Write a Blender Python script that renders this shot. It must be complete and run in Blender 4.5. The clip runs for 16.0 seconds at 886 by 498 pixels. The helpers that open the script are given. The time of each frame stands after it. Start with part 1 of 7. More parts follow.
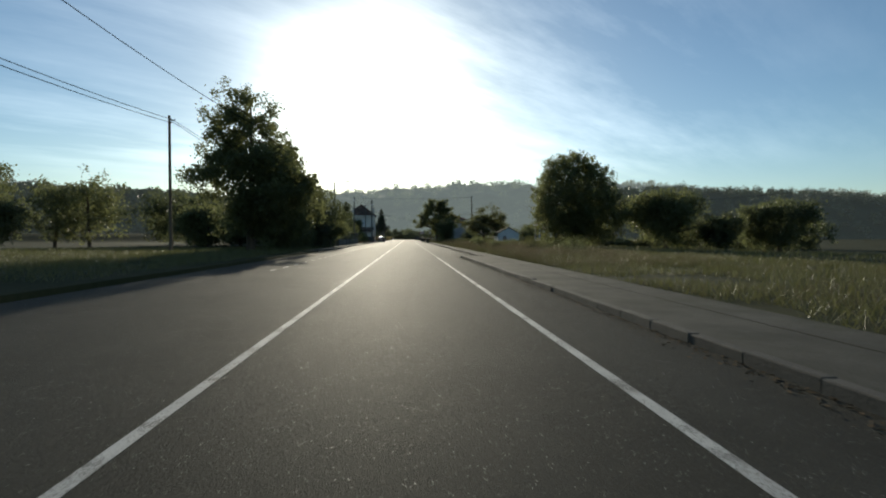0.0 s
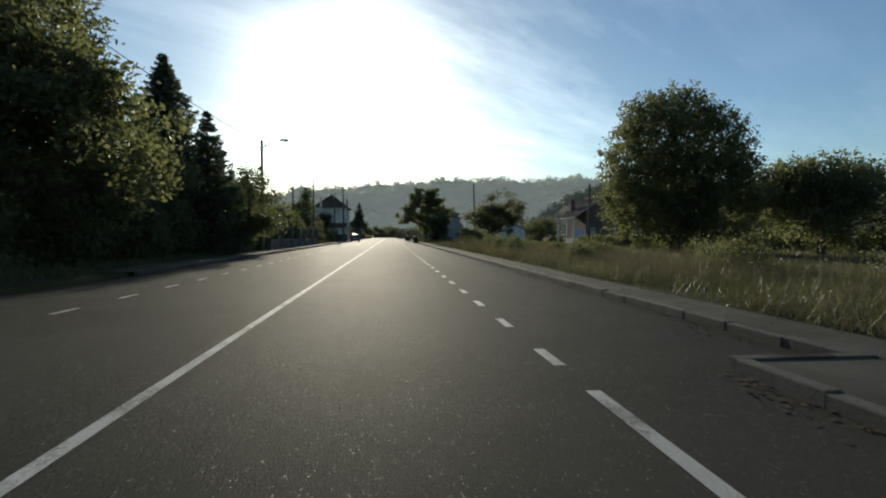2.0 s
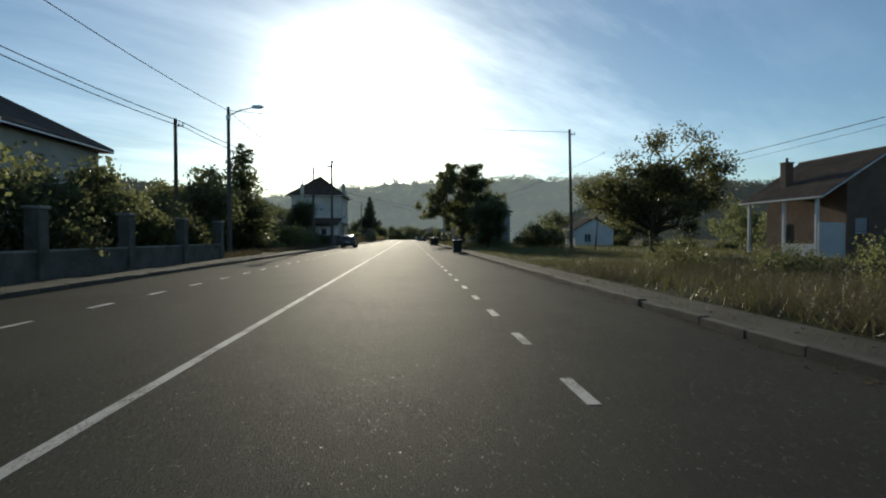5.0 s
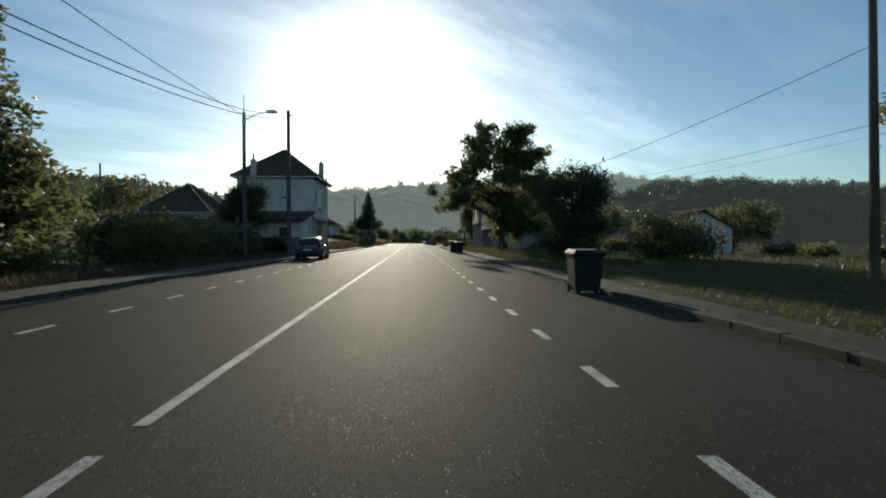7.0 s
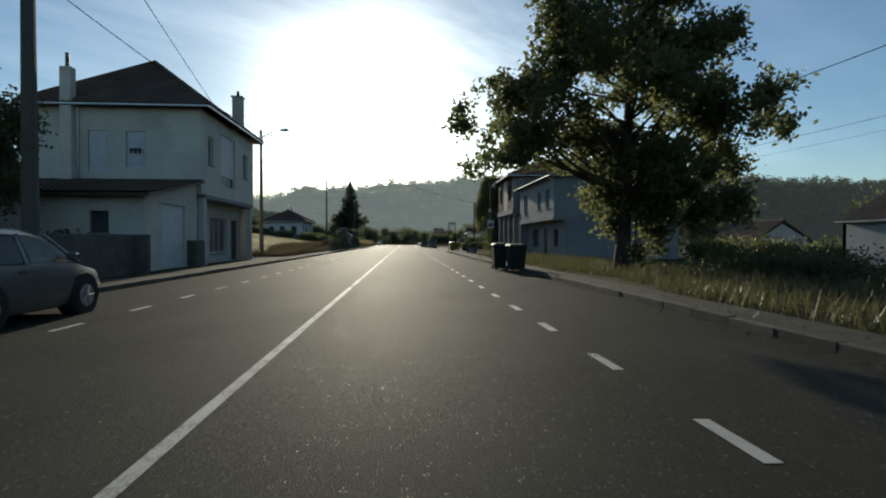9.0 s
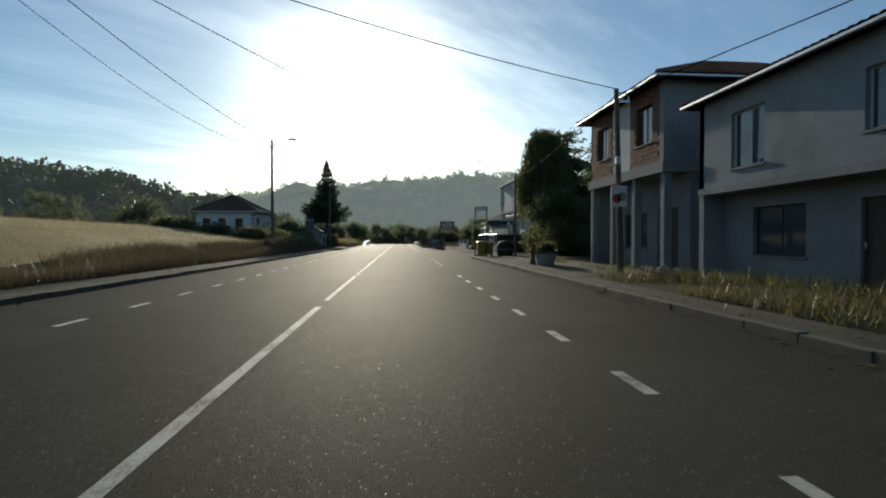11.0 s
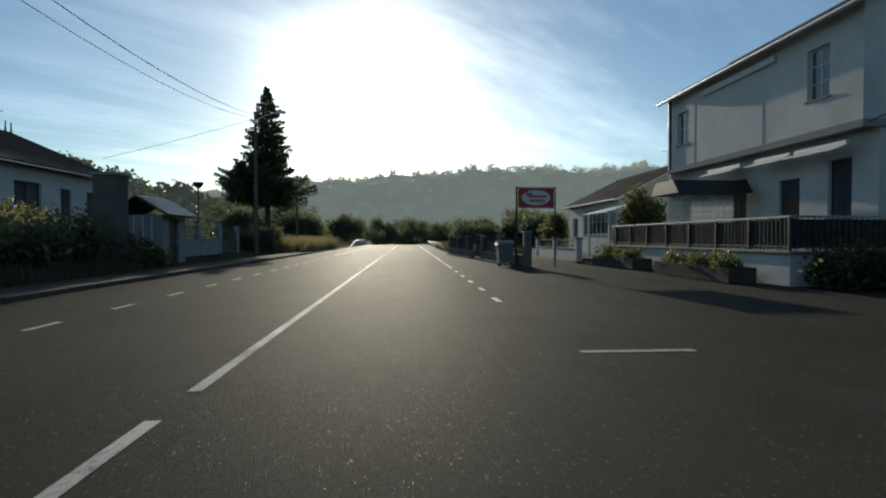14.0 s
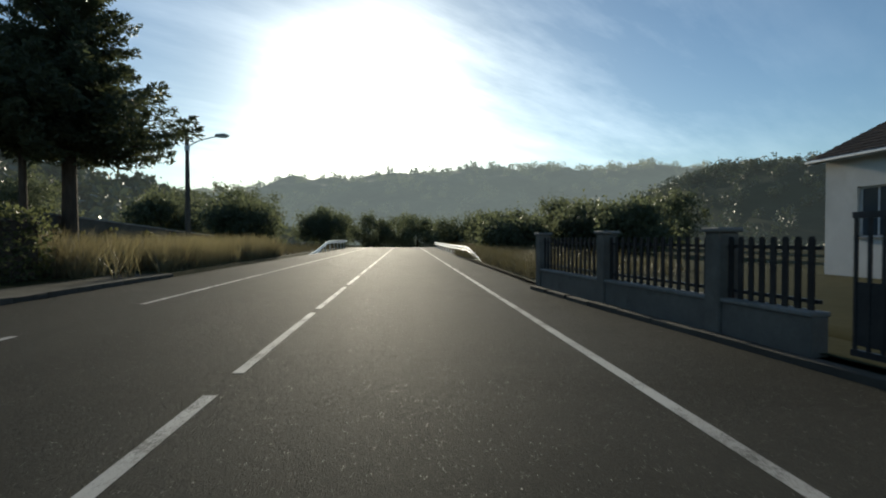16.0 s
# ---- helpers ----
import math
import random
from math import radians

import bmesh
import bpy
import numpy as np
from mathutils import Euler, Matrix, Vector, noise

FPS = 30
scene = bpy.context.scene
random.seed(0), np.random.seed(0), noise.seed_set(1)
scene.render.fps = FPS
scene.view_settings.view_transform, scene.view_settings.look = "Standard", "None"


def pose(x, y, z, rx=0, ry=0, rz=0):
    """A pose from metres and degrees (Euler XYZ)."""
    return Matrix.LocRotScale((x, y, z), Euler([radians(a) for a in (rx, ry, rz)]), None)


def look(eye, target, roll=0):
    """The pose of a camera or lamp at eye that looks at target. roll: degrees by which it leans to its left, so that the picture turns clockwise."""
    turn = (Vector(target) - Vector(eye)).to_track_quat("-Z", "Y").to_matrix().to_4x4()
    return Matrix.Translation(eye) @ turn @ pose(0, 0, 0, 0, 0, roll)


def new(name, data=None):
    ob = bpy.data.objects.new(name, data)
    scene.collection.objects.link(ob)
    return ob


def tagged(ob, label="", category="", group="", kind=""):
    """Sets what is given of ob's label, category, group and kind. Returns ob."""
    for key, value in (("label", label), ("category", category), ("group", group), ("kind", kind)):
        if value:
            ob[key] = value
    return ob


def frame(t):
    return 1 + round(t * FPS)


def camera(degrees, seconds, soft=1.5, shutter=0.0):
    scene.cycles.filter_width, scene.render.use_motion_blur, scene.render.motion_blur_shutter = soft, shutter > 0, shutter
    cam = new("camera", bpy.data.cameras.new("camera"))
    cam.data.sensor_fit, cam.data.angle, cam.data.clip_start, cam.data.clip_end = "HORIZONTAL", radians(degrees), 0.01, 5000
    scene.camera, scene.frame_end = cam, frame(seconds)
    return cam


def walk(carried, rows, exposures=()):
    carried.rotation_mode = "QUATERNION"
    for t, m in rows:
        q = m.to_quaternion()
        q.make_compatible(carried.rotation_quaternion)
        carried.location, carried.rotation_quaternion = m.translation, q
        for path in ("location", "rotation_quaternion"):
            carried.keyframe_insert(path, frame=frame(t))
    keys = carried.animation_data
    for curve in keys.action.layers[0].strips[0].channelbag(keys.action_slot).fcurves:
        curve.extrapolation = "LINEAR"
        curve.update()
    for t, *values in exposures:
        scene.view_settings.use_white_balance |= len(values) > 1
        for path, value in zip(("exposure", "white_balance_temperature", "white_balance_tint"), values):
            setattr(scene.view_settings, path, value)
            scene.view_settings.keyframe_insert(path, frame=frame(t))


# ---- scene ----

# ---------------------------------------------------------------- camera
ROLL = 0.0
cam = camera(80.25, 16.0, soft=2.0, shutter=0.05)
walk(cam, [
    (0.0, pose(1.73, -0.00, 1.26, 88.73, ROLL, -3.81)),
    (0.5, pose(1.71, 7.15, 1.26, 88.73, ROLL, -4.65)),
    (1.0, pose(1.73, 14.29, 1.26, 88.69, ROLL, -5.12)),
    (1.5, pose(1.81, 21.42, 1.26, 88.58, ROLL, -5.48)),
    (2.0, pose(1.92, 28.52, 1.26, 88.51, ROLL, -5.74)),
    (2.5, pose(2.03, 35.60, 1.26, 88.58, ROLL, -5.84)),
    (3.0, pose(2.11, 42.66, 1.26, 88.51, ROLL, -5.12)),
    (3.5, pose(2.20, 49.70, 1.26, 88.66, ROLL, -4.96)),
    (4.0, pose(2.22, 56.73, 1.26, 88.66, ROLL, -4.39)),
    (6.5, pose(1.94, 91.85, 1.26, 88.92, ROLL, -3.40)),
    (7.0, pose(1.85, 98.86, 1.26, 89.03, ROLL, -3.19)),
    (7.5, pose(1.74, 105.83, 1.26, 89.03, ROLL, -3.24)),
    (8.0, pose(1.62, 112.74, 1.26, 89.14, ROLL, -3.40)),
    (8.5, pose(1.55, 119.59, 1.26, 89.29, ROLL, -3.92)),
    (9.0, pose(1.47, 126.45, 1.26, 89.14, ROLL, -4.13)),
    (11.5, pose(1.53, 160.98, 1.26, 88.84, ROLL, -4.80)),
    (12.0, pose(1.61, 167.92, 1.26, 88.62, ROLL, -4.60)),
    (12.5, pose(1.61, 174.82, 1.26, 88.51, ROLL, -4.75)),
    (13.0, pose(1.62, 181.69, 1.26, 88.51, ROLL, -4.96)),
    (13.5, pose(1.69, 188.56, 1.26, 88.80, ROLL, -4.44)),
    (14.0, pose(1.75, 195.39, 1.26, 88.80, ROLL, -3.81)),
    (14.5, pose(1.72, 202.17, 1.26, 88.80, ROLL, -3.66)),
    (15.0, pose(1.66, 208.91, 1.26, 88.80, ROLL, -3.71)),
    (15.5, pose(1.59, 215.61, 1.26, 88.88, ROLL, -3.92)),
    (16.0, pose(1.56, 222.30, 1.26, 88.84, ROLL, -4.07)),
], exposures=((0.0, -0.2, 6620, 2), (16.0, -0.2, 6620, 2)))

# ---------------------------------------------------------------- light
SUN_ELEV, SUN_LEFT = 13.5, 4.0            # degrees: height, and how far left of the road's direction (+y)
sun_dir = Vector((-math.sin(radians(SUN_LEFT)) * math.cos(radians(SUN_ELEV)),
                  math.cos(radians(SUN_LEFT)) * math.cos(radians(SUN_ELEV)), math.sin(radians(SUN_ELEV))))
sun = new("sun", bpy.data.lights.new("sun", "SUN"))
sun.data.energy, sun.data.angle, sun.data.color = 4.5, radians(0.6), (1.0, 0.88, 0.72)
sun.matrix_world = look((0, 0, 60), Vector((0, 0, 60)) - sun_dir)


class Nodes:
    """Small helper to write node trees in few lines."""

    def __init__(self, tree):
        self.t = tree
        tree.nodes.clear()

    def add(self, kind, **kw):
        n = self.t.nodes.new(kind)
        for k, v in kw.items():
            if k in n.inputs:
                if isinstance(v, bpy.types.NodeSocket):
                    self.t.links.new(v, n.inputs[k])
                else:
                    n.inputs[k].default_value = v
            else:
                setattr(n, k, v)
        return n

    def math(self, op, a, b=0.0, clamp=False):
        n = self.t.nodes.new("ShaderNodeMath")
        n.operation, n.use_clamp = op, clamp
        for i, v in enumerate((a, b)):
            if isinstance(v, bpy.types.NodeSocket):
                self.t.links.new(v, n.inputs[i])
            else:
                n.inputs[i].default_value = v
        return n.outputs[0]

    def mix(self, fac, a, b, mode="MIX"):
        n = self.t.nodes.new("ShaderNodeMixRGB")
        n.blend_type = mode
        for i, v in enumerate((fac, a, b)):
            if isinstance(v, bpy.types.NodeSocket):
                self.t.links.new(v, n.inputs[i])
            elif i == 0:
                n.inputs[0].default_value = v
            else:
                n.inputs[i].default_value = (*v[:3], 1)
        return n.outputs[0]

    def ramp(self, fac, *stops):
        n = self.t.nodes.new("ShaderNodeValToRGB")
        self.t.links.new(fac, n.inputs[0])
        e = n.color_ramp.elements
        while len(e) < len(stops):
            e.new(0.5)
        for el, (p, c) in zip(e, stops):
            el.position = p
            el.color = (*c[:3], 1) if isinstance(c, tuple) else (c, c, c, 1)
        return n.outputs[0]

    def noise(self, scale, detail=3.0, rough=0.55, vec=None, stretch=None):
        if vec is None:
            vec = self.add("ShaderNodeTexCoord").outputs["Object"]
        if stretch:
            m = self.add("ShaderNodeMapping", Vector=vec)
            m.inputs["Scale"].default_value = stretch
            vec = m.outputs[0]
        n = self.add("ShaderNodeTexNoise", Vector=vec)
        n.inputs["Scale"].default_value, n.inputs["Detail"].default_value, n.inputs["Roughness"].default_value = scale, detail, rough
        return n.outputs["Fac"]


world = bpy.data.worlds.new("World")
scene.world = world
world.use_nodes = True
w = Nodes(world.node_tree)
sky = w.add("ShaderNodeTexSky", sky_type="NISHITA", sun_disc=False)
sky.sun_elevation, sky.sun_rotation = radians(SUN_ELEV), -radians(SUN_LEFT)
sky.air_density, sky.dust_density, sky.ozone_density, sky.altitude = 1.0, 0.6, 2.0, 400
way = w.add("ShaderNodeTexCoord").outputs["Generated"]
dot = w.add("ShaderNodeVectorMath", operation="DOT_PRODUCT")
w.t.links.new(way, dot.inputs[0])
dot.inputs[1].default_value = sun_dir
toward = w.math("MAXIMUM", dot.outputs["Value"], 0.0)
# the bright aureole of thin high cloud round the sun
AUREOLE = 1.8
aureole = w.math("ADD", w.math("MULTIPLY", w.math("POWER", toward, 90.0), AUREOLE), w.math("MULTIPLY", w.math("POWER", toward, 260.0), 6.0))
sep = w.add("ShaderNodeSeparateXYZ", Vector=way)
zz = w.math("ADD", w.math("MAXIMUM", sep.outputs["Z"], 0.0), 0.12)
flat = w.add("ShaderNodeCombineXYZ", X=w.math("DIVIDE", sep.outputs["X"], zz), Y=w.math("DIVIDE", sep.outputs["Y"], zz))
turn = w.add("ShaderNodeMapping", Vector=flat.outputs[0])
turn.inputs["Rotation"].default_value = (0, 0, radians(-38))
n1 = w.noise(0.9, 7.0, 0.64, turn.outputs[0], (0.55, 1.7, 1.0))
n2 = w.noise(0.35, 2.0, 0.5, flat.outputs[0])
cirrus = w.math("MULTIPLY", w.ramp(n1, (0.43, 0.0), (0.72, 1.0)), w.ramp(n2, (0.36, 0.0), (0.6, 1.0)))
veil = w.math("MULTIPLY", cirrus, w.math("ADD", w.math("MULTIPLY", w.math("POWER", toward, 9.0), 1.0), 0.1))
bg1 = w.add("ShaderNodeBackground", Color=w.mix(1.0, sky.outputs[0], (0.86, 0.97, 1.08), "MULTIPLY"), Strength=0.115)
thin = w.math("ADD", w.math("MULTIPLY", w.ramp(n1, (0.3, 0.0), (0.7, 1.0)), 0.9), 0.6)
bg2 = w.add("ShaderNodeBackground", Color=(1.0, 0.97, 0.92, 1), Strength=w.math("MULTIPLY", aureole, thin))
bg3 = w.add("ShaderNodeBackground", Color=(0.95, 0.97, 1.0, 1), Strength=veil)
s1 = w.add("ShaderNodeAddShader")
s2 = w.add("ShaderNodeAddShader")
w.t.links.new(bg1.outputs[0], s1.inputs[0])
w.t.links.new(bg2.outputs[0], s1.inputs[1])
w.t.links.new(s1.outputs[0], s2.inputs[0])
w.t.links.new(bg3.outputs[0], s2.inputs[1])
out = w.add("ShaderNodeOutputWorld", Surface=s2.outputs[0])


# ---------------------------------------------------------------- materials
def material(name, lo, hi, scale=3.0, rough=0.8, metal=0.0, bump=0.3, fine=40.0, spec=0.5, stain=None, stretch=None, island=0.0, rand=0.0):
    """Base colour between lo and hi by coarse noise and fine grain, stains, relief."""
    m = bpy.data.materials.new(name)
    m.use_nodes = True
    n = Nodes(m.node_tree)
    big = n.noise(scale, 4.0, 0.6, None, stretch)
    small = n.noise(fine, 3.0, 0.6, None, stretch)
    col = n.mix(n.ramp(big, (0.3, 0.0), (0.7, 1.0)), lo, hi)
    col = n.mix(n.math("MULTIPLY", small, 0.45), col, tuple(c * 0.55 for c in lo))
    if stain:
        spots = n.noise(scale * 0.37 + 0.2, 5.0, 0.7)
        col = n.mix(n.ramp(spots, (0.52, 0.0), (0.7, 0.85)), col, stain)
    if island:
        r = n.add("ShaderNodeNewGeometry").outputs["Random Per Island"]
        col = n.mix(n.math("MULTIPLY", r, island), col, tuple(c * 0.4 for c in lo))
    if rand:
        r = n.add("ShaderNodeObjectInfo").outputs["Random"]
        col = n.mix(n.math("MULTIPLY", r, rand), col, tuple(c * 0.45 for c in lo))
    b = n.add("ShaderNodeBsdfPrincipled", Metallic=metal)
    n.t.links.new(col, b.inputs["Base Color"])
    n.t.links.new(n.math("ADD", n.math("MULTIPLY", small, 0.2), rough - 0.1), b.inputs["Roughness"])
    b.inputs["Specular IOR Level"].default_value = spec
    if bump:
        bp = n.add("ShaderNodeBump", Height=small, Strength=bump, Distance=0.02)
        n.t.links.new(bp.outputs[0], b.inputs["Normal"])
    n.add("ShaderNodeOutputMaterial", Surface=b.outputs[0])
    return m


def leaf_material(name, lo, hi, glow=0.45):
    """Thin leaves that let some light through."""
    m = bpy.data.materials.new(name)
    m.use_nodes = True
    n = Nodes(m.node_tree)
    r = n.add("ShaderNodeNewGeometry").outputs["Random Per Island"]
    big = n.noise(0.5, 2.0)
    col = n.mix(n.math("MULTIPLY", n.math("ADD", r, big), 0.5), lo, hi)
    d = n.add("ShaderNodeBsdfPrincipled", Roughness=0.5)
    d.inputs["Specular IOR Level"].default_value = 0.35
    n.t.links.new(col, d.inputs["Base Color"])
    tr = n.add("ShaderNodeBsdfTranslucent", Color=n.mix(0.6, col, tuple((c * 1.35 for c in (hi[0], hi[1], hi[2] * 0.75)))))
    mx = n.add("ShaderNodeMixShader", Fac=glow)
    n.t.links.new(d.outputs[0], mx.inputs[1])
    n.t.links.new(tr.outputs[0], mx.inputs[2])
    n.add("ShaderNodeOutputMaterial", Surface=mx.outputs[0])
    return m


def asphalt_material():
    m = bpy.data.materials.new("asphalt")
    m.use_nodes = True
    n = Nodes(m.node_tree)
    tracks = n.noise(0.35, 3.0, 0.6, None, (1.0, 0.04, 1.0))
    patch = n.noise(0.25, 5.0, 0.65)
    grit = n.noise(95.0, 2.0, 0.7)
    where = n.add("ShaderNodeTexCoord").outputs["Object"]
    vor = n.add("ShaderNodeTexVoronoi", Vector=where, Scale=85.0)
    stone = n.ramp(vor.outputs["Distance"], (0.1, 1.0), (0.5, 0.0))
    col = n.mix(n.ramp(tracks, (0.35, 0.0), (0.65, 1.0)), (0.04, 0.0386, 0.031), (0.058, 0.056, 0.046))
    col = n.mix(n.ramp(patch, (0.45, 0.0), (0.7, 0.7)), col, (0.031, 0.03, 0.024))
    col = n.mix(n.math("MULTIPLY", stone, 0.5), col, (0.1, 0.096, 0.08))
    # bare glassy chips of aggregate
    speck = n.add("ShaderNodeTexVoronoi", Vector=where, Scale=34.0)
    chip = n.math("MULTIPLY", n.ramp(speck.outputs["Distance"], (0.1, 1.0), (0.2, 0.0)), n.ramp(n.noise(9.0, 3.0, 0.6), (0.46, 0.0), (0.58, 1.0)))
    col = n.mix(chip, col, (0.17, 0.163, 0.14))
    b = n.add("ShaderNodeBsdfPrincipled")
    n.t.links.new(col, b.inputs["Base Color"])
    rough = n.math("ADD", n.math("MULTIPLY", tracks, 0.1), 0.7)
    n.t.links.new(n.math("SUBTRACT", rough, n.math("MULTIPLY", chip, 0.45)), b.inputs["Roughness"])
    n.t.links.new(n.math("ADD", n.math("MULTIPLY", chip, 0.45), 0.03), b.inputs["Specular IOR Level"])
    h = n.math("ADD", n.math("ADD", stone, n.math("MULTIPLY", chip, 1.2)), n.math("MULTIPLY", grit, 0.8))
    bp = n.add("ShaderNodeBump", Height=h, Strength=0.9, Distance=0.007)
    n.t.links.new(bp.outputs[0], b.inputs["Normal"])
    n.add("ShaderNodeOutputMaterial", Surface=b.outputs[0])
    return m


def paint_material():
    """White road paint, rubbed off the tops of the stones and greyed by tyres."""
    m = bpy.data.materials.new("road_paint")
    m.use_nodes = True
    n = Nodes(m.node_tree)
    worn = n.noise(1.3, 4.0, 0.65)
    grain = n.noise(70.0, 3.0, 0.7)
    hole = n.ramp(n.math("ADD", n.math("MULTIPLY", worn, 0.45), n.math("MULTIPLY", grain, 0.55)), (0.5, 0.0), (0.57, 1.0))
    col = n.mix(n.ramp(n.noise(0.5, 3.0), (0.35, 0.0), (0.65, 1.0)), (0.36, 0.35, 0.32), (0.5, 0.49, 0.45))
    col = n.mix(n.math("MULTIPLY", hole, 0.8), col, (0.06, 0.058, 0.048))
    b = n.add("ShaderNodeBsdfPrincipled", Roughness=0.75)
    b.inputs["Specular IOR Level"].default_value = 0.2
    n.t.links.new(col, b.inputs["Base Color"])
    bp = n.add("ShaderNodeBump", Height=n.math("SUBTRACT", grain, hole), Strength=0.5, Distance=0.004)
    n.t.links.new(bp.outputs[0], b.inputs["Normal"])
    n.add("ShaderNodeOutputMaterial", Surface=b.outputs[0])
    return m


def block_material():
    """Pressed glass that lets daylight through, white and diffuse."""
    m = bpy.data.materials.new("glass_block")
    m.use_nodes = True
    n = Nodes(m.node_tree)
    ripple = n.noise(18.0, 2.0)
    b = n.add("ShaderNodeBsdfPrincipled", Roughness=0.15)
    n.t.links.new(n.mix(ripple, (0.42, 0.46, 0.46), (0.6, 0.63, 0.63)), b.inputs["Base Color"])
    tr = n.add("ShaderNodeBsdfTranslucent", Color=(0.8, 0.84, 0.84, 1))
    mx = n.add("ShaderNodeMixShader", Fac=0.45)
    n.t.links.new(b.outputs[0], mx.inputs[1])
    n.t.links.new(tr.outputs[0], mx.inputs[2])
    n.add("ShaderNodeOutputMaterial", Surface=mx.outputs[0])
    return m


def glass_material(name="window_glass", tint=(0.05, 0.06, 0.07), rough=0.05):
    m = bpy.data.materials.new(name)
    m.use_nodes = True
    n = Nodes(m.node_tree)
    b = n.add("ShaderNodeBsdfPrincipled", Roughness=rough)
    dirt = n.noise(2.0, 4.0)
    n.t.links.new(n.mix(n.math("MULTIPLY", dirt, 0.4), tint, tuple(c * 2.5 for c in tint)), b.inputs["Base Color"])
    b.inputs["Specular IOR Level"].default_value = 0.8
    n.add("ShaderNodeOutputMaterial", Surface=b.outputs[0])
    return m


def car_glass_material():
    """Clear tinted pane that also mirrors the sky."""
    m = bpy.data.materials.new("car_glass")
    m.use_nodes = True
    n = Nodes(m.node_tree)
    fr = n.add("ShaderNodeFresnel", IOR=1.5)
    mx = n.add("ShaderNodeMixShader", Fac=fr.outputs[0])
    n.t.links.new(n.add("ShaderNodeBsdfTransparent", Color=(0.62, 0.66, 0.66, 1)).outputs[0], mx.inputs[1])
    n.t.links.new(n.add("ShaderNodeBsdfGlossy", Roughness=0.04).outputs[0], mx.inputs[2])
    n.add("ShaderNodeOutputMaterial", Surface=mx.outputs[0])
    return m


ASPHALT = asphalt_material()
PAINT = paint_material()
KERB = material("kerb_concrete", (0.09, 0.082, 0.068), (0.16, 0.148, 0.125), 1.5, 0.9, 0, 0.5, 45, 0.15, stain=(0.06, 0.056, 0.044), rand=0.5)
PAVE = material("pavement_concrete", (0.065, 0.061, 0.048), (0.12, 0.112, 0.09), 0.8, 0.92, 0, 0.5, 30, 0.08, stain=(0.055, 0.055, 0.036))
SOIL = material("ground_grass", (0.026, 0.032, 0.012), (0.065, 0.06, 0.026), 0.12, 0.95, 0, 0.7, 6, 0.05, stain=(0.024, 0.029, 0.011))
FIELD = material("mown_field", (0.34, 0.265, 0.12), (0.48, 0.38, 0.19), 0.15, 0.95, 0, 0.6, 8, 0.1, stain=(0.2, 0.17, 0.07))
# dry mown grass, its colour lightened to stand in for sun on it
SUNLIT_STRIP = material("mown_strip_sunlit", (0.13, 0.115, 0.045), (0.2, 0.17, 0.07), 0.3, 0.95, 0, 0.7, 8, 0.05, stain=(0.08, 0.08, 0.03))
WHITE = material("white_render", (0.58, 0.575, 0.55), (0.73, 0.725, 0.7), 0.7, 0.9, 0, 0.25, 30, 0.3, stain=(0.5, 0.49, 0.45))
AGED = material("aged_white_render", (0.62, 0.57, 0.49), (0.78, 0.73, 0.64), 0.6, 0.9, 0, 0.3, 30, 0.3, stain=(0.44, 0.4, 0.33))
CREAM = material("cream_render", (0.5, 0.47, 0.4), (0.62, 0.59, 0.52), 0.7, 0.9, 0, 0.25, 30, 0.3, stain=(0.36, 0.34, 0.28))
GREYW = material("grey_cement_render", (0.25, 0.248, 0.242), (0.36, 0.357, 0.35), 0.6, 0.92, 0, 0.35, 25, 0.3, stain=(0.18, 0.18, 0.18))
BLUEW = material("blue_grey_render", (0.28, 0.292, 0.3), (0.37, 0.383, 0.392), 0.6, 0.9, 0, 0.3, 25, 0.3, stain=(0.21, 0.215, 0.218))
BROWNW = material("brown_brick_wall", (0.13, 0.085, 0.062), (0.2, 0.135, 0.1), 1.2, 0.9, 0, 0.5, 25, 0.3, stain=(0.12, 0.08, 0.06))
BRICK = material("hollow_brick", (0.2, 0.1, 0.065), (0.31, 0.165, 0.11), 2.0, 0.9, 0, 0.5, 25, 0.3, rand=0.55)
STONE = material("granite_stone", (0.2, 0.19, 0.17), (0.34, 0.33, 0.3), 1.6, 0.92, 0, 0.7, 18, 0.3, stain=(0.12, 0.12, 0.1))
DKSTONE = material("dark_mossy_stone", (0.09, 0.085, 0.075), (0.17, 0.16, 0.14), 1.6, 0.92, 0, 0.7, 18, 0.3, stain=(0.06, 0.062, 0.045))
TILE_RED = material("clay_roof_tiles", (0.2, 0.09, 0.055), (0.33, 0.16, 0.1), 1.0, 0.85, 0, 0.4, 20, 0.3, stain=(0.1, 0.075, 0.055))
TILE_DARK = material("dark_roof_tiles", (0.07, 0.056, 0.047), (0.13, 0.105, 0.085), 1.2, 0.75, 0, 0.4, 20, 0.5, stain=(0.05, 0.05, 0.045))
TILE_BROWN = material("brown_roof_tiles", (0.085, 0.057, 0.042), (0.17, 0.115, 0.082), 1.0, 0.85, 0, 0.4, 20, 0.3, stain=(0.07, 0.058, 0.045))
SLATE = material("slate_tiles", (0.07, 0.075, 0.085), (0.13, 0.135, 0.15), 3.0, 0.42, 0, 0.3, 20, 0.6, rand=0.4)
POLE_C = material("pole_concrete", (0.11, 0.1, 0.085), (0.17, 0.155, 0.135), 1.0, 0.92, 0, 0.4, 30, 0.15, stain=(0.08, 0.072, 0.062), stretch=(1, 1, 0.2))
TUBC = material("tub_concrete", (0.3, 0.29, 0.27), (0.42, 0.41, 0.385), 1.5, 0.9, 0, 0.4, 30, 0.2, stain=(0.2, 0.19, 0.17))
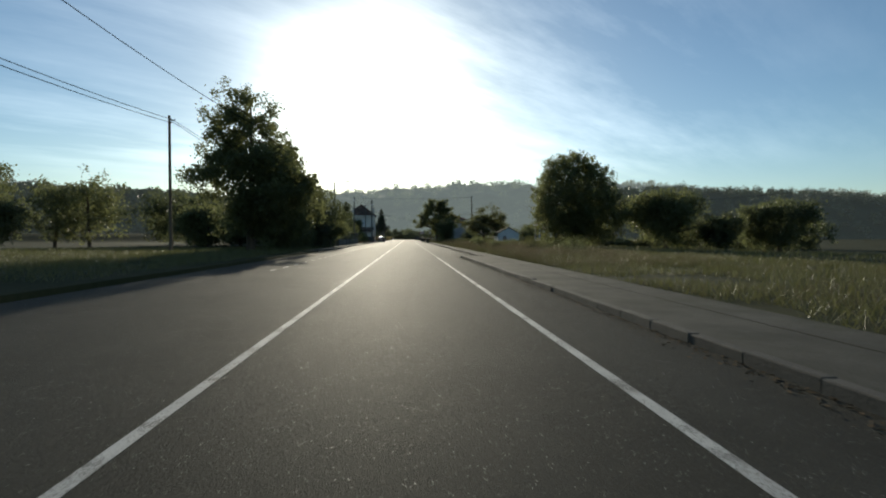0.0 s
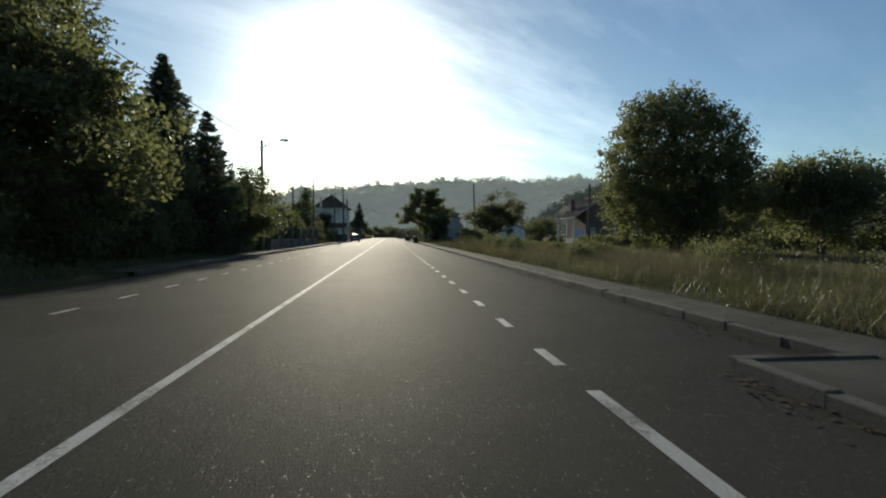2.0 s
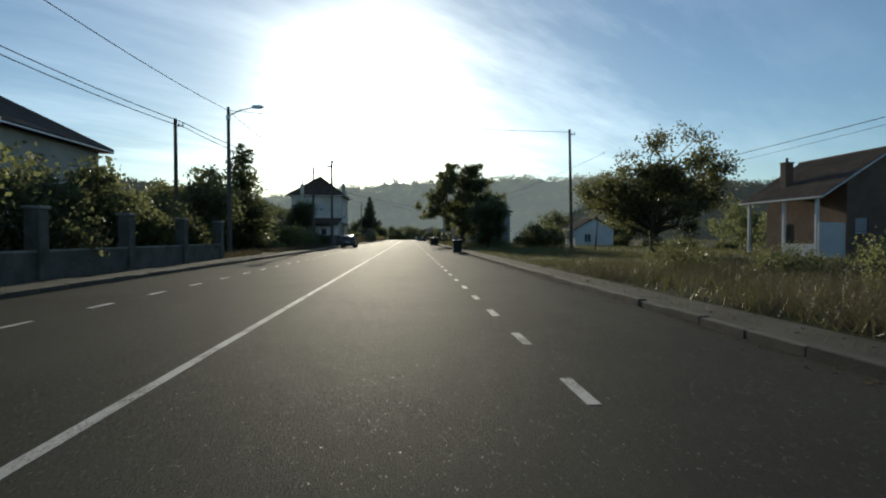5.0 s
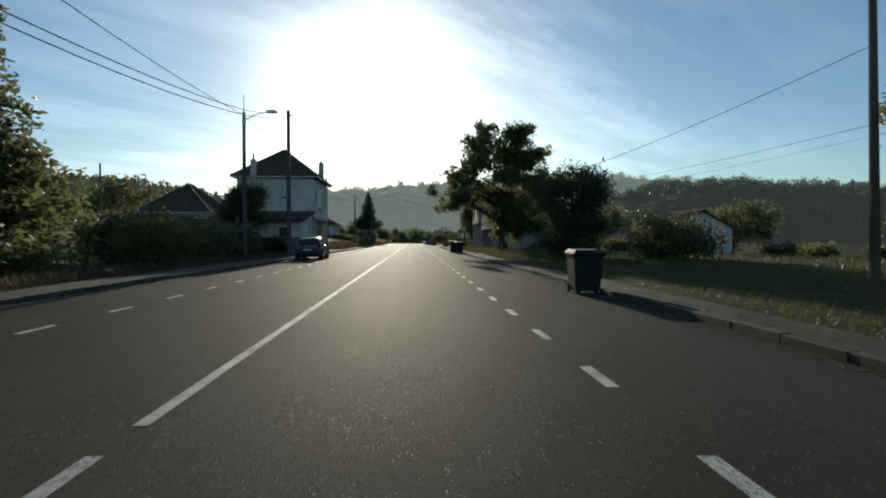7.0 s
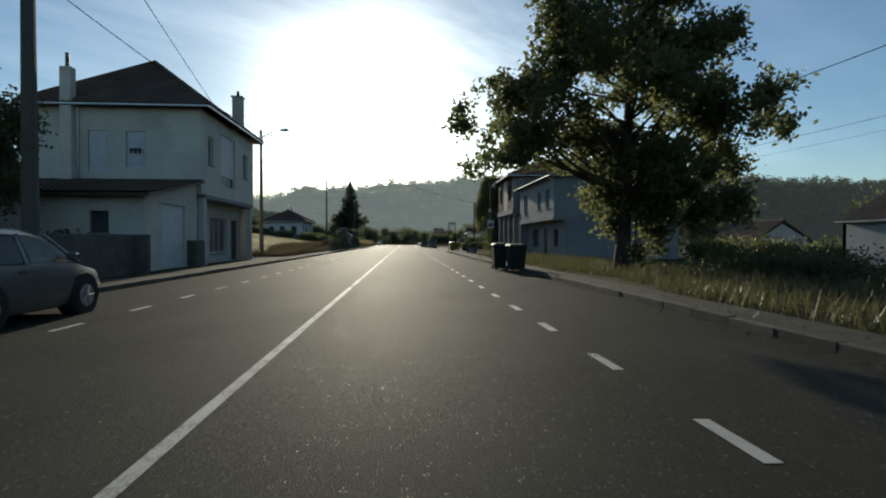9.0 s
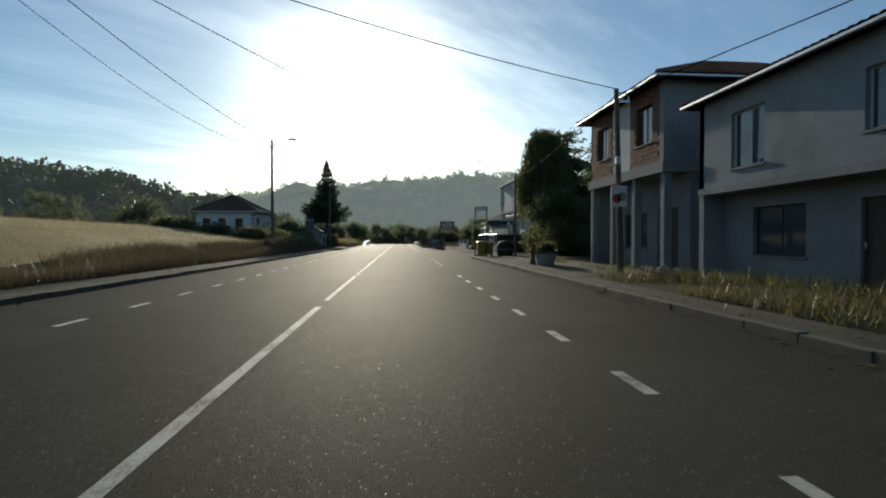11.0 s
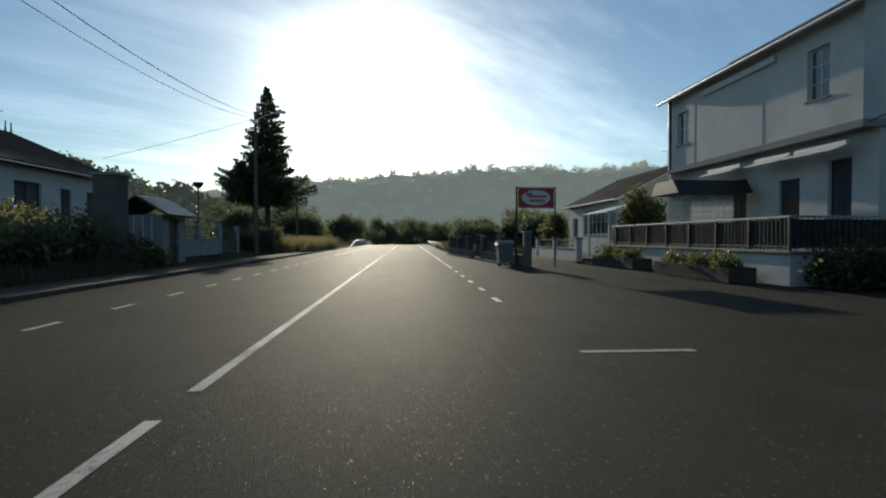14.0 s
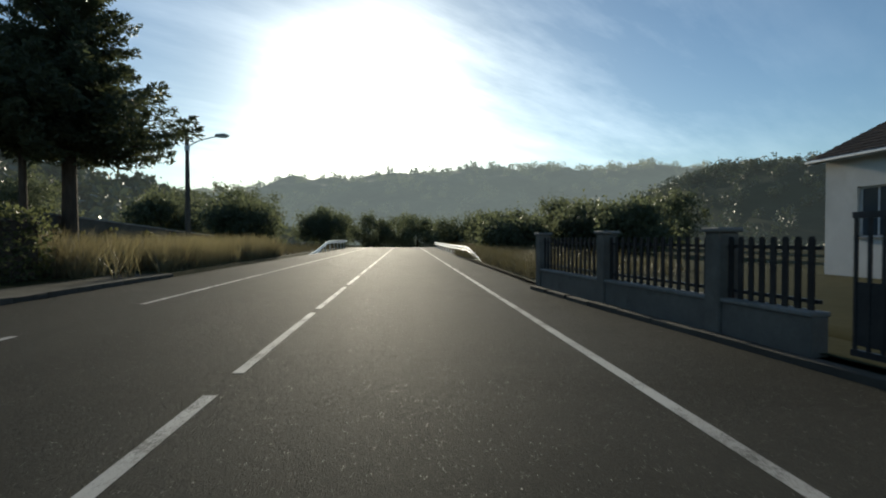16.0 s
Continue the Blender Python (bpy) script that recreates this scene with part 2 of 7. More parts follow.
POLE_W = material("pole_wood", (0.1, 0.075, 0.05), (0.19, 0.15, 0.11), 1.5, 0.9, 0, 0.5, 30, 0.2, stretch=(1, 1, 0.08))
METAL = material("galvanised_steel", (0.42, 0.43, 0.44), (0.58, 0.59, 0.6), 3, 0.35, 0.85, 0.1, 30)
DARKM = material("dark_painted_iron", (0.02, 0.022, 0.024), (0.05, 0.05, 0.05), 4, 0.5, 0.2, 0.15, 30)
CABLE = material("black_cable", (0.012, 0.012, 0.013), (0.022, 0.022, 0.022), 4, 0.95, 0, 0.0, 30, 0.05)
BARK = material("bark", (0.06, 0.045, 0.033), (0.14, 0.11, 0.085), 3, 0.95, 0, 0.9, 14, 0.1, stretch=(1, 1, 0.25))
WOODD = material("dark_stained_wood", (0.05, 0.033, 0.022), (0.1, 0.07, 0.045), 2, 0.65, 0, 0.3, 30, 0.4, stretch=(1, 1, 0.15))
FRAMEW = material("white_window_frame", (0.6, 0.6, 0.6), (0.75, 0.75, 0.75), 3, 0.5, 0, 0.05, 30)
SHUT = material("grey_shutter", (0.3, 0.32, 0.34), (0.42, 0.44, 0.46), 3, 0.55, 0, 0.1, 30)
GLASS = glass_material()
GLASSB = block_material()
CARP = material("silver_car_paint", (0.16, 0.172, 0.175), (0.2, 0.212, 0.216), 1, 0.22, 0.6, 0.0, 60)
CARGLASS = car_glass_material()
TYRE = material("tyre_rubber", (0.012, 0.012, 0.012), (0.03, 0.03, 0.03), 6, 0.85, 0, 0.3, 30)
LAMPR = material("red_lamp_plastic", (0.25, 0.01, 0.01), (0.35, 0.02, 0.02), 6, 0.2, 0, 0, 30)
LAMPW = material("clear_lamp_plastic", (0.5, 0.5, 0.5), (0.7, 0.7, 0.7), 6, 0.12, 0, 0, 30, 0.8)
BINDK = material("dark_green_plastic", (0.013, 0.022, 0.017), (0.024, 0.036, 0.029), 3, 0.68, 0, 0.1, 40, 0.3)
BINGR = material("grey_green_plastic", (0.16, 0.168, 0.15), (0.22, 0.23, 0.205), 2, 0.6, 0, 0.1, 40)
BINYE = material("yellow_plastic", (0.3, 0.19, 0.02), (0.4, 0.255, 0.03), 2, 0.45, 0, 0.1, 40)
SIGNR = material("red_sign_paint", (0.36, 0.03, 0.02), (0.48, 0.05, 0.035), 2, 0.45, 0, 0.02, 30)
SIGNW = material("white_sign_paint", (0.68, 0.66, 0.62), (0.8, 0.78, 0.74), 2, 0.45, 0, 0.02, 30)
YARDW = material("stained_wall_render", (0.15, 0.137, 0.115), (0.23, 0.212, 0.182), 1.1, 0.92, 0, 0.4, 25, 0.2, stain=(0.1, 0.095, 0.075))
PLANK = material("grey_fence_slats", (0.035, 0.031, 0.027), (0.075, 0.066, 0.057), 2, 0.85, 0, 0.3, 25, 0.3, rand=0.5)


def haze_glow(m, strength):
    """Backdrop hills of the distance: added emission stands in for bright morning haze."""
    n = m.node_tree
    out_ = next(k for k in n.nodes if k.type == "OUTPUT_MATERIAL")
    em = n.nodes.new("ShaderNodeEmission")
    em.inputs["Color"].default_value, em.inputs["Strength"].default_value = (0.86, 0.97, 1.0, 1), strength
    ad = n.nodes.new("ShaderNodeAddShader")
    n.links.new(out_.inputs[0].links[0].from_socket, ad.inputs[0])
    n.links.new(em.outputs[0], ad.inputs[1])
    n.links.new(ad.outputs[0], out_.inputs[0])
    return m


# hill ground, with a pale glow mixed in as haze
HILLM = haze_glow(material("wooded_hillside", (0.032, 0.047, 0.024), (0.14, 0.145, 0.07), 0.02, 0.95, 0, 0.0, 0.15, 0.05), 0.19)
HILLN = haze_glow(material("wooded_slope", (0.026, 0.036, 0.02), (0.06, 0.07, 0.036), 0.02, 0.95, 0, 0.0, 0.15, 0.05), 0.03)
LEAF_G = leaf_material("leaf_green", (0.058, 0.068, 0.032), (0.16, 0.17, 0.086), 0.66)
LEAF_D = leaf_material("leaf_dark", (0.046, 0.056, 0.029), (0.13, 0.142, 0.076), 0.64)
LEAF_Y = leaf_material("leaf_yellowing", (0.058, 0.065, 0.025), (0.14, 0.145, 0.058), 0.52)
LEAF_O = leaf_material("leaf_autumn", (0.052, 0.058, 0.027), (0.128, 0.128, 0.06), 0.58)
NEEDLE = leaf_material("conifer_needles", (0.035, 0.046, 0.028), (0.095, 0.11, 0.065), 0.42)
# foliage of those far woods, lifted by the same emitted haze
FARLEAF = haze_glow(leaf_material("far_foliage", (0.02, 0.032, 0.016), (0.15, 0.165, 0.085), 0.35), 0.19)
MIDLEAF = haze_glow(leaf_material("wood_foliage", (0.03, 0.042, 0.022), (0.1, 0.115, 0.058), 0.14), 0.03)
ENDLEAF = leaf_material("crest_foliage", (0.05, 0.062, 0.04), (0.14, 0.155, 0.1), 0.6)
DRY = leaf_material("dry_grass_blades", (0.064, 0.057, 0.035), (0.14, 0.121, 0.074), 0.35)
GREENGRASS = leaf_material("green_grass_blades", (0.055, 0.062, 0.026), (0.13, 0.13, 0.058), 0.4)
REED = leaf_material("reed_blades", (0.12, 0.1, 0.06), (0.27, 0.23, 0.14), 0.5)
LITTER = material("fallen_leaf_brown", (0.08, 0.055, 0.03), (0.17, 0.12, 0.065), 9.0, 0.9, 0, 0.0, 30, 0.1, island=0.6)
HEATH = leaf_material("brown_weeds", (0.066, 0.052, 0.031), (0.145, 0.115, 0.073), 0.3)


# ---------------------------------------------------------------- mesh helpers
def link(name, me, mat, parent=None, label=""):
    ob = new(name, me)
    if mat and not me.materials:
        me.materials.append(mat)
    if parent:
        ob.parent = parent
    if label:
        ob["label"] = label
    return ob


def part(name, bm, mat, parent=None, label="", smooth=False):
    me = bpy.data.meshes.new(name)
    bm.normal_update()
    bm.to_mesh(me)
    bm.free()
    if smooth:
        me.polygons.foreach_set("use_smooth", [True] * len(me.polygons))
        me.set_sharp_from_angle(angle=radians(32))
    return link(name, me, mat, parent, label)


def thing(name, x, y, z=0.0, turn=0.0, label="", category="", group="", kind=""):
    ob = new(name)
    ob.empty_display_size = 0.2
    ob.matrix_basis = pose(x, y, z, 0, 0, turn)
    return tagged(ob, label, category, group, kind)


def B():
    return bmesh.new()


def box(bm, x0, x1, y0, y1, z0, z1, bevel=0.0):
    m = Matrix.Translation(((x0 + x1) / 2, (y0 + y1) / 2, (z0 + z1) / 2)) @ Matrix.Diagonal((abs(x1 - x0), abs(y1 - y0), abs(z1 - z0), 1))
    v = bmesh.ops.create_cube(bm, size=1, matrix=m)["verts"]
    if bevel:
        e = list({e for q in v for e in q.link_edges})
        bmesh.ops.bevel(bm, geom=e, offset=bevel, segments=1, affect="EDGES", profile=0.5)
    return bm


def boxed(x0, x1, y0, y1, z0, z1, bevel=0.0):
    return box(B(), x0, x1, y0, y1, z0, z1, bevel)


def rod(bm, p, q, r0, r1=None, seg=8, caps=True):
    r1 = r0 if r1 is None else r1
    p, q = Vector(p), Vector(q)
    d = q - p
    m = Matrix.Translation((p + q) / 2) @ d.to_track_quat("Z", "Y").to_matrix().to_4x4()
    bmesh.ops.create_cone(bm, cap_ends=caps, segments=seg, radius1=r0, radius2=r1, depth=d.length, matrix=m)
    return bm


def poly(bm, pts):
    return bm.faces.new([bm.verts.new(p) for p in pts])


def prism(bm, pts, axis, a, b):
    """Extrude a polygon given in two coordinates along an axis from a to b."""
    def at(p, s):
        return {"x": (s, p[0], p[1]), "y": (p[0], s, p[1]), "z": (p[0], p[1], s)}[axis]
    lo = [bm.verts.new(at(p, a)) for p in pts]
    hi = [bm.verts.new(at(p, b)) for p in pts]
    bm.faces.new(lo)
    bm.faces.new(hi[::-1])
    for i in range(len(pts)):
        j = (i + 1) % len(pts)
        bm.faces.new((lo[i], hi[i], hi[j], lo[j]))
    bmesh.ops.recalc_face_normals(bm, faces=bm.faces[:])
    return bm


def quads(name, verts, mat, parent=None, label="", n=4, smooth=False):
    """A mesh of loose n-sided faces from an array (faces, n, 3)."""
    v = np.ascontiguousarray(verts, dtype=np.float32).reshape(-1, 3)
    k = len(v) // n
    me = bpy.data.meshes.new(name)
    me.vertices.add(len(v))
    me.vertices.foreach_set("co", v.ravel())
    me.loops.add(len(v))
    me.loops.foreach_set("vertex_index", np.arange(len(v), dtype=np.int32))
    me.polygons.add(k)
    me.polygons.foreach_set("loop_start", np.arange(0, len(v), n, dtype=np.int32))
    me.polygons.foreach_set("loop_total", np.full(k, n, dtype=np.int32))
    me.update(calc_edges=True)
    return link(name, me, mat, parent, label)


def grid_mesh(name, P, mat, parent=None, label="", smooth=True):
    """A sheet from an array (rows, columns, 3)."""
    r, c = P.shape[:2]
    i = np.arange(r * c).reshape(r, c)
    f = np.stack([i[:-1, :-1], i[:-1, 1:], i[1:, 1:], i[1:, :-1]], -1).reshape(-1, 4)
    me = bpy.data.meshes.new(name)
    me.from_pydata(P.reshape(-1, 3).tolist(), [], f.tolist())
    if smooth:
        me.polygons.foreach_set("use_smooth", [True] * len(me.polygons))
    return link(name, me, mat, parent, label)


def leaves(rng, centres, size, flat=0.0, ratio=0.6):
    """Diamond leaves of random turn at the centres."""
    k = len(centres)
    u = rng.normal(size=(k, 3))
    u[:, 2] *= 1 - flat
    u /= np.linalg.norm(u, axis=1, keepdims=True) + 1e-9
    a = rng.normal(size=(k, 3))
    v = np.cross(u, a)
    v /= np.linalg.norm(v, axis=1, keepdims=True) + 1e-9
    s = (size * rng.uniform(0.6, 1.35, k))[:, None]
    return np.stack([centres - u * s, centres - v * s * ratio, centres + u * s, centres + v * s * ratio], 1)


def clump_points(rng, blobs, clumps, per, spread, shell=0.55, lumps=0, size=0.3, even=1.0):
    """Leaf places: clumps spread in the outer part of several ellipsoids; with lumps, the crown breaks up into boughs with gaps between them."""
    if lumps:
        vol = np.array([(b[3] * b[4] * b[5]) ** even for b in blobs])
        b = np.array(blobs)[rng.choice(len(blobs), lumps, p=vol / vol.sum())]
        d = rng.normal(size=(lumps, 3))
        d /= np.linalg.norm(d, axis=1, keepdims=True)
        c = b[:, :3] + d * b[:, 3:] * (rng.uniform(0.35, 0.95, lumps) ** 0.7)[:, None]
        r = b[:, 3:].mean(1) * size * rng.uniform(0.7, 1.35, lumps)
        blobs = [(*c[i], r[i] * 1.15, r[i] * 1.15, r[i] * 0.8) for i in range(lumps)]
        shell = 0.15
    vol = np.array([(b[3] * b[4] * b[5]) ** even for b in blobs])
    which = rng.choice(len(blobs), clumps, p=vol / vol.sum())
    b = np.array(blobs)[which]
    d = rng.normal(size=(clumps, 3))
    d /= np.linalg.norm(d, axis=1, keepdims=True)
    r = (shell + (1 - shell) * rng.random(clumps) ** 0.7)[:, None] * rng.uniform(0.86, 1.1, clumps)[:, None]
    c = b[:, :3] + d * r * b[:, 3:]
    p = np.repeat(c, per, 0) + rng.normal(size=(clumps * per, 3)) * spread
    return c, p


def sweep(bm, pts, radii, seg=7):
    """One closed tube through the points."""
    pts = [Vector(p) for p in pts]
    rings = []
    for i, p in enumerate(pts):
        d = (pts[min(i + 1, len(pts) - 1)] - pts[max(i - 1, 0)]).normalized()
        a = d.cross(Vector((1, 0, 0)) if abs(d.x) < 0.6 else Vector((0, 0, 1))).normalized()
        b = d.cross(a)
        rings.append([bm.verts.new(p + (a * math.cos(k * 6.2832 / seg) + b * math.sin(k * 6.2832 / seg)) * radii[i]) for k in range(seg)])
    for q, r in zip(rings[:-1], rings[1:]):
        for k in range(seg):
            bm.faces.new((q[k], q[(k + 1) % seg], r[(k + 1) % seg], r[k]))
    bm.faces.new(rings[0])
    bm.faces.new(rings[-1][::-1])


def broad_tree(x, y, z, blobs, clumps, per, spread, size, leaf, label, seed, trunk_r=0.22, limbs=9, category="tree", name="tree", shell=0.5, fork=0.35, lumps=34, lump=0.34, even=1.0):
    """Trunk with limbs that reach into a crown of leaf clumps."""
    rng = np.random.default_rng(seed)
    t = thing(name, x, y, z, 0, label, category)
    top = max(b[2] for b in blobs)
    bm = B()
    fz = top * fork
    bend = rng.normal(size=2) * 0.15
    sweep(bm, [(0, 0, -0.1), (bend[0] * 0.5, bend[1] * 0.5, fz * 0.5), (bend[0], bend[1], fz), (bend[0] * 1.4, bend[1] * 1.2, top)],
          [trunk_r * 1.35, trunk_r, trunk_r * 0.8, trunk_r * 0.2])
    c, p = clump_points(rng, blobs, clumps, per, spread, shell, lumps, lump, even)
    p = p[p[:, 2] > 0.25]
    for k in rng.choice(len(c), limbs, replace=False):
        e = c[k]
        reach = math.hypot(e[0], e[1])
        zs = min(max(e[2] - reach * rng.uniform(0.5, 0.9), fz * rng.uniform(0.75, 1.1)), top * 0.9)
        s = np.array([bend[0] * (1 + 0.4 * zs / top), bend[1] * (1 + 0.2 * zs / top), zs])
        mid = (s + e) / 2 + np.array([0, 0, 0.12 * np.linalg.norm(e - s)]) * rng.uniform(-0.4, 1.0)
        mid[:2] += rng.normal(size=2) * 0.08 * np.linalg.norm(e - s)
        thin = 1.0 - 0.6 * zs / top
        sweep(bm, [tuple(s), tuple(mid), tuple(e)], [trunk_r * 0.42 * thin, trunk_r * 0.24 * thin, trunk_r * 0.06], 5)
    part("trunk", bm, BARK, t)
    quads("crown", leaves(rng, p, size), leaf, t)
    return t


def bush(x, y, z, blobs, clumps, per, spread, size, leaf, label, seed, category="bush", name="bush", shell=0.4):
    rng = np.random.default_rng(seed)
    t = thing(name, x, y, z, 0, label, category)
    bm = B()
    c, p = clump_points(rng, blobs, clumps, per, spread, shell)
    p = p[p[:, 2] > 0.02]
    for k in rng.choice(len(c), min(7, len(c)), replace=False):
        rod(bm, (rng.normal() * 0.1, rng.normal() * 0.1, -0.05), tuple(c[k]), 0.04, 0.01, 5)
    part("stems", bm, BARK, t)
    quads("foliage", leaves(rng, p, size), leaf, t)
    return t


def conifer(x, y, z, h, r, label, seed, base=0.08, tiers=22, per=60, droop=0.25, leaf=None, size=0.16, power=0.9, tops=1, name="conifer"):
    """Spruce: tiers of drooping branches hung with needle sprays."""
    rng = np.random.default_rng(seed)
    t = thing(name, x, y, z, 0, label, "tree")
    bm = B()
    pts = []
    for k in range(tops):
        ox, oy = (0, 0) if k == 0 else rng.normal(size=2) * r * 0.25
        hh = h * (1 if k == 0 else rng.uniform(0.85, 0.97))
        rod(bm, (0, 0, -0.1), (ox, oy, hh), 0.02 * h, 0.01, 7)
        for i in range(tiers):
            f = base + (1 - base) * (i + rng.uniform(0, 0.9)) / tiers
            length = r * (1 - f) ** power * rng.uniform(0.75, 1.12) + 0.12
            n = max(5, int(11 * (1 - f) + 4))
            a0 = rng.uniform(0, 6.28)
            for j in range(n):
                a = a0 + j * 6.283 / n + rng.normal() * 0.18
                ln = length * rng.uniform(0.6, 1.15)
                fj = min(0.985, max(base * 0.9, f + rng.normal() * 0.9 / tiers))
                d = np.array([math.cos(a), math.sin(a), -droop * rng.uniform(0.5, 1.4)])
                s = np.array([ox * fj, oy * fj, hh * fj])
                if k == 0 and j % 2 == 0:
                    rod(bm, tuple(s), tuple(s + d * ln * 0.9), 0.022, 0.006, 4, False)
                m = max(6, int(per * ln / r))
                q = rng.random(m) ** 0.8
                side = rng.normal(size=(m, 3)) * np.array([0.17, 0.17, 0.17]) * (0.35 + ln * 0.35)
                tip = s + d * ln * q[:, None]
                tip[:, 2] += 0.14 * ln * q ** 2 - 0.03 * ln
                pts.append(tip + side)
    part("trunk", bm, BARK, t)
    quads("crown", leaves(rng, np.concatenate(pts), size, 0.5, 0.2 if leaf is NEEDLE else 0.4), leaf or NEEDLE, t)
    return t


def spruce(x, y, z, knots, label, seed, step=0.34, boughs=8, dense=80, size=0.13, lean=(0, 0), tops=1):
    """Spruce with layered boughs. knots: (height, reach) from the lowest bough to the tip; fronds hang from each bough."""
    rng = np.random.default_rng(seed)
    t = thing("spruce", x, y, z, 0, label, "tree")
    hk, rk = np.array(knots).T
    top = hk[-1]
    bm = B()
    sweep(bm, [(0, 0, -0.1), (lean[0] * 0.5, lean[1] * 0.5, top * 0.5), (lean[0], lean[1], top)], [0.02 * top, 0.013 * top, 0.012], 8)
    pts = []
    for k in range(1, tops):
        a = rng.uniform(0, 6.28)
        e = np.array([math.cos(a) * rk[0] * 0.22, math.sin(a) * rk[0] * 0.22, top * rng.uniform(0.9, 0.99)])
        sweep(bm, [(0, 0, top * 0.55), tuple(e * np.array([1, 1, 0.85])), tuple(e)], [0.06, 0.04, 0.01], 5)
        for zz in np.arange(e[2] * 0.75, e[2], 0.22):
            ln = 0.15 + (e[2] - zz) * 0.42
            for a in rng.uniform(0, 6.28, 5):
                q = rng.random(26)[:, None]
                pts.append(np.array([e[0], e[1], zz]) + np.array([math.cos(a), math.sin(a), 0.1]) * ln * q + rng.normal(size=(26, 3)) * 0.05)
    zz = hk[0]
    while zz < top - 0.05:
        f = zz / top
        reach = float(np.interp(zz, hk, rk))
        n = max(4, int(boughs * (0.55 + 0.45 * min(1.0, reach / 2.0))))
        a0 = rng.uniform(0, 6.28)
        for j in range(n):
            a = a0 + j * 6.2832 / n + rng.normal() * 0.2
            ln = reach * rng.uniform(0.62, 1.12) + 0.1
            u = np.array([math.cos(a), math.sin(a), 0.0])
            v = np.array([-u[1], u[0], 0.0])
            s = np.array([lean[0] * f, lean[1] * f, zz + rng.normal() * 0.08])

            def along(q):
                return s + u * (ln * q)[:, None] + np.array([0, 0, 1.0]) * (ln * (-0.22 * q + 0.26 * q ** 2.4))[:, None]
            if ln > 0.5:
                q3 = along(np.array([0.0, 0.5, 0.92]))
                sweep(bm, [tuple(p) for p in q3], [0.012 + 0.012 * ln, 0.008 + 0.006 * ln, 0.004], 4)
            m = max(12, int(dense * ln))
            q = rng.uniform(0.08, 1.0, m) ** 0.8
            twig = np.round(rng.uniform(-1, 1, m) * 3) / 3
            width = (0.12 + 0.26 * ln * (1.05 - q)) * twig
            p = along(np.clip(q + np.abs(twig) * 0.08, 0, 1.02)) + v * width[:, None] + rng.normal(size=(m, 3)) * 0.035
            p[:, 2] -= np.abs(width) * 0.25 + rng.random(m) ** 2 * (0.12 + 0.07 * ln)
            pts.append(p)
        zz += step * rng.uniform(0.75, 1.25) * (0.6 + 0.4 * min(1.0, reach / 1.5))
    part("trunk", bm, BARK, t)
    quads("crown", leaves(rng, np.concatenate(pts), size, 0.35, 0.3), NEEDLE, t)
    return t


def weeping_tree(x, y, z, h, r, strands, leaf, label, seed, size=0.07, low=0.5):
    """Upright trunk, arching limbs and long strands of small leaves that hang down."""
    rng = np.random.default_rng(seed)
    t = thing("tree", x, y, z, 0, label, "tree")
    bm = B()
    sweep(bm, [(0, 0, -0.1), (0.1, 0.05, h * 0.5), (0, 0, h * 0.95)], [0.16, 0.12, 0.02], 8)
    pts = []
    for k in range(strands):
        a, f = rng.uniform(0, 6.2832), rng.random() ** 0.6
        zt = h * (0.5 + 0.5 * rng.random() ** 0.8)
        rr = r * f * (1.05 - 0.6 * (zt / h) ** 3)
        e = np.array([math.cos(a) * rr, math.sin(a) * rr, zt])
        if k % 9 == 0:
            sweep(bm, [(0, 0, zt * 0.72), tuple(e * np.array([0.5, 0.5, 1.0])), tuple(e)], [0.045, 0.03, 0.008], 5)
        ln = rng.uniform(0.25, 0.62) * (zt - low)
        m = int(ln / 0.035)
        q = np.linspace(0, 1, m)
        sway = rng.normal(size=2) * 0.25
        p = np.stack([e[0] + sway[0] * q ** 2, e[1] + sway[1] * q ** 2, e[2] - ln * q], 1) + rng.normal(size=(m, 3)) * np.array([0.07, 0.07, 0.03])
        pts.append(p)
    part("trunk", bm, BARK, t)
    p = np.concatenate(pts)
    lv = leaves(rng, p[p[:, 2] > low * 0.6], size, 0.0, 0.45)
    mid = lv.mean(1, keepdims=True)
    lv = mid + (lv - mid) * np.array([0.7, 0.7, 1.35])
    quads("crown", lv, leaf, t)
    return t


def blades(name, rng, pts, hgt, width, mat, label, lean=0.35, category="grass"):
    """Grass blades, three-cornered, one mesh."""
    k = len(pts)
    a = rng.uniform(0, 6.283, k)
    w = (width * rng.uniform(0.6, 1.3, k))[:, None]
    s = np.stack([np.cos(a), np.sin(a), np.zeros(k)], 1) * w
    h = hgt * rng.uniform(0.45, 1.15, k)
    tip = pts + np.stack([rng.normal(size=k) * lean * h, rng.normal(size=k) * lean * h, h], 1)
    ob = quads(name, np.stack([pts - s, pts + s, tip], 1), mat, None, label, 3)
    return tagged(ob, label, category, "", "stuff")


# ---------------------------------------------------------------- ground, road, kerbs
def smooth(a, b, v):
    t = np.clip((v - a) / (b - a), 0, 1)
    return t * t * (3 - 2 * t)


KL, KR = -6.0, 6.3          # kerb lines


def road_z(y):
    """The road runs level, then drops gently past the crest."""
    y = np.asarray(y, dtype=float)
    return -0.02 * np.clip(y - 285, 0, 200) * smooth(285, 330, y)


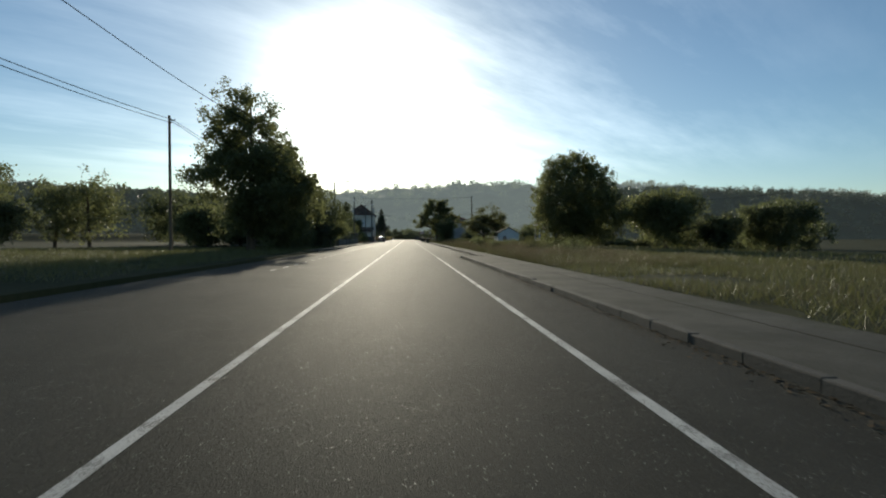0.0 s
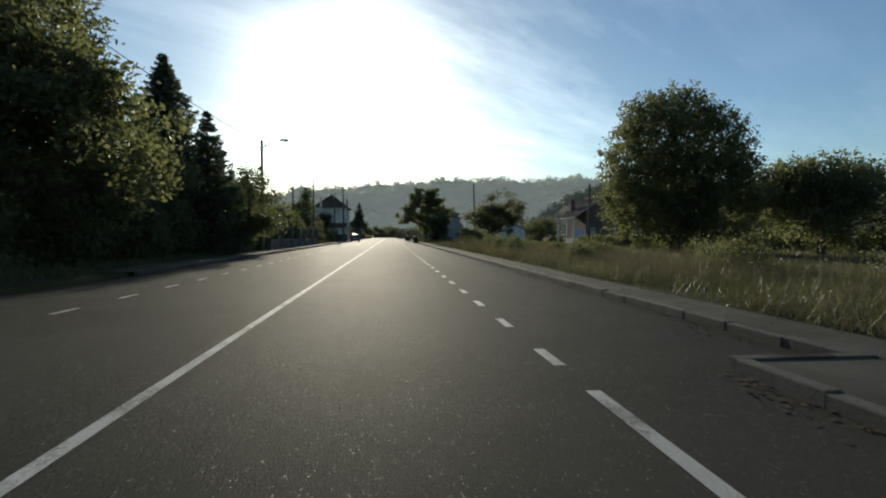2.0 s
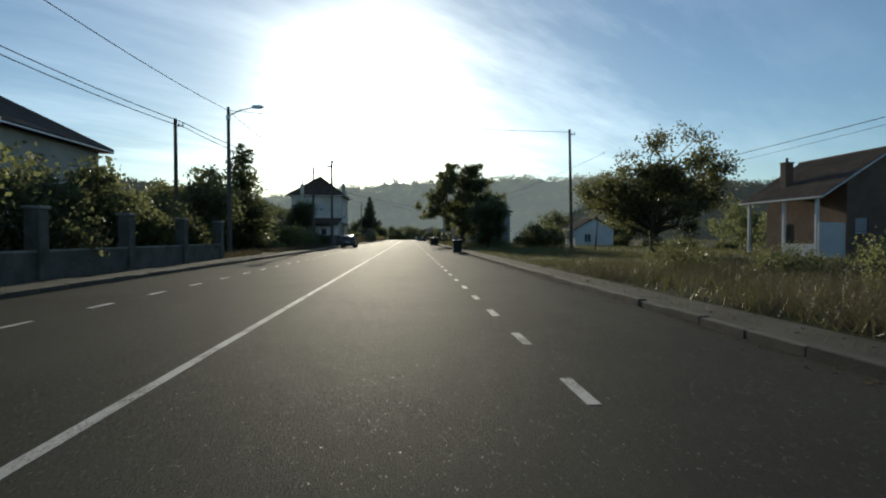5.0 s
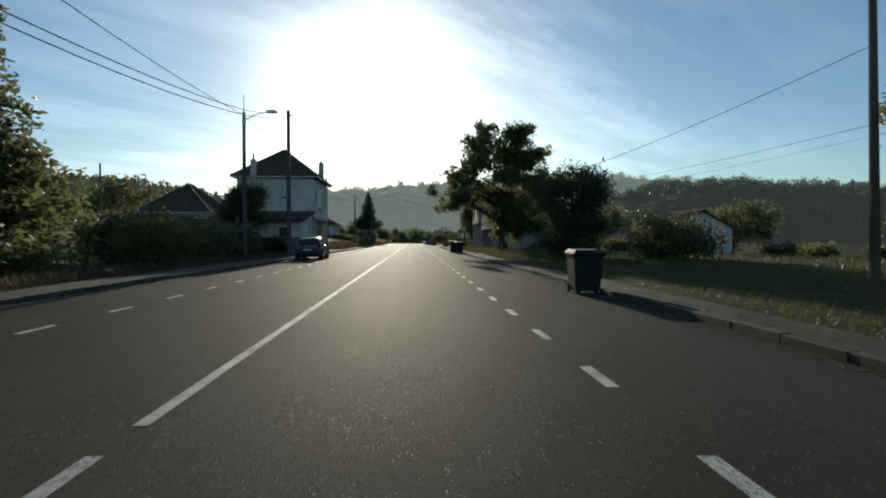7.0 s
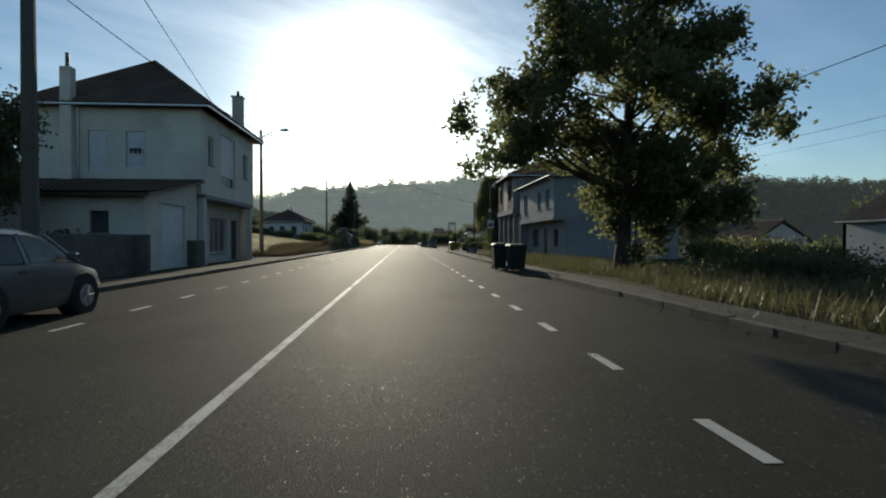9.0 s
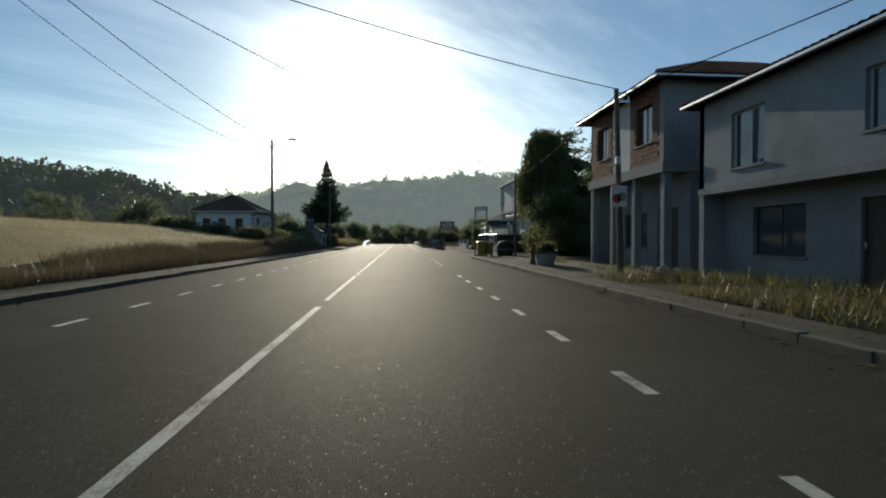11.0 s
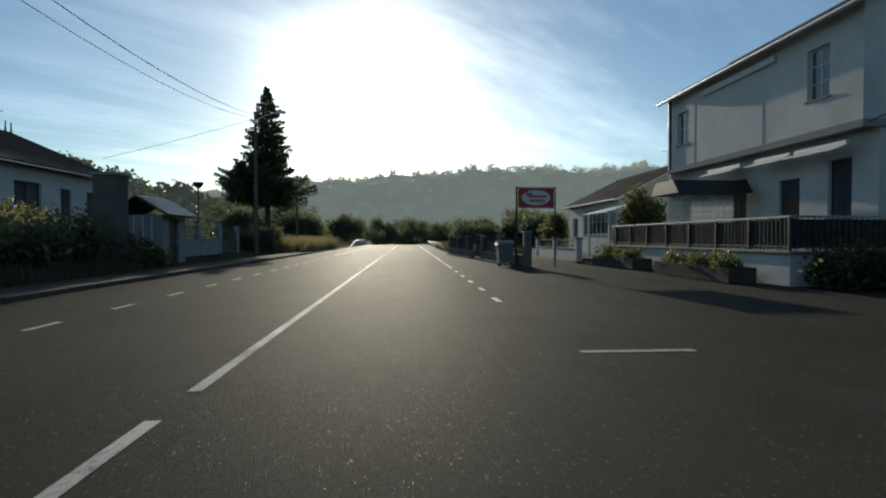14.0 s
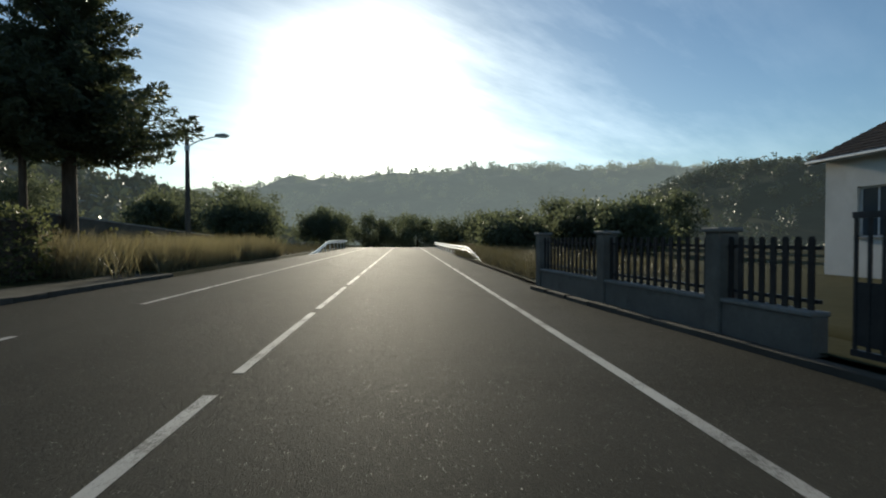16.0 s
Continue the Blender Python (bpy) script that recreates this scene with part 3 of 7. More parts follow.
def ground_z(x, y):
    x, y = np.asarray(x, dtype=float), np.asarray(y, dtype=float)
    z = road_z(y) + 0.10
    # the meadow bank on the left before the bungalow
    field = smooth(163, 182, y) * (1 - smooth(226, 246, y))
    z = z + field * smooth(-7.5, -10, x) * 0.5 + field * np.clip(-9 - x, 0, 13) * 0.15
    # the land falls away to the right of the road beyond the houses
    z = z - 0.9 * smooth(16, 60, x) * (1 - smooth(250, 300, y)) - 0.5 * smooth(-30, -60, x) * (1 - smooth(150, 190, y))
    inside = ((x > KL - 0.3) & (x < KR + 0.3) & (y < 600)) | ((x > KR) & (x < 16) & (y > 190.5) & (y < 221))
    return np.where(inside, road_z(y) - 0.12, z)


xs = np.concatenate([[-2500, -1200, -600, -350, -220, -150, -110, -85], np.arange(-70, -12, 3.0), np.arange(-12, KL - 0.35, 0.7), [KL - 0.31, KL - 0.29, 0, KR + 0.29, KR + 0.31],
                     np.arange(KR + 1.0, 14, 0.8), np.arange(14, 70, 3.5), [85, 110, 150, 220, 350, 600, 1200, 2500]])
ys = np.concatenate([[-1500, -600, -250, -120], np.arange(-60, 340, 3.0), [360, 400, 460, 540, 700, 1000, 1600, 2800]])
gx, gy = np.meshgrid(xs, ys)
gz = ground_z(gx, gy)
ground = grid_mesh("ground", np.stack([gx, gy, gz], -1), SOIL)
tagged(ground, "dry late-summer grass ground with worn patches", "ground", kind="structure")


def strip(name, x0, x1, y0, y1, z, mat, step=6.0, cols=2):
    yy = np.linspace(y0, y1, max(2, round((y1 - y0) / step) + 1))
    xx = np.linspace(x0, x1, cols)
    X, Y = np.meshgrid(xx, yy)
    return grid_mesh(name, np.stack([X, Y, road_z(Y) + z], -1), mat)


road = tagged(strip("road", KL, KR, -60, 480, 0.0, ASPHALT, 5.0, 9), "worn grey asphalt road with painted lines", "road", kind="structure")
tagged(strip("pavement_left", KL - 1.5, KL - 0.15, 46, 240, 0.115, PAVE, 6.0, 4), "narrow weathered concrete pavement", "pavement", kind="structure")
tagged(strip("pavement_right", KR + 0.15, KR + 1.0, -60, 189.5, 0.115, PAVE, 6.0, 4), "narrow weathered concrete pavement", "pavement", kind="structure")
# the wider strip of pavement before the parking bay begins
apron = tagged(strip("pavement_apron", 5.2, KR + 0.15, -60, 33, 0.11, PAVE, 6.0, 3), "widened stretch of concrete pavement", "pavement", kind="structure")
yard = tagged(strip("forecourt", KR, 16.5, 190.2, 221.5, -0.003, ASPHALT, 4.0, 4), "asphalt forecourt in front of the white house", "pavement", kind="structure")


tagged(strip("pavement_yard", KR + 1.003, 10.9, 170.6, 189.4, 0.112, PAVE, 5.0, 4), "broad worn concrete apron before the unfinished house", "pavement", kind="structure")


# painted lines: each stretch is its own thin slab with worn ends
def line_run(name, x, width, runs, label):
    t = thing(name, 0, 0, 0, 0, label, "road marking", kind="structure")
    rng = random.Random(len(name))
    for a, b in runs:
        bm = B()
        k = max(1, int((b - a) / 4))
        for i in range(k):
            y0, y1 = a + (b - a) * i / k, a + (b - a) * (i + 1) / k
            w0 = width * rng.uniform(0.46, 0.52)
            z0, z1 = float(road_z(y0)) + 0.005, float(road_z(y1)) + 0.005
            poly(bm, [(x - w0, y0, z0), (x + w0, y0, z0), (x + w0, y1, z1), (x - w0, y1, z1)])
        part("stripe", bm, PAINT, t)
    return t


def dashes(a, b, period, length):
    y, r = a, []
    while y < b:
        r.append((y, y + length))
        y += period
    return r


def run_of(*knots):
    """Dash centres, evenly spaced between known ones: (first, last, steps)."""
    c = []
    for y0, y1, n in knots:
        c += [y0 + (y1 - y0) * i / n for i in range(n)]
    return [(y - 0.37, y + 0.37) for y in c]


line_run("centre_line", 0.0, 0.115, [(-40, 102), (102.5, 141)] + dashes(141.4, 153.5, 3.2, 2.95) + [(154.4, 164.0), (165.0, 172.3), (172.8, 174.3), (174.8, 175.8), (176.2, 192.4), (193.1, 199.1), (199.8, 215.2)] +
         [(215.8, 216.9), (217.3, 226.6), (227.3, 231.3), (231.8, 236)] + dashes(236.7, 252, 4.0, 3.4) + [(252.6, 320)], "worn white centre line on asphalt")
line_run("edge_line_left", -3.45, 0.11, run_of((20.6, 231.16, 98)) + [(232.7, 320)], "white dashed line along the parking strip")
line_run("edge_line_right", 3.55, 0.12, [(-40, 32.6)] + run_of((33.8, 59.5, 12), (59.5, 97.1, 17), (97.1, 131.8, 16), (131.8, 171.85, 18), (171.85, 174, 1), (179.9, 188.6, 4), (206.0, 217.1, 5)) + [(217.2, 320)],
         "white line along the edge of the traffic lane")
bay = thing("bay_mark", 0, 0, 0, 0, "thin white cross line of a parking bay", "road marking", kind="structure")
part("stripe", boxed(3.65, 4.95, 201.0, 201.12, 0.001, 0.006), PAINT, bay)


# kerb stones, one by one, sharing two meshes
def kerb_mesh(k):
    bm = boxed(-0.075, 0.075, -0.4985, 0.4985, -0.12, 0.125 + 0.006 * k, 0.012)
    me = bpy.data.meshes.new("kerb_stone")
    bm.to_mesh(me)
    bm.free()
    me.materials.append(KERB)
    return me


KERBS = [kerb_mesh(k) for k in range(3)]


def kerb_row(name, x, y0, y1, label):
    t = thing(name, 0, 0, 0, 0, label, "kerb", kind="structure")
    rng = random.Random(7)
    for i in range(int(y1 - y0)):
        ob = link("kerb_stone", rng.choice(KERBS), KERB, t)
        y = y0 + i + 0.5
        ob.location = (x + rng.uniform(-0.008, 0.008), y, float(road_z(y)) + rng.uniform(-0.012, 0.006))
        ob.rotation_euler = (0, rng.uniform(-0.02, 0.02), rng.uniform(-0.006, 0.006))


kerb_row("kerb_left", KL - 0.075, 46, 240, "worn concrete kerb stones along the road")
kerb_row("kerb_right", KR + 0.075, 33, 189, "worn concrete kerb stones along the road")
# the yard wall and its kerb lean in towards the road
YARD = [(6.85, 217.6), (6.32, 221.2), (6.02, 225.0), (5.78, 227.2), (5.62, 228.8), (5.28, 231.8), (4.98, 235.2)]
kr = thing("kerb_right_end", 0, 0, 0, 0, "worn concrete kerb stones below the yard wall", "kerb", kind="structure")
for (ax, ay), (bx, by) in zip(YARD[:-1], YARD[1:]):
    n = max(1, round(math.hypot(bx - ax, by - ay)))
    for i in range(n):
        f = (i + 0.5) / n
        ob = link("kerb_stone", KERBS[i % 3], KERB, kr)
        ob.matrix_basis = pose(ax + (bx - ax) * f - 0.27, ay + (by - ay) * f, -0.045, 0, 0, math.degrees(math.atan2(ax - bx, by - ay)))
wedge = B()
lo = [(x, y, 0.09) for x, y in YARD]
poly(wedge, lo + [(5.2, 262.0, 0.09), (7.2, 262.0, 0.09), (7.2, 217.6, 0.09)])
bmesh.ops.recalc_face_normals(wedge, faces=wedge.faces[:])
tagged(part("ground_yard", wedge, SOIL), "bare garden soil behind the yard wall", "ground", kind="structure")
kerb_row("kerb_apron", 5.125, -10, 33, "worn concrete kerb stones along the widened pavement")


ke = thing("kerb_apron_end", 0, 0, 0, 0, "worn concrete kerb stones closing the widened pavement", "kerb", kind="structure")
for kx in (5.6, 6.0):
    ob = link("kerb_stone", KERBS[1], KERB, ke)
    ob.matrix_basis = pose(kx, 33.08, 0, 0, 0, 90)


# ---------------------------------------------------------------- hills and far woods
def ridge(name, ctrl, dist, base, depth, label, seed, mat, canopy=2.2, cell=7.0):
    """A wooded ridge along a polyline of (x, height) at a distance, with a knobbly canopy."""
    cx, ch = np.array(ctrl).T
    xx = np.arange(cx[0], cx[-1], cell)
    hh = np.interp(xx, cx, ch)
    rows = 26
    f = np.linspace(0, 1, rows)
    P = np.zeros((rows, len(xx), 3))
    for r in range(rows):
        for c in range(len(xx)):
            s = f[r]
            h = base + (hh[c] - base) * math.sin(min(s, 0.72) / 0.72 * math.pi / 2) ** 1.15 * (1 if s < 0.72 else 1 - (s - 0.72) * 1.2)
            y = dist - depth * (0.72 - s)
            p = Vector((xx[c] * 0.02, y * 0.02, seed))
            h += noise.fractal(p, 1.0, 2.0, 4) * (hh[c] - base) * 0.10 * math.sin(s * 3.14)
            P[r, c] = (xx[c], y, h)
    P[:, :, 2] += np.random.default_rng(seed).normal(size=P.shape[:2]) * canopy * 0.35
    ob = grid_mesh(name, P, mat, None, "", True)
    tagged(ob, label, "hill", kind="structure")
    return P


def woods(name, pts, size, n, label, seed, mat=None, leaf=0.9):
    """Many far tree crowns, each a cloud of leaf clumps: one object."""
    rng = np.random.default_rng(seed)
    k = len(pts)
    s = size * rng.uniform(0.6, 1.35, k)
    d = rng.normal(size=(k, n, 3))
    d /= np.linalg.norm(d, axis=2, keepdims=True)
    d *= (rng.random((k, n, 1)) ** 0.4)
    d[:, :, 2] *= rng.uniform(0.8, 1.3, (k, 1))
    c = pts[:, None, :] + d * s[:, None, None] + np.array([0, 0, 1])[None, None, :] * s[:, None, None] * 0.7
    ob = quads(name, leaves(rng, c.reshape(-1, 3), leaf), mat or FARLEAF)
    return tagged(ob, label, "woodland", kind="stuff")


rngh = np.random.default_rng(5)
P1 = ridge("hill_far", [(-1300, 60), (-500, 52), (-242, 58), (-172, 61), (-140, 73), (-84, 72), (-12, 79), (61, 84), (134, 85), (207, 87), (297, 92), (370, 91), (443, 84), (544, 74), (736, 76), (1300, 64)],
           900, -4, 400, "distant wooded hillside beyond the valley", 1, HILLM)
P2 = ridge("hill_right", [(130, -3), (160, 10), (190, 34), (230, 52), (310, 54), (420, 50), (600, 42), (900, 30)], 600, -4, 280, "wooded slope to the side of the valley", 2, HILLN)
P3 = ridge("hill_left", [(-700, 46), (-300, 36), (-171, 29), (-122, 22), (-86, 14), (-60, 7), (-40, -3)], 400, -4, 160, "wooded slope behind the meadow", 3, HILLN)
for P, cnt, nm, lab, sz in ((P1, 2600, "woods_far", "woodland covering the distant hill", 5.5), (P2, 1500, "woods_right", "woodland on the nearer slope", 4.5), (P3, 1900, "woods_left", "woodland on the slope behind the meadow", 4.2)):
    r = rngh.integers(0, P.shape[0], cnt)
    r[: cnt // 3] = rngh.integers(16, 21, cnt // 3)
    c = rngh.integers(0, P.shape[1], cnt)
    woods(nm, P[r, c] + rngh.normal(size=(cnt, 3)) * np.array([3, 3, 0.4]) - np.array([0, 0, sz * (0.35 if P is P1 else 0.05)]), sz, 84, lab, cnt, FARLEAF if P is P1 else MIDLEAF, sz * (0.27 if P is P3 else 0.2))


# ---------------------------------------------------------------- trees and bushes
broad_tree(-11.4, 45, 0.1, [(0, 0, 6.2, 5.2, 5.0, 3.6), (-0.3, 0, 9.2, 4.2, 4.0, 2.6), (-0.5, 0, 11.4, 3.0, 2.9, 2.2), (-0.6, 0, 13.2, 1.7, 1.7, 1.5), (1.8, 0.5, 4.2, 4.2, 4.0, 3.0), (0.6, -1.0, 2.6, 3.6, 2.6, 2.1), (2.8, 3.0, 3.2, 2.6, 3.0, 2.8)], 2300, 30, 0.22, 0.105, LEAF_G,
           "tall broad-leaved tree with a dense dark crown", 11, 0.3, 34, lumps=230, lump=0.24, even=0.62)
conifer(-11.2, 52, 0.1, 12.4, 3.7, "broad dark conifer growing by the road", 13, 0.1, 30, 90, 0.1, LEAF_D, 0.15, 0.6)
spruce(-12.3, 63.5, 0.1, [(0.9, 3.4), (4.0, 3.1), (8.0, 2.2), (10.8, 0.9), (12.6, 0.05)], "dark spruce with several thin leading shoots", 14, 0.36, 9, 80, 0.13, tops=4)
spruce(-8.9, 61.2, 0.1, [(0.5, 2.1), (3.0, 1.9), (5.5, 1.2), (7.4, 0.5), (8.6, 0.04)], "small slender spruce beside the pavement", 15, 0.32, 8, 90, 0.12)
broad_tree(-10.0, 56.5, 0.1, [(0, 0, 3.4, 2.2, 2.8, 2.6)], 200, 36, 0.3, 0.11, LEAF_D, "low bushy tree growing at the verge", 16, 0.12, 7)
broad_tree(-7.9, 65.8, 0.1, [(0, 0, 3.4, 1.9, 2.4, 2.6), (1.6, 2.2, 4.6, 0.8, 0.9, 0.5)], 260, 44, 0.26, 0.08, LEAF_D, "leafy garden tree overhanging the pavement", 17, 0.13, 9)
broad_tree(-10.6, 70.5, 0.1, [(0, 0, 3.8, 2.2, 2.4, 2.4), (0.8, 0.8, 5.2, 1.0, 1.0, 0.8)], 210, 34, 0.28, 0.11, LEAF_G, "garden tree with loose branches", 18, 0.14, 9)
broad_tree(-13.0, 84.2, 0.1, [(0, 0, 3.6, 1.7, 1.6, 2.2), (0.3, -0.3, 5.3, 1.1, 1.0, 0.9)], 170, 34, 0.28, 0.11, LEAF_D, "garden tree behind the low wall", 19, 0.13, 8)
broad_tree(-9.8, 84.5, 0.1, [(0, 0, 2.7, 1.4, 2.8, 1.7)], 170, 34, 0.28, 0.11, LEAF_G, "rounded garden shrub tree behind the wall", 20, 0.12, 8)
broad_tree(-9.7, 91, 0.1, [(0, 0, 2.4, 1.4, 3.0, 1.5)], 170, 34, 0.28, 0.11, LEAF_D, "rounded garden shrub tree behind the wall", 21, 0.12, 8)
broad_tree(-11.4, 105.5, 0.1, [(0, 0, 2.6, 1.8, 3.0, 1.9), (0.5, 1, 4.0, 1.2, 1.2, 1.0)], 170, 34, 0.28, 0.12, LEAF_D, "garden tree near the lamp post", 22, 0.13, 8)
conifer(-11.6, 115.5, 0.1, 8.9, 3.3, "dense dark conifer in a roadside garden", 23, 0.02, 28, 130, 0.1, LEAF_D, 0.15, 0.65)
broad_tree(-14.0, 110, 0.1, [(0.8, 0, 3.2, 3.0, 2.6, 2.5), (1.0, 0, 5.2, 2.0, 1.8, 1.1)], 380, 36, 0.3, 0.12, LEAF_G, "fruit tree standing in the field", 24, 0.15, 8)
broad_tree(-14.2, 120, 0.1, [(0, 0, 3.0, 2.0, 2.4, 2.0)], 160, 30, 0.3, 0.12, LEAF_Y, "small tree with yellow-green leaves", 25, 0.13, 8)
bush(-9.4, 123, 0.1, [(0, 0, 0.9, 1.2, 3.6, 1.1)], 170, 30, 0.22, 0.09, LEAF_Y, "rough hedge bush beside the pavement", 26)
bush(-9.8, 129, 0.1, [(0, 0, 1.0, 1.4, 3.6, 1.2)], 170, 30, 0.22, 0.09, LEAF_D, "rough hedge bush beside the pavement", 27)
bush(-10.2, 135, 0.1, [(0, 0, 1.0, 1.5, 3.0, 1.3)], 170, 30, 0.22, 0.09, LEAF_D, "rough hedge bush beside the pavement", 29)
broad_tree(-12.7, 144.6, 0.1, [(0, 0, 3.9, 1.8, 1.5, 2.2), (0.2, -0.3, 5.4, 1.2, 1.0, 0.9)], 420, 44, 0.26, 0.075, LEAF_D, "dark tree in front of the house", 28, 0.12, 9)
broad_tree(22.9, 65.6, -0.1, [(0, 0, 6.6, 5.4, 5.4, 5.0), (-1.6, 0, 4.0, 3.9, 4.2, 3.8), (2.4, 0, 4.2, 4.4, 4.6, 3.8), (-0.5, 0, 9.4, 3.8, 3.8, 2.8)], 2600, 32, 0.2, 0.105, LEAF_G,
           "large rounded dense tree in the verge field", 31, 0.4, 16, shell=0.6, lumps=0)
broad_tree(35, 66, -0.3, [(0, 0, 3.9, 6.0, 5, 3.4), (-1.5, 0, 5.6, 3, 3, 2.0), (3, 0, 5.8, 2.2, 2.5, 1.7)], 1100, 30, 0.28, 0.13, LEAF_G, "wide field tree with browning leaves", 32, 0.3, 18, lumps=60, lump=0.34)
broad_tree(47.5, 62, -0.5, [(0, 0, 3.3, 4.2, 4.0, 3.1), (0.6, 0, 5.6, 2.4, 2.4, 1.4)], 620, 30, 0.28, 0.13, LEAF_D, "field tree with browning leaves", 33, 0.25, 9)
broad_tree(40.6, 62, -0.5, [(0, 0, 2.4, 2.4, 2.4, 2.3)], 300, 30, 0.26, 0.13, LEAF_D, "low rounded field tree", 34, 0.2, 9)
broad_tree(16.3, 100, -0.1, [(0, 0, 3.4, 4.6, 2.8, 2.0), (0.2, 0, 5.4, 4.0, 2.6, 2.0), (-2.6, 0, 4.2, 2.4, 2.0, 1.7), (2.8, 0, 4.2, 2.2, 2.0, 1.6)], 760, 24, 0.22, 0.095, LEAF_O, "spreading tree with thin twiggy top", 35, 0.28, 44, lumps=70, lump=0.27)
broad_tree(42, 108, -0.8, [(0, 0, 2.8, 2.8, 2.6, 2.3)], 200, 30, 0.35, 0.15, LEAF_D, "round garden tree by the brown house", 36, 0.2, 8)
broad_tree(17.9, 114.3, 0.0, [(0, 0, 4.9, 1.4, 1.2, 1.5), (0.3, 0, 6.2, 0.9, 0.8, 0.8)], 110, 34, 0.2, 0.08, LEAF_D, "young thin tree with sparse leaves", 37, 0.06, 8)
bush(17.5, 130, 0.0, [(0, 0, 1.2, 2.8, 2.4, 1.4)], 240, 30, 0.28, 0.11, LEAF_D, "broad dark bush in the garden", 38)
broad_tree(11.2, 129.5, 0.1, [(-0.2, 0, 4.1, 2.1, 2.2, 1.9), (0, 0, 1.6, 2.3, 2.1, 1.6), (-0.6, -0.3, 3.2, 1.9, 2.0, 1.8)], 620, 52, 0.22, 0.068, LEAF_D, "bushy tree with small dark leaves", 39, 0.16, 12, shell=0.45, lumps=44, lump=0.36)
broad_tree(9.7, 146, 0.1, [(0, 0, 7.0, 4.8, 4.2, 3.8), (-4.6, 0, 5.7, 1.9, 2.0, 2.7), (4.5, 0, 5.6, 2.2, 2.6, 2.3), (0, 0.5, 10.2, 3.7, 3.3, 2.2), (1.6, 0, 3.2, 3.2, 3.0, 2.4), (0.7, -0.3, 1.8, 1.5, 1.4, 1.7)],
           1500, 42, 0.19, 0.105, LEAF_G, "large spreading oak with gaps in its crown", 44, 0.26, 60, shell=0.5, fork=0.28, lumps=165, lump=0.25, even=0.5)
bush(13.2, 142, 0.1, [(0, 0, 0.3, 2.4, 2.6, 0.4)], 260, 34, 0.22, 0.06, LEAF_D, "wild bush growing under the oak", 41)
bush(-10.4, 145.0, 0.1, [(0, 0, 0.6, 1.6, 0.5, 0.75)], 130, 28, 0.16, 0.07, LEAF_D, "ivy-like shrub against the garden wall", 48)
bush(-12.9, 143.6, 0.1, [(0, 0, 0.7, 1.2, 0.9, 0.8)], 130, 28, 0.16, 0.07, LEAF_D, "dark shrub beside the garden wall", 50)
weeping_tree(12.7, 194.0, 0.1, 9.6, 2.5, 1100, LEAF_Y, "tall weeping tree with long hanging yellow-green foliage", 42, 0.085)
conifer(15.0, 195.6, 0.1, 9.9, 3.3, "tall bushy conifer behind the bins", 43, 0.05, 28, 100, 0.25, LEAF_D, 0.15, 0.38, 3)
conifer(21.6, 197, 0.1, 8.4, 2.6, "shorter bushy conifer behind the bins", 49, 0.05, 26, 90, 0.15, LEAF_D, 0.15, 0.5, 2)
conifer(18.4, 196.6, 0.1, 10.7, 2.6, "tall narrow dark conifer behind the bins", 44, 0.05, 28, 90, 0.15, LEAF_D, 0.15, 0.5, 2)
broad_tree(12.4, 189.5, 0.1, [(0, 0, 2.4, 2.2, 2.4, 2.0), (1.6, 2.0, 2.0, 1.6, 2.0, 1.7)], 520, 40, 0.24, 0.07, LEAF_D, "dark shrub tree under the conifers", 45, 0.1, 6, shell=0.4)
spruce(-10.4, 242, 0.1, [(4.4, 3.0), (5.5, 3.8), (7.3, 3.0), (7.9, 1.7), (8.3, 2.1), (10.5, 1.5), (12.6, 0.75), (14.2, 0.04)], "tall spruce with a bare trunk and wide lower boughs", 46, 0.32, 9, 95, 0.13)
spruce(-11.3, 241.0, 0.1, [(4.8, 2.2), (5.8, 3.0), (6.9, 2.6), (7.8, 1.3), (8.3, 0.2)], "second spruce with spreading low boughs", 47, 0.34, 9, 95, 0.13)
bush(14.2, 222.6, 0.1, [(0, 0, 1.8, 1.1, 1.2, 1.9), (-0.3, 0, 2.9, 0.7, 0.7, 0.8)], 200, 30, 0.22, 0.1, LEAF_O, "tall garden shrub between the two white houses", 171)
bush(-9.5, 232.7, 0.1, [(0, 0, 0.8, 0.8, 1.4, 0.9)], 120, 26, 0.18, 0.08, LEAF_D, "dark bush beside the driveway gate", 174)
for i, bx in enumerate((12.4, 13.9)):
    bush(bx, 207.4 - 0.2 * (i % 2), 0.0, [(0, 0, 0.5, 0.95, 0.55, 0.55)], 90, 26, 0.16, 0.07, (LEAF_D, LEAF_O)[i % 2], "low dark garden shrub at the foot of the house", 180 + i)
for i, (bx, by, bh) in enumerate(((-8.7, 212.6, 1.15), (-8.6, 214.6, 0.8), (-8.5, 216.6, 0.45))):
    bush(bx, by, 0.1, [(0, 0, bh * 0.75, 0.75, 1.1, bh)], 120, 26, 0.18, 0.08, (LEAF_D, HEATH, LEAF_D)[i], "overgrown bush before the small gateway", 190 + i)
for i, (bx, by) in enumerate(((-12.6, 125.0), (-13.6, 130.5), (-14.4, 136.0))):
    bush(bx, by, 0.1, [(0, 0, 1.2, 1.5, 2.2, 1.35), (0.3, 0.6, 2.0, 0.9, 1.1, 0.7)], 190, 28, 0.24, 0.09, (LEAF_D, LEAF_O, LEAF_D)[i], "tall dark garden shrub before the outbuilding", 195 + i)
bush(11.1, 228.4, 0.1, [(0, 0, 1.7, 0.75, 0.75, 0.95)], 110, 28, 0.16, 0.08, LEAF_D, "round dark shrub behind the yard fence", 172)
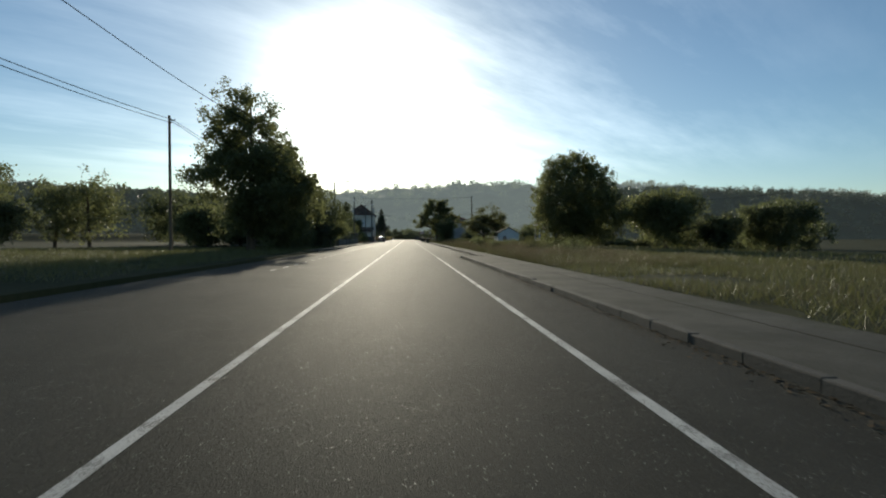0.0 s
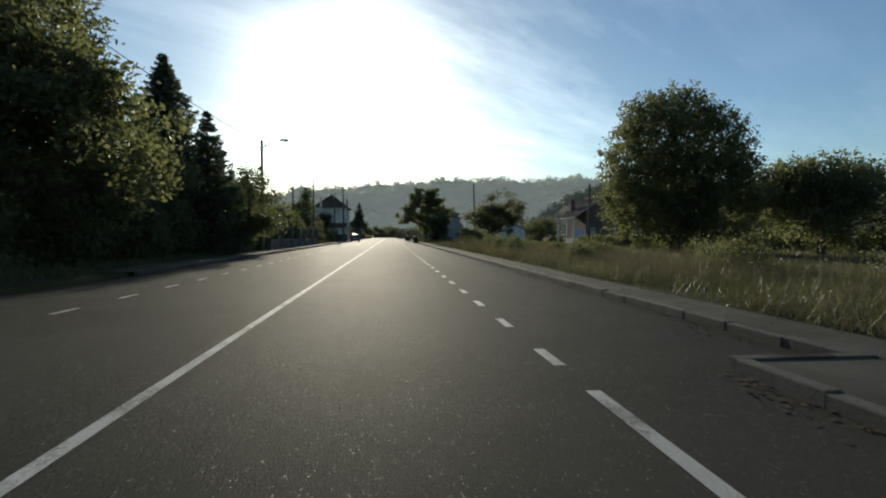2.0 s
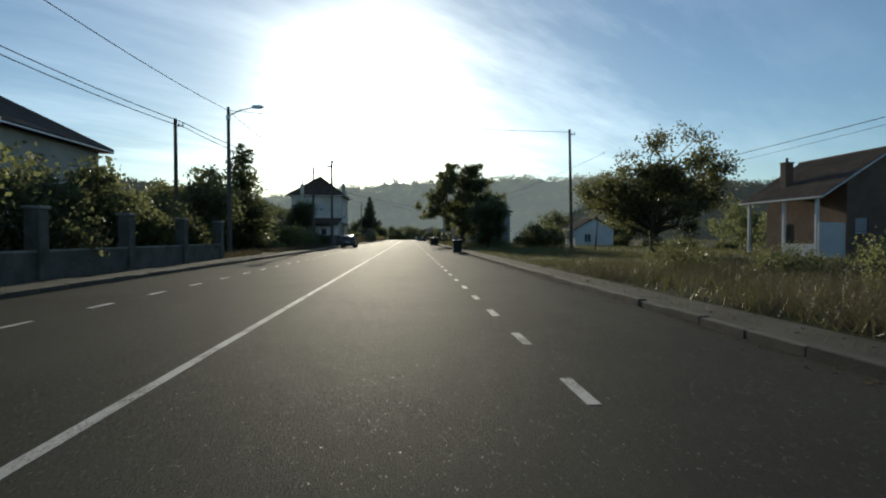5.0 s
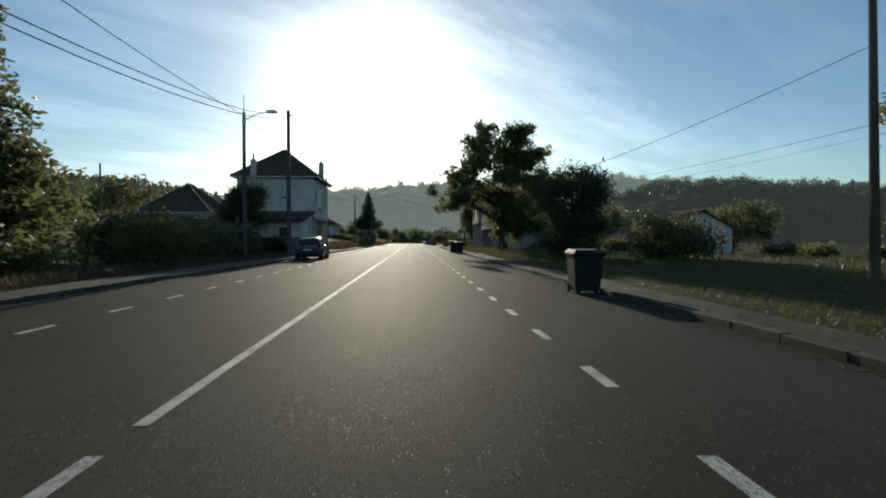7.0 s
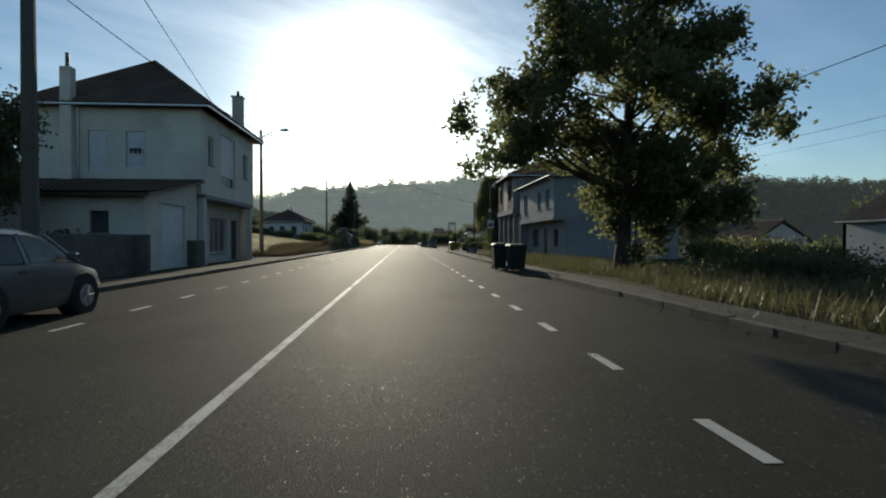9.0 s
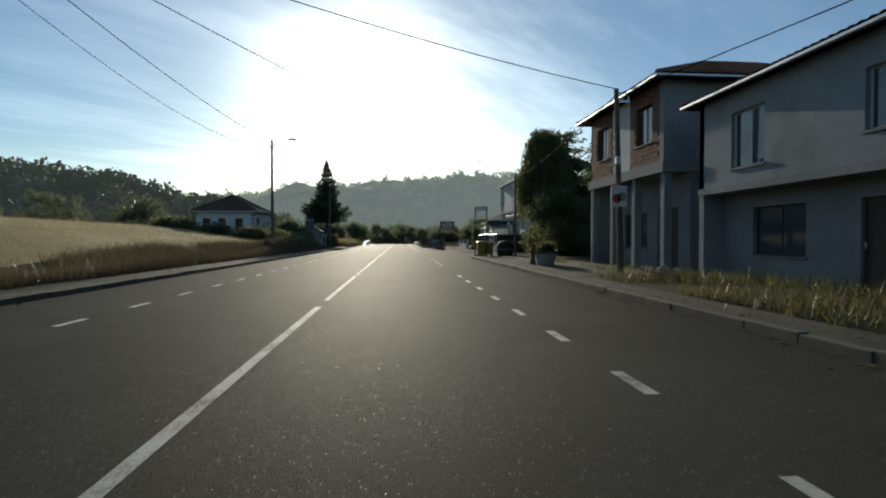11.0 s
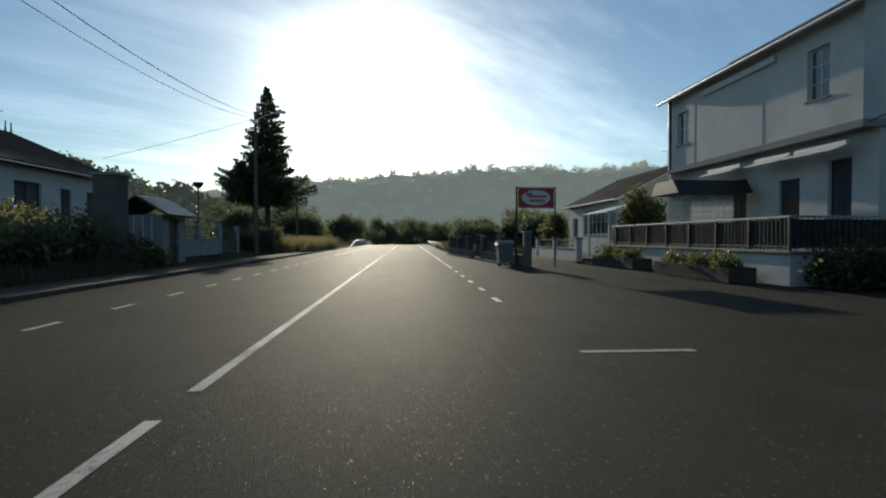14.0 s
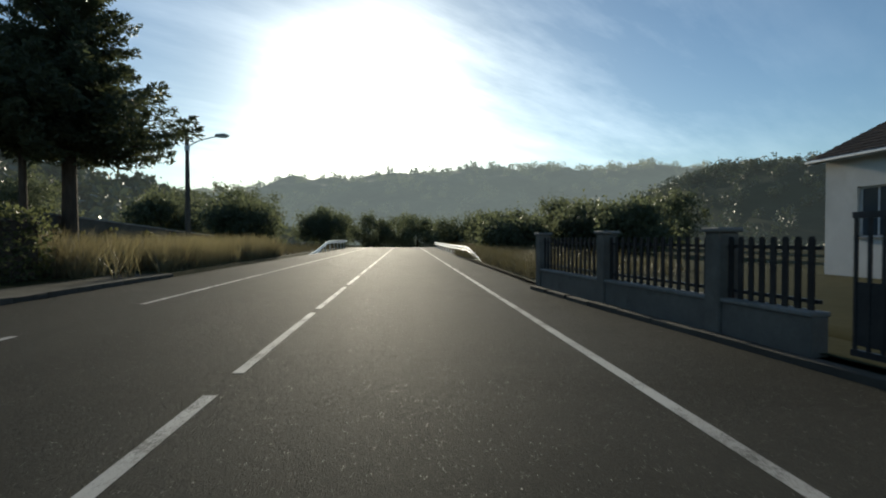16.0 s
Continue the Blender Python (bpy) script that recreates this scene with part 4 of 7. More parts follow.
bush(7.6, 177.7, 0.1, [(0, 0, 1.0, 0.32, 0.3, 0.55), (0.05, 0, 1.5, 0.16, 0.16, 0.25)], 26, 12, 0.1, 0.07, LEAF_Y, "young leafy shrub beside the concrete tub", 173)
for i, (bx, by, br, bh) in enumerate(((-9.6, 49, 1.4, 1.2), (-9.2, 53.5, 1.4, 1.5), (-9.4, 58.5, 1.5, 1.6), (-9.2, 63, 1.2, 1.2), (-9.0, 68.5, 1.0, 1.1))):
    bush(bx - 0.4, by, 0.1, [(0, 0, bh * 0.8, br, 2.4, bh)], 150, 28, 0.24, 0.1, LEAF_D, "dark shrub growing under the roadside trees", 150 + i)
for i in range(14):
    rr = random.Random(900 + i)
    bx, by = rr.uniform(10.2, 14.5), 40 + i * 3.6 + rr.uniform(-1.5, 1.5)
    bh = rr.uniform(0.35, 0.75)
    bush(bx, by, 0.05, [(0, 0, bh * 0.8, rr.uniform(0.6, 1.3), rr.uniform(0.6, 1.3), bh)], 110, 26, 0.16, 0.04, (LEAF_D, LEAF_O, LEAF_G)[i % 3], "low wild shrub among the verge weeds", 920 + i)
for i, (bx, by, br, bh) in enumerate(((-9.3, 74.5, 1.0, 1.6), (-9.6, 77.5, 1.3, 2.0), (-9.2, 80.6, 1.1, 1.5), (-9.0, 87.6, 1.0, 1.4), (-9.4, 94.0, 1.2, 1.7), (-9.1, 97.4, 1.0, 1.3), (-10.6, 98.6, 1.5, 1.9))):
    bush(bx, by, 0.1, [(0, 0, bh * 0.75, br, 1.7, bh), (0.7, 0.3, bh * 0.7, 0.8, 1.1, 0.7)], 170, 30, 0.22, 0.085, (LEAF_D, LEAF_G, LEAF_O)[i % 3], "garden shrub spilling over the low wall", 960 + i)
# hedgerows across the fields
for i in range(26):
    rr = random.Random(500 + i)
    hx, hy = (26 + i * 3.0, 88 + rr.uniform(-2, 2)) if i < 16 else (22 + (i - 16) * 4.2, 158 + rr.uniform(-3, 3))
    bush(hx, hy, float(ground_z(hx, hy)) - 0.05, [(0, 0, 0.5 if i < 6 or i > 15 else 1.1, 2.0, 1.5, 0.65 if i < 6 or i > 15 else rr.uniform(1.0, 2.0))], 90, 24, 0.34, 0.14, (LEAF_D, LEAF_G, LEAF_O)[i % 3], "bush in a field hedgerow", 520 + i)
# meadow hedge and bungalow garden
for i, (bx, by, br, bh, lf) in enumerate([(-8.9, 199, 1.0, 0.4, HEATH), (-9.2, 203, 1.2, 0.5, HEATH), (-9.0, 206.5, 1.4, 0.55, LEAF_D), (-9.4, 210.5, 1.5, 0.65, LEAF_D), (-11.5, 212.5, 1.6, 0.65, LEAF_D), (-13.8, 210, 1.6, 0.7, LEAF_D),
                                          (-17.5, 209.5, 2.0, 0.6, LEAF_D), (-21.5, 210, 2.2, 0.6, LEAF_D), (-13.0, 215.5, 1.4, 0.7, LEAF_O)]):
    bush(bx, by, float(ground_z(bx, by)) - 0.1, [(0, 0, bh * 0.7, br, 2.2, bh)], 170, 28, 0.22, 0.1, lf, "overgrown garden hedge bush", 60 + i)
# far trees at the end of the road and along the fields
for i, (tx, ty, th, tw) in enumerate([(-14, 272, 4.5, 3.5), (-18, 288, 7, 4.5), (-11, 306, 5.5, 4.5), (-24, 280, 6, 4), (-5, 335, 7, 5), (4, 337, 7, 5), (11, 322, 6.5, 5), (13, 285, 4.2, 3.5), (18, 268, 4, 3.2), (24, 296, 6.5, 5), (11, 268, 2.6, 3),
                                      (19, 262, 3.6, 3), (34, 286, 7, 5), (-34, 305, 8, 6), (-46, 290, 9, 6), (-58, 280, 10, 6), (-70, 270, 11, 6), (-84, 262, 11, 7), (0, 352, 8, 6), (-14, 330, 7, 6)]):
    broad_tree(tx, ty, float(ground_z(tx, ty)) - 0.1, [(0, 0, th * 0.5, tw, tw, th * 0.5), (tw * 0.3, 0, th * 0.75, tw * 0.6, tw * 0.6, th * 0.28)], 380, 34, 0.42, 0.16, ENDLEAF,
               "roadside tree near the crest of the road", 80 + i, 0.2, 8, lumps=48, lump=0.36)
for i, (tx, ty, th, tw) in enumerate([(-27, 75, 7, 4), (-33, 80, 8, 4.5), (-40, 72, 10, 5), (-47, 76, 9, 5), (-54, 70, 13, 5.5), (-60, 78, 14, 6), (-24, 90, 7, 4), (-36, 107, 6, 5), (-48, 115, 7, 5), (-30, 160, 8, 5), (-22, 170, 6, 4), (-42, 165, 9, 6),
                                      (-45, 62, 6, 3.5), (40, 160, 6, 5), (52, 145, 6, 5), (34, 183, 7, 5), (46, 128, 5, 4), (60, 107, 6, 5), (70, 88, 6, 5), (55, 75, 5, 4), (-22, 64, 5, 3), (-20, 70, 5.5, 3)]):
    broad_tree(tx, ty, float(ground_z(tx, ty)) - 0.1, [(0, 0, th * 0.55, tw, tw, th * 0.45), (tw * 0.2, 0, th * 0.8, tw * 0.6, tw * 0.6, th * 0.25)], 230, 30, 0.36, 0.17, (LEAF_D, LEAF_D, LEAF_G)[i % 3],
               "field tree standing in dry grass", 110 + i, 0.2, 9, lumps=44, lump=0.38)


# ---------------------------------------------------------------- houses
def wall(name, parent, mat, axis, at, a, b, z0, z1, openings=(), thick=0.25, label="", face=1):
    """A wall with real openings. axis 'x': the wall runs along x at y = at; 'y': along y at x = at. The outer face is at `at`; face: side the wall thickness lies on."""
    cuts = sorted({a, b, *[o[0] for o in openings], *[o[1] for o in openings]})
    lev = sorted({z0, z1, *[o[2] for o in openings], *[o[3] for o in openings]})
    t0, t1 = sorted((at, at + thick * face))
    solid = [[not any(o[0] < (cuts[i] + cuts[i + 1]) / 2 < o[1] and o[2] < (lev[j] + lev[j + 1]) / 2 < o[3] for o in openings) for j in range(len(lev) - 1)] for i in range(len(cuts) - 1)]
    bm = B()
    pts = {}

    def v(i, j, k):
        if (i, j, k) not in pts:
            u, d, z = cuts[i], (t0, t1)[k], lev[j]
            pts[i, j, k] = bm.verts.new((u, d, z) if axis == "x" else (d, u, z))
        return pts[i, j, k]

    def filled(i, j):
        return 0 <= i < len(cuts) - 1 and 0 <= j < len(lev) - 1 and solid[i][j]
    for i in range(len(cuts) - 1):
        for j in range(len(lev) - 1):
            if not solid[i][j]:
                continue
            for k in (0, 1):
                bm.faces.new((v(i, j, k), v(i + 1, j, k), v(i + 1, j + 1, k), v(i, j + 1, k)))
            for (di, dj), (p, q) in (((-1, 0), ((i, j), (i, j + 1))), ((1, 0), ((i + 1, j), (i + 1, j + 1))), ((0, -1), ((i, j), (i + 1, j))), ((0, 1), ((i, j + 1), (i + 1, j + 1)))):
                if not filled(i + di, j + dj):
                    bm.faces.new((v(*p, 0), v(*q, 0), v(*q, 1), v(*p, 1)))
    bmesh.ops.recalc_face_normals(bm, faces=bm.faces[:])
    return part(name, bm, mat, parent, label)


def window(parent, axis, at, a, b, z0, z1, face, frame_mat=None, cols=2, rows=1, shutter=None, sill=True, glass=None, name="window", closed=0.0):
    """Window set back in its opening: frame, panes, sill, and a roller shutter if there is one."""
    frame_mat = frame_mat or FRAMEW
    back = at + 0.12 * face
    f = 0.05

    def bx(bm, u0, u1, v0, v1, d0, d1):
        d0, d1 = sorted((back + d0 * face, back + d1 * face))
        return box(bm, u0, u1, d0, d1, v0, v1) if axis == "x" else box(bm, d0, d1, u0, u1, v0, v1)
    bm = B()
    bx(bm, a, a + f, z0, z1, 0, 0.06)
    bx(bm, b - f, b, z0, z1, 0, 0.06)
    bx(bm, a + f, b - f, z0, z0 + f, 0, 0.06)
    bx(bm, a + f, b - f, z1 - f, z1, 0, 0.06)
    win = part(name, bm, frame_mat, parent)
    for i in range(1, cols):
        u = a + (b - a) * i / cols
        part("mullion", bx(B(), u - 0.025, u + 0.025, z0 + f, z1 - f, 0.005, 0.055), frame_mat, win)
    for j in range(1, rows):
        v = z0 + (z1 - z0) * j / rows
        part("glazing_bar", bx(B(), a + f, b - f, v - 0.018, v + 0.018, 0.01, 0.05), frame_mat, win)
    part("pane", bx(B(), a + f, b - f, z0 + f, z1 - f, 0.025, 0.035), glass or GLASS, win)
    if sill:
        part("sill", bx(B(), a - 0.06, b + 0.06, z0 - 0.06, z0, -0.17, 0.05), STONE, win)
    if shutter:
        zt = z1 - (z1 - z0) * (closed or 0.25)
        k = max(2, int((z1 - zt) / 0.07))
        prof = [(back - 0.02 * face, zt)]
        for j in range(k):
            v0, dv = zt + (z1 - zt) * j / k, (z1 - zt) / k
            prof += [(back - 0.045 * face, v0 + dv * 0.15), (back - 0.05 * face, v0 + dv * 0.5), (back - 0.045 * face, v0 + dv * 0.85), (back - 0.03 * face, v0 + dv)]
        prof += [(back - 0.02 * face, z1)]
        bm = prism(B(), prof, "x" if axis == "x" else "y", a + 0.02, b - 0.02)
        part("roller_shutter", bm, shutter, win)
    return win


def door(parent, axis, at, a, b, z0, z1, face, mat, label="", panels=3, glass=0, name="door"):
    back = at + 0.1 * face

    def bx(bm, u0, u1, v0, v1, d0, d1):
        d0, d1 = sorted((back + d0 * face, back + d1 * face))
        return box(bm, u0, u1, d0, d1, v0, v1) if axis == "x" else box(bm, d0, d1, u0, u1, v0, v1)
    d = part(name, bx(B(), a, b, z0, z1, 0, 0.05), mat, parent, label)
    for j in range(panels):
        v0 = z0 + 0.1 + (z1 - z0 - 0.1) * j / panels
        v1 = z0 + (z1 - z0) * (j + 1) / panels - 0.06
        part("panel", bx(B(), a + 0.1, b - 0.1, v0, v1, -0.015, 0.0), GLASS if glass and j >= panels - glass else mat, d)
    part("handle", bx(B(), b - 0.1, b - 0.06, z0 + 0.95, z0 + 1.1, -0.06, -0.0), METAL, d)
    return d


def tiles(name, parent, mat, p00, p10, p01, p11, row=0.32, col=0.24, label="", depth=0.035, lift=0.03):
    """A roof slope of overlapping half-round tile courses between two eave corners (p00, p10) and two upper corners (p01, p11)."""
    p00, p10, p01, p11 = (np.array(p, dtype=float) for p in (p00, p10, p01, p11))
    up = (p01 + p11) / 2 - (p00 + p10) / 2
    L, W = np.linalg.norm(up), np.linalg.norm(p10 - p00)
    nr = max(2, int(L / row))
    nc = max(3, int(W / col)) * 4
    nrm = np.cross(p10 - p00, up)
    nrm /= np.linalg.norm(nrm)
    if nrm[2] < 0:
        nrm = -nrm
    u = np.linspace(0, 1, nc + 1)
    w = depth * np.abs(np.sin(np.arange(nc + 1) * math.pi / 4))
    rows_ = []
    for r in range(nr):
        for f, h in ((r / nr, lift), ((r + 1) / nr, 0.0)):
            lo, hi = p00 + (p01 - p00) * f, p10 + (p11 - p10) * f
            rows_.append(lo[None] + (hi - lo)[None] * u[:, None] + nrm[None] * (w + h + 0.02)[:, None])
    ob = grid_mesh(name, np.stack(rows_), mat, parent, label, False)
    return ob


def slab(bm, pts, t=0.12):
    """A thick sloping plate under the tiles."""
    top = [bm.verts.new(p) for p in pts]
    bot = [bm.verts.new((p[0], p[1], p[2] - t)) for p in pts]
    bm.faces.new(top)
    bm.faces.new(bot[::-1])
    for i in range(len(pts)):
        j = (i + 1) % len(pts)
        bm.faces.new((top[i], bot[i], bot[j], top[j]))
    bmesh.ops.recalc_face_normals(bm, faces=bm.faces[:])


def hip_roof(parent, x0, x1, y0, y1, z, h, mat, over=0.45, ridge_len=None, along="y", edge=None):
    """Hipped roof: four tiled slopes over plates, ridge tiles on the hips."""
    x0, x1, y0, y1 = x0 - over, x1 + over, y0 - over, y1 + over
    cx, cy = (x0 + x1) / 2, (y0 + y1) / 2
    if ridge_len is None:
        ridge_len = abs((y1 - y0) - (x1 - x0))
    d = ridge_len / 2
    ra, rb = ((cx, cy - d, z + h), (cx, cy + d, z + h)) if along == "y" else ((cx - d, cy, z + h), (cx + d, cy, z + h))
    A, Bc, C, D = (x0, y0, z), (x1, y0, z), (x1, y1, z), (x0, y1, z)
    if along == "y":
        slopes = [(A, Bc, ra, ra), (Bc, C, ra, rb), (C, D, rb, rb), (D, A, rb, ra)]
    else:
        slopes = [(A, Bc, ra, rb), (Bc, C, rb, rb), (C, D, rb, ra), (D, A, ra, ra)]
    bm = B()
    for p, q, s, t in slopes:
        slab(bm, [p, q, t, s] if s != t else [p, q, s], 0.1)
    roof = part("roof", bm, edge or WOODD, parent)
    for p, q, s, t in slopes:
        tiles("roof_slope", roof, mat, p, q, s, t)
    bm = B()
    for p, q in ((A, ra), (Bc, ra if along == "y" else rb), (C, rb), (D, rb if along == "y" else ra), (ra, rb)):
        if (Vector(q) - Vector(p)).length > 0.1:
            rod(bm, Vector(p) + Vector((0, 0, 0.05)), Vector(q) + Vector((0, 0, 0.05)), 0.09, 0.09, 6)
    part("ridge_tiles", bm, mat, roof)
    bm = B()
    for p, q in ((A, Bc), (Bc, C), (C, D), (D, A)):
        rod(bm, Vector(p) - Vector((0, 0, 0.04)), Vector(q) - Vector((0, 0, 0.04)), 0.06, 0.06, 6)
    part("gutter", bm, METAL, roof)
    return roof


def gable_roof(parent, x0, x1, y0, y1, zl, zr, apex_x, za, mat, over=0.35, edge=None):
    """Gable roof with the ridge along y. zl, zr: eave heights at x0 and x1."""
    y0, y1 = y0 - over, y1 + over
    sl, sr = (za - zl) / (apex_x - x0), (za - zr) / (x1 - apex_x)
    a, b = (x0 - over, zl - sl * over), (x1 + over, zr - sr * over)
    bm = B()
    slab(bm, [(a[0], y0, a[1]), (apex_x, y0, za), (apex_x, y1, za), (a[0], y1, a[1])], 0.12)
    slab(bm, [(apex_x, y0, za), (b[0], y0, b[1]), (b[0], y1, b[1]), (apex_x, y1, za)], 0.12)
    roof = part("roof", bm, edge or WOODD, parent)
    tiles("roof_slope", roof, mat, (a[0], y1, a[1]), (a[0], y0, a[1]), (apex_x, y1, za), (apex_x, y0, za))
    tiles("roof_slope", roof, mat, (b[0], y0, b[1]), (b[0], y1, b[1]), (apex_x, y0, za), (apex_x, y1, za))
    part("ridge_tiles", rod(B(), (apex_x, y0, za + 0.06), (apex_x, y1, za + 0.06), 0.1, 0.1, 6), mat, roof)
    bm = B()
    rod(bm, (a[0] - 0.05, y0, a[1] - 0.03), (a[0] - 0.05, y1, a[1] - 0.03), 0.06, 0.06, 6)
    part("gutter", bm, METAL, roof)
    return roof


def gable_wall(parent, mat, y, x0, x1, zl, zr, apex_x, za, thick=0.25, face=1, z0=None):
    """Triangular top of an end wall above the eaves."""
    lo = min(zl, zr) if z0 is None else z0
    bm = B()
    prism(bm, [(x0, lo), (x1, lo), (x1, zr), (apex_x, za - 0.12), (x0, zl)], "y", y, y + thick * face)
    return part("gable", bm, mat, parent)


def chimney(parent, x, y, z0, z1, w=0.5, mat=None, cap=True, d=None):
    d = d or w
    c = part("chimney", boxed(x - w / 2, x + w / 2, y - d / 2, y + d / 2, z0, z1, 0.02), mat or CREAM, parent)
    if cap:
        part("cap", boxed(x - w / 2 - 0.06, x + w / 2 + 0.06, y - d / 2 - 0.06, y + d / 2 + 0.06, z1, z1 + 0.08, 0.015), STONE, c)
        part("pot", rod(B(), (x, y, z1 + 0.08), (x, y, z1 + 0.42), 0.1, 0.08, 8), TILE_RED, c)
    return c


def downpipe(parent, x, y, z0, z1):
    part("downpipe", rod(B(), (x, y, z0), (x, y, z1), 0.045, 0.045, 8), METAL, parent)


# house with a glazed white gallery, left of the road
h = thing("house", 0, 0, 0, 0, "old house with a white glazed upper gallery and slate roof", "house")
X0, X1, Y0, Y1 = -22.5, -14.0, 73.5, 82.0
wall("wall", h, STONE, "y", X1, Y0, Y1, 0, 3.05, [(75.0, 76.2, 0.1, 2.2), (78.5, 80.2, 1.0, 2.2)], face=-1)
wall("wall", h, STONE, "x", Y0, X0, X1 - 0.25, 0, 5.9, [(-19, -17.9, 3.8, 5.1)], face=1)
wall("wall", h, STONE, "x", Y1, X0, X1 - 0.25, 0, 5.9, face=-1)
wall("wall", h, STONE, "y", X0, Y0 + 0.25, Y1 - 0.25, 0, 5.9, face=1)
part("floor_slab", boxed(X0 + 0.25, X1 + 1.0, Y0 + 0.26, Y1 - 0.26, 3.06, 3.25), FRAMEW, h)
gal = part("gallery", boxed(X1 + 0.9, X1 + 1.0, Y0, Y1, 3.25, 4.1), FRAMEW, h, "white painted glazed gallery")
part("gallery_head", boxed(X1 + 0.85, X1 + 1.02, Y0, Y1, 5.65, 5.9), FRAMEW, gal)
for i in range(9):
    y = Y0 + (Y1 - Y0) * i / 8
    part("gallery_post", boxed(X1 + 0.88, X1 + 1.0, y - 0.05, y + 0.05, 4.1, 5.65), FRAMEW, gal)
for i in range(8):
    y = Y0 + (Y1 - Y0) * i / 8
    part("pane", boxed(X1 + 0.93, X1 + 0.95, y + 0.05, y + (Y1 - Y0) / 8 - 0.05, 4.1, 5.65), GLASS, gal)
    part("glazing_bar", boxed(X1 + 0.92, X1 + 0.98, y + 0.05, y + (Y1 - Y0) / 8 - 0.05, 4.85, 4.9), FRAMEW, gal)
part("gallery_end", boxed(X1 - 0.25, X1 + 0.9, Y0, Y0 + 0.1, 3.25, 5.9), FRAMEW, gal)
part("gallery_end", boxed(X1 - 0.25, X1 + 0.9, Y1 - 0.1, Y1, 3.25, 5.9), FRAMEW, gal)
hip_roof(h, X0, X1 + 1.0, Y0, Y1, 5.95, 2.5, SLATE, 0.35)
chimney(h, -13.9, 79.6, 6.0, 9.1, 0.7, GREYW)
door(h, "y", X1, 75.0, 76.2, 0.1, 2.2, -1, WOODD)
window(h, "y", X1, 78.5, 80.2, 1.0, 2.2, -1)
window(h, "x", Y0, -19, -17.9, 3.8, 5.1, 1)

# hip-roofed cream house behind the garden trees
h = thing("house", 0, 0, 0, 0, "cream house with a dark hipped roof and one chimney", "house")
X0, X1, Y0, Y1 = -23.5, -14.3, 90, 100
ops = [(-22, -20.9, 3.4, 4.8), (-18.2, -17.1, 3.4, 4.8), (-16.4, -15.5, 3.4, 4.8), (-20, -18.9, 0.9, 2.2)]
wall("wall", h, CREAM, "x", Y0, X0, X1, 0, 5.8, ops, face=1)
for o in ops:
    window(h, "x", Y0, *o, 1, shutter=SHUT, closed=0.35)
ops = [(91.5, 92.6, 3.4, 4.8), (94.6, 95.8, 3.1, 5.0), (97.6, 98.7, 3.4, 4.8)]
wall("wall", h, CREAM, "y", X1, Y0 + 0.25, Y1, 0, 5.8, ops, face=-1)
for o in ops:
    window(h, "y", X1, *o, -1)
wall("wall", h, CREAM, "x", Y1, X0, X1 - 0.25, 0, 5.8, face=-1)
wall("wall", h, CREAM, "y", X0, Y0 + 0.25, Y1 - 0.25, 0, 5.8, face=1)
hip_roof(h, X0, X1, Y0, Y1, 5.85, 3.0, TILE_DARK, 0.5)
chimney(h, -17.6, 96.2, 7.4, 9.2, 0.6, CREAM)
downpipe(h, X1 + 0.06, Y0 + 0.1, 0, 5.7)

# low sheds and a house behind the hedge
for sx0, sx1, sy0, sy1, hz, ra, mt in ((-24, -15.2, 141, 149, 2.4, 1.0, BROWNW), (-24.2, -17.9, 150.6, 158, 3.85, 3.0, CREAM)):
    h = thing("shed", 0, 0, 0, 0, "low rendered outbuilding with a tiled roof" if hz < 3 else "small plain house behind the outbuildings", "shed" if hz < 3 else "house")
    wall("wall", h, mt, "x", sy0, sx0, sx1, 0, hz, [(sx0 + 2, sx0 + 3.2, 1.0, 2.0), (sx1 - 2.4, sx1 - 1.2, 1.0, 2.0)], face=1)
    window(h, "x", sy0, sx0 + 2, sx0 + 3.2, 1.0, 2.0, 1)
    window(h, "x", sy0, sx1 - 2.4, sx1 - 1.2, 1.0, 2.0, 1)
    wall("wall", h, mt, "y", sx1, sy0 + 0.25, sy1, 0, hz, face=-1)
    wall("wall", h, mt, "x", sy1, sx0, sx1 - 0.25, 0, hz, face=-1)
    wall("wall", h, mt, "y", sx0, sy0 + 0.25, sy1 - 0.25, 0, hz, face=1)
    hip_roof(h, sx0, sx1, sy0, sy1, hz + 0.05, ra, TILE_BROWN, 0.4, along="x" if sx1 - sx0 > sy1 - sy0 else "y", edge=METAL)
h.name = "house"

# tall white house with hipped roof and lower annex
h = thing("house", 0, 0, 0, 0, "two-storey white rendered house with hipped roof and chimneys", "house")
X0, X1, Y0, Y1 = -15.6, -8.1, 152.0, 160.5
ops = [(-13.2, -12.3, 4.5, 6.4), (-11.5, -10.6, 4.7, 6.4)]
wall("wall", h, AGED, "x", Y0, X0, X1, 3.5, 7.5, ops, face=1)
window(h, "x", Y0, *ops[0], 1, shutter=FRAMEW, closed=1.0, sill=False)
window(h, "x", Y0, *ops[1], 1, shutter=FRAMEW, closed=1.0, sill=False)
ops = [(152.9, 153.6, 5.0, 6.4), (154.7, 157.0, 4.15, 6.85), (158.4, 159.3, 5.0, 6.4)]
wall("wall", h, AGED, "y", X1, Y0 + 0.25, Y1, 3.5, 7.5, ops, face=-1)
window(h, "y", X1, *ops[0], -1)
window(h, "y", X1, *ops[1], -1, cols=3, rows=2, sill=False, shutter=FRAMEW, closed=0.8)
window(h, "y", X1, *ops[2], -1)
wall("wall", h, AGED, "x", Y1, X0, X1 - 0.25, 0, 7.5, face=-1)
wall("wall", h, AGED, "y", X0, Y0 + 0.25, Y1 - 0.25, 0, 7.5, face=1)
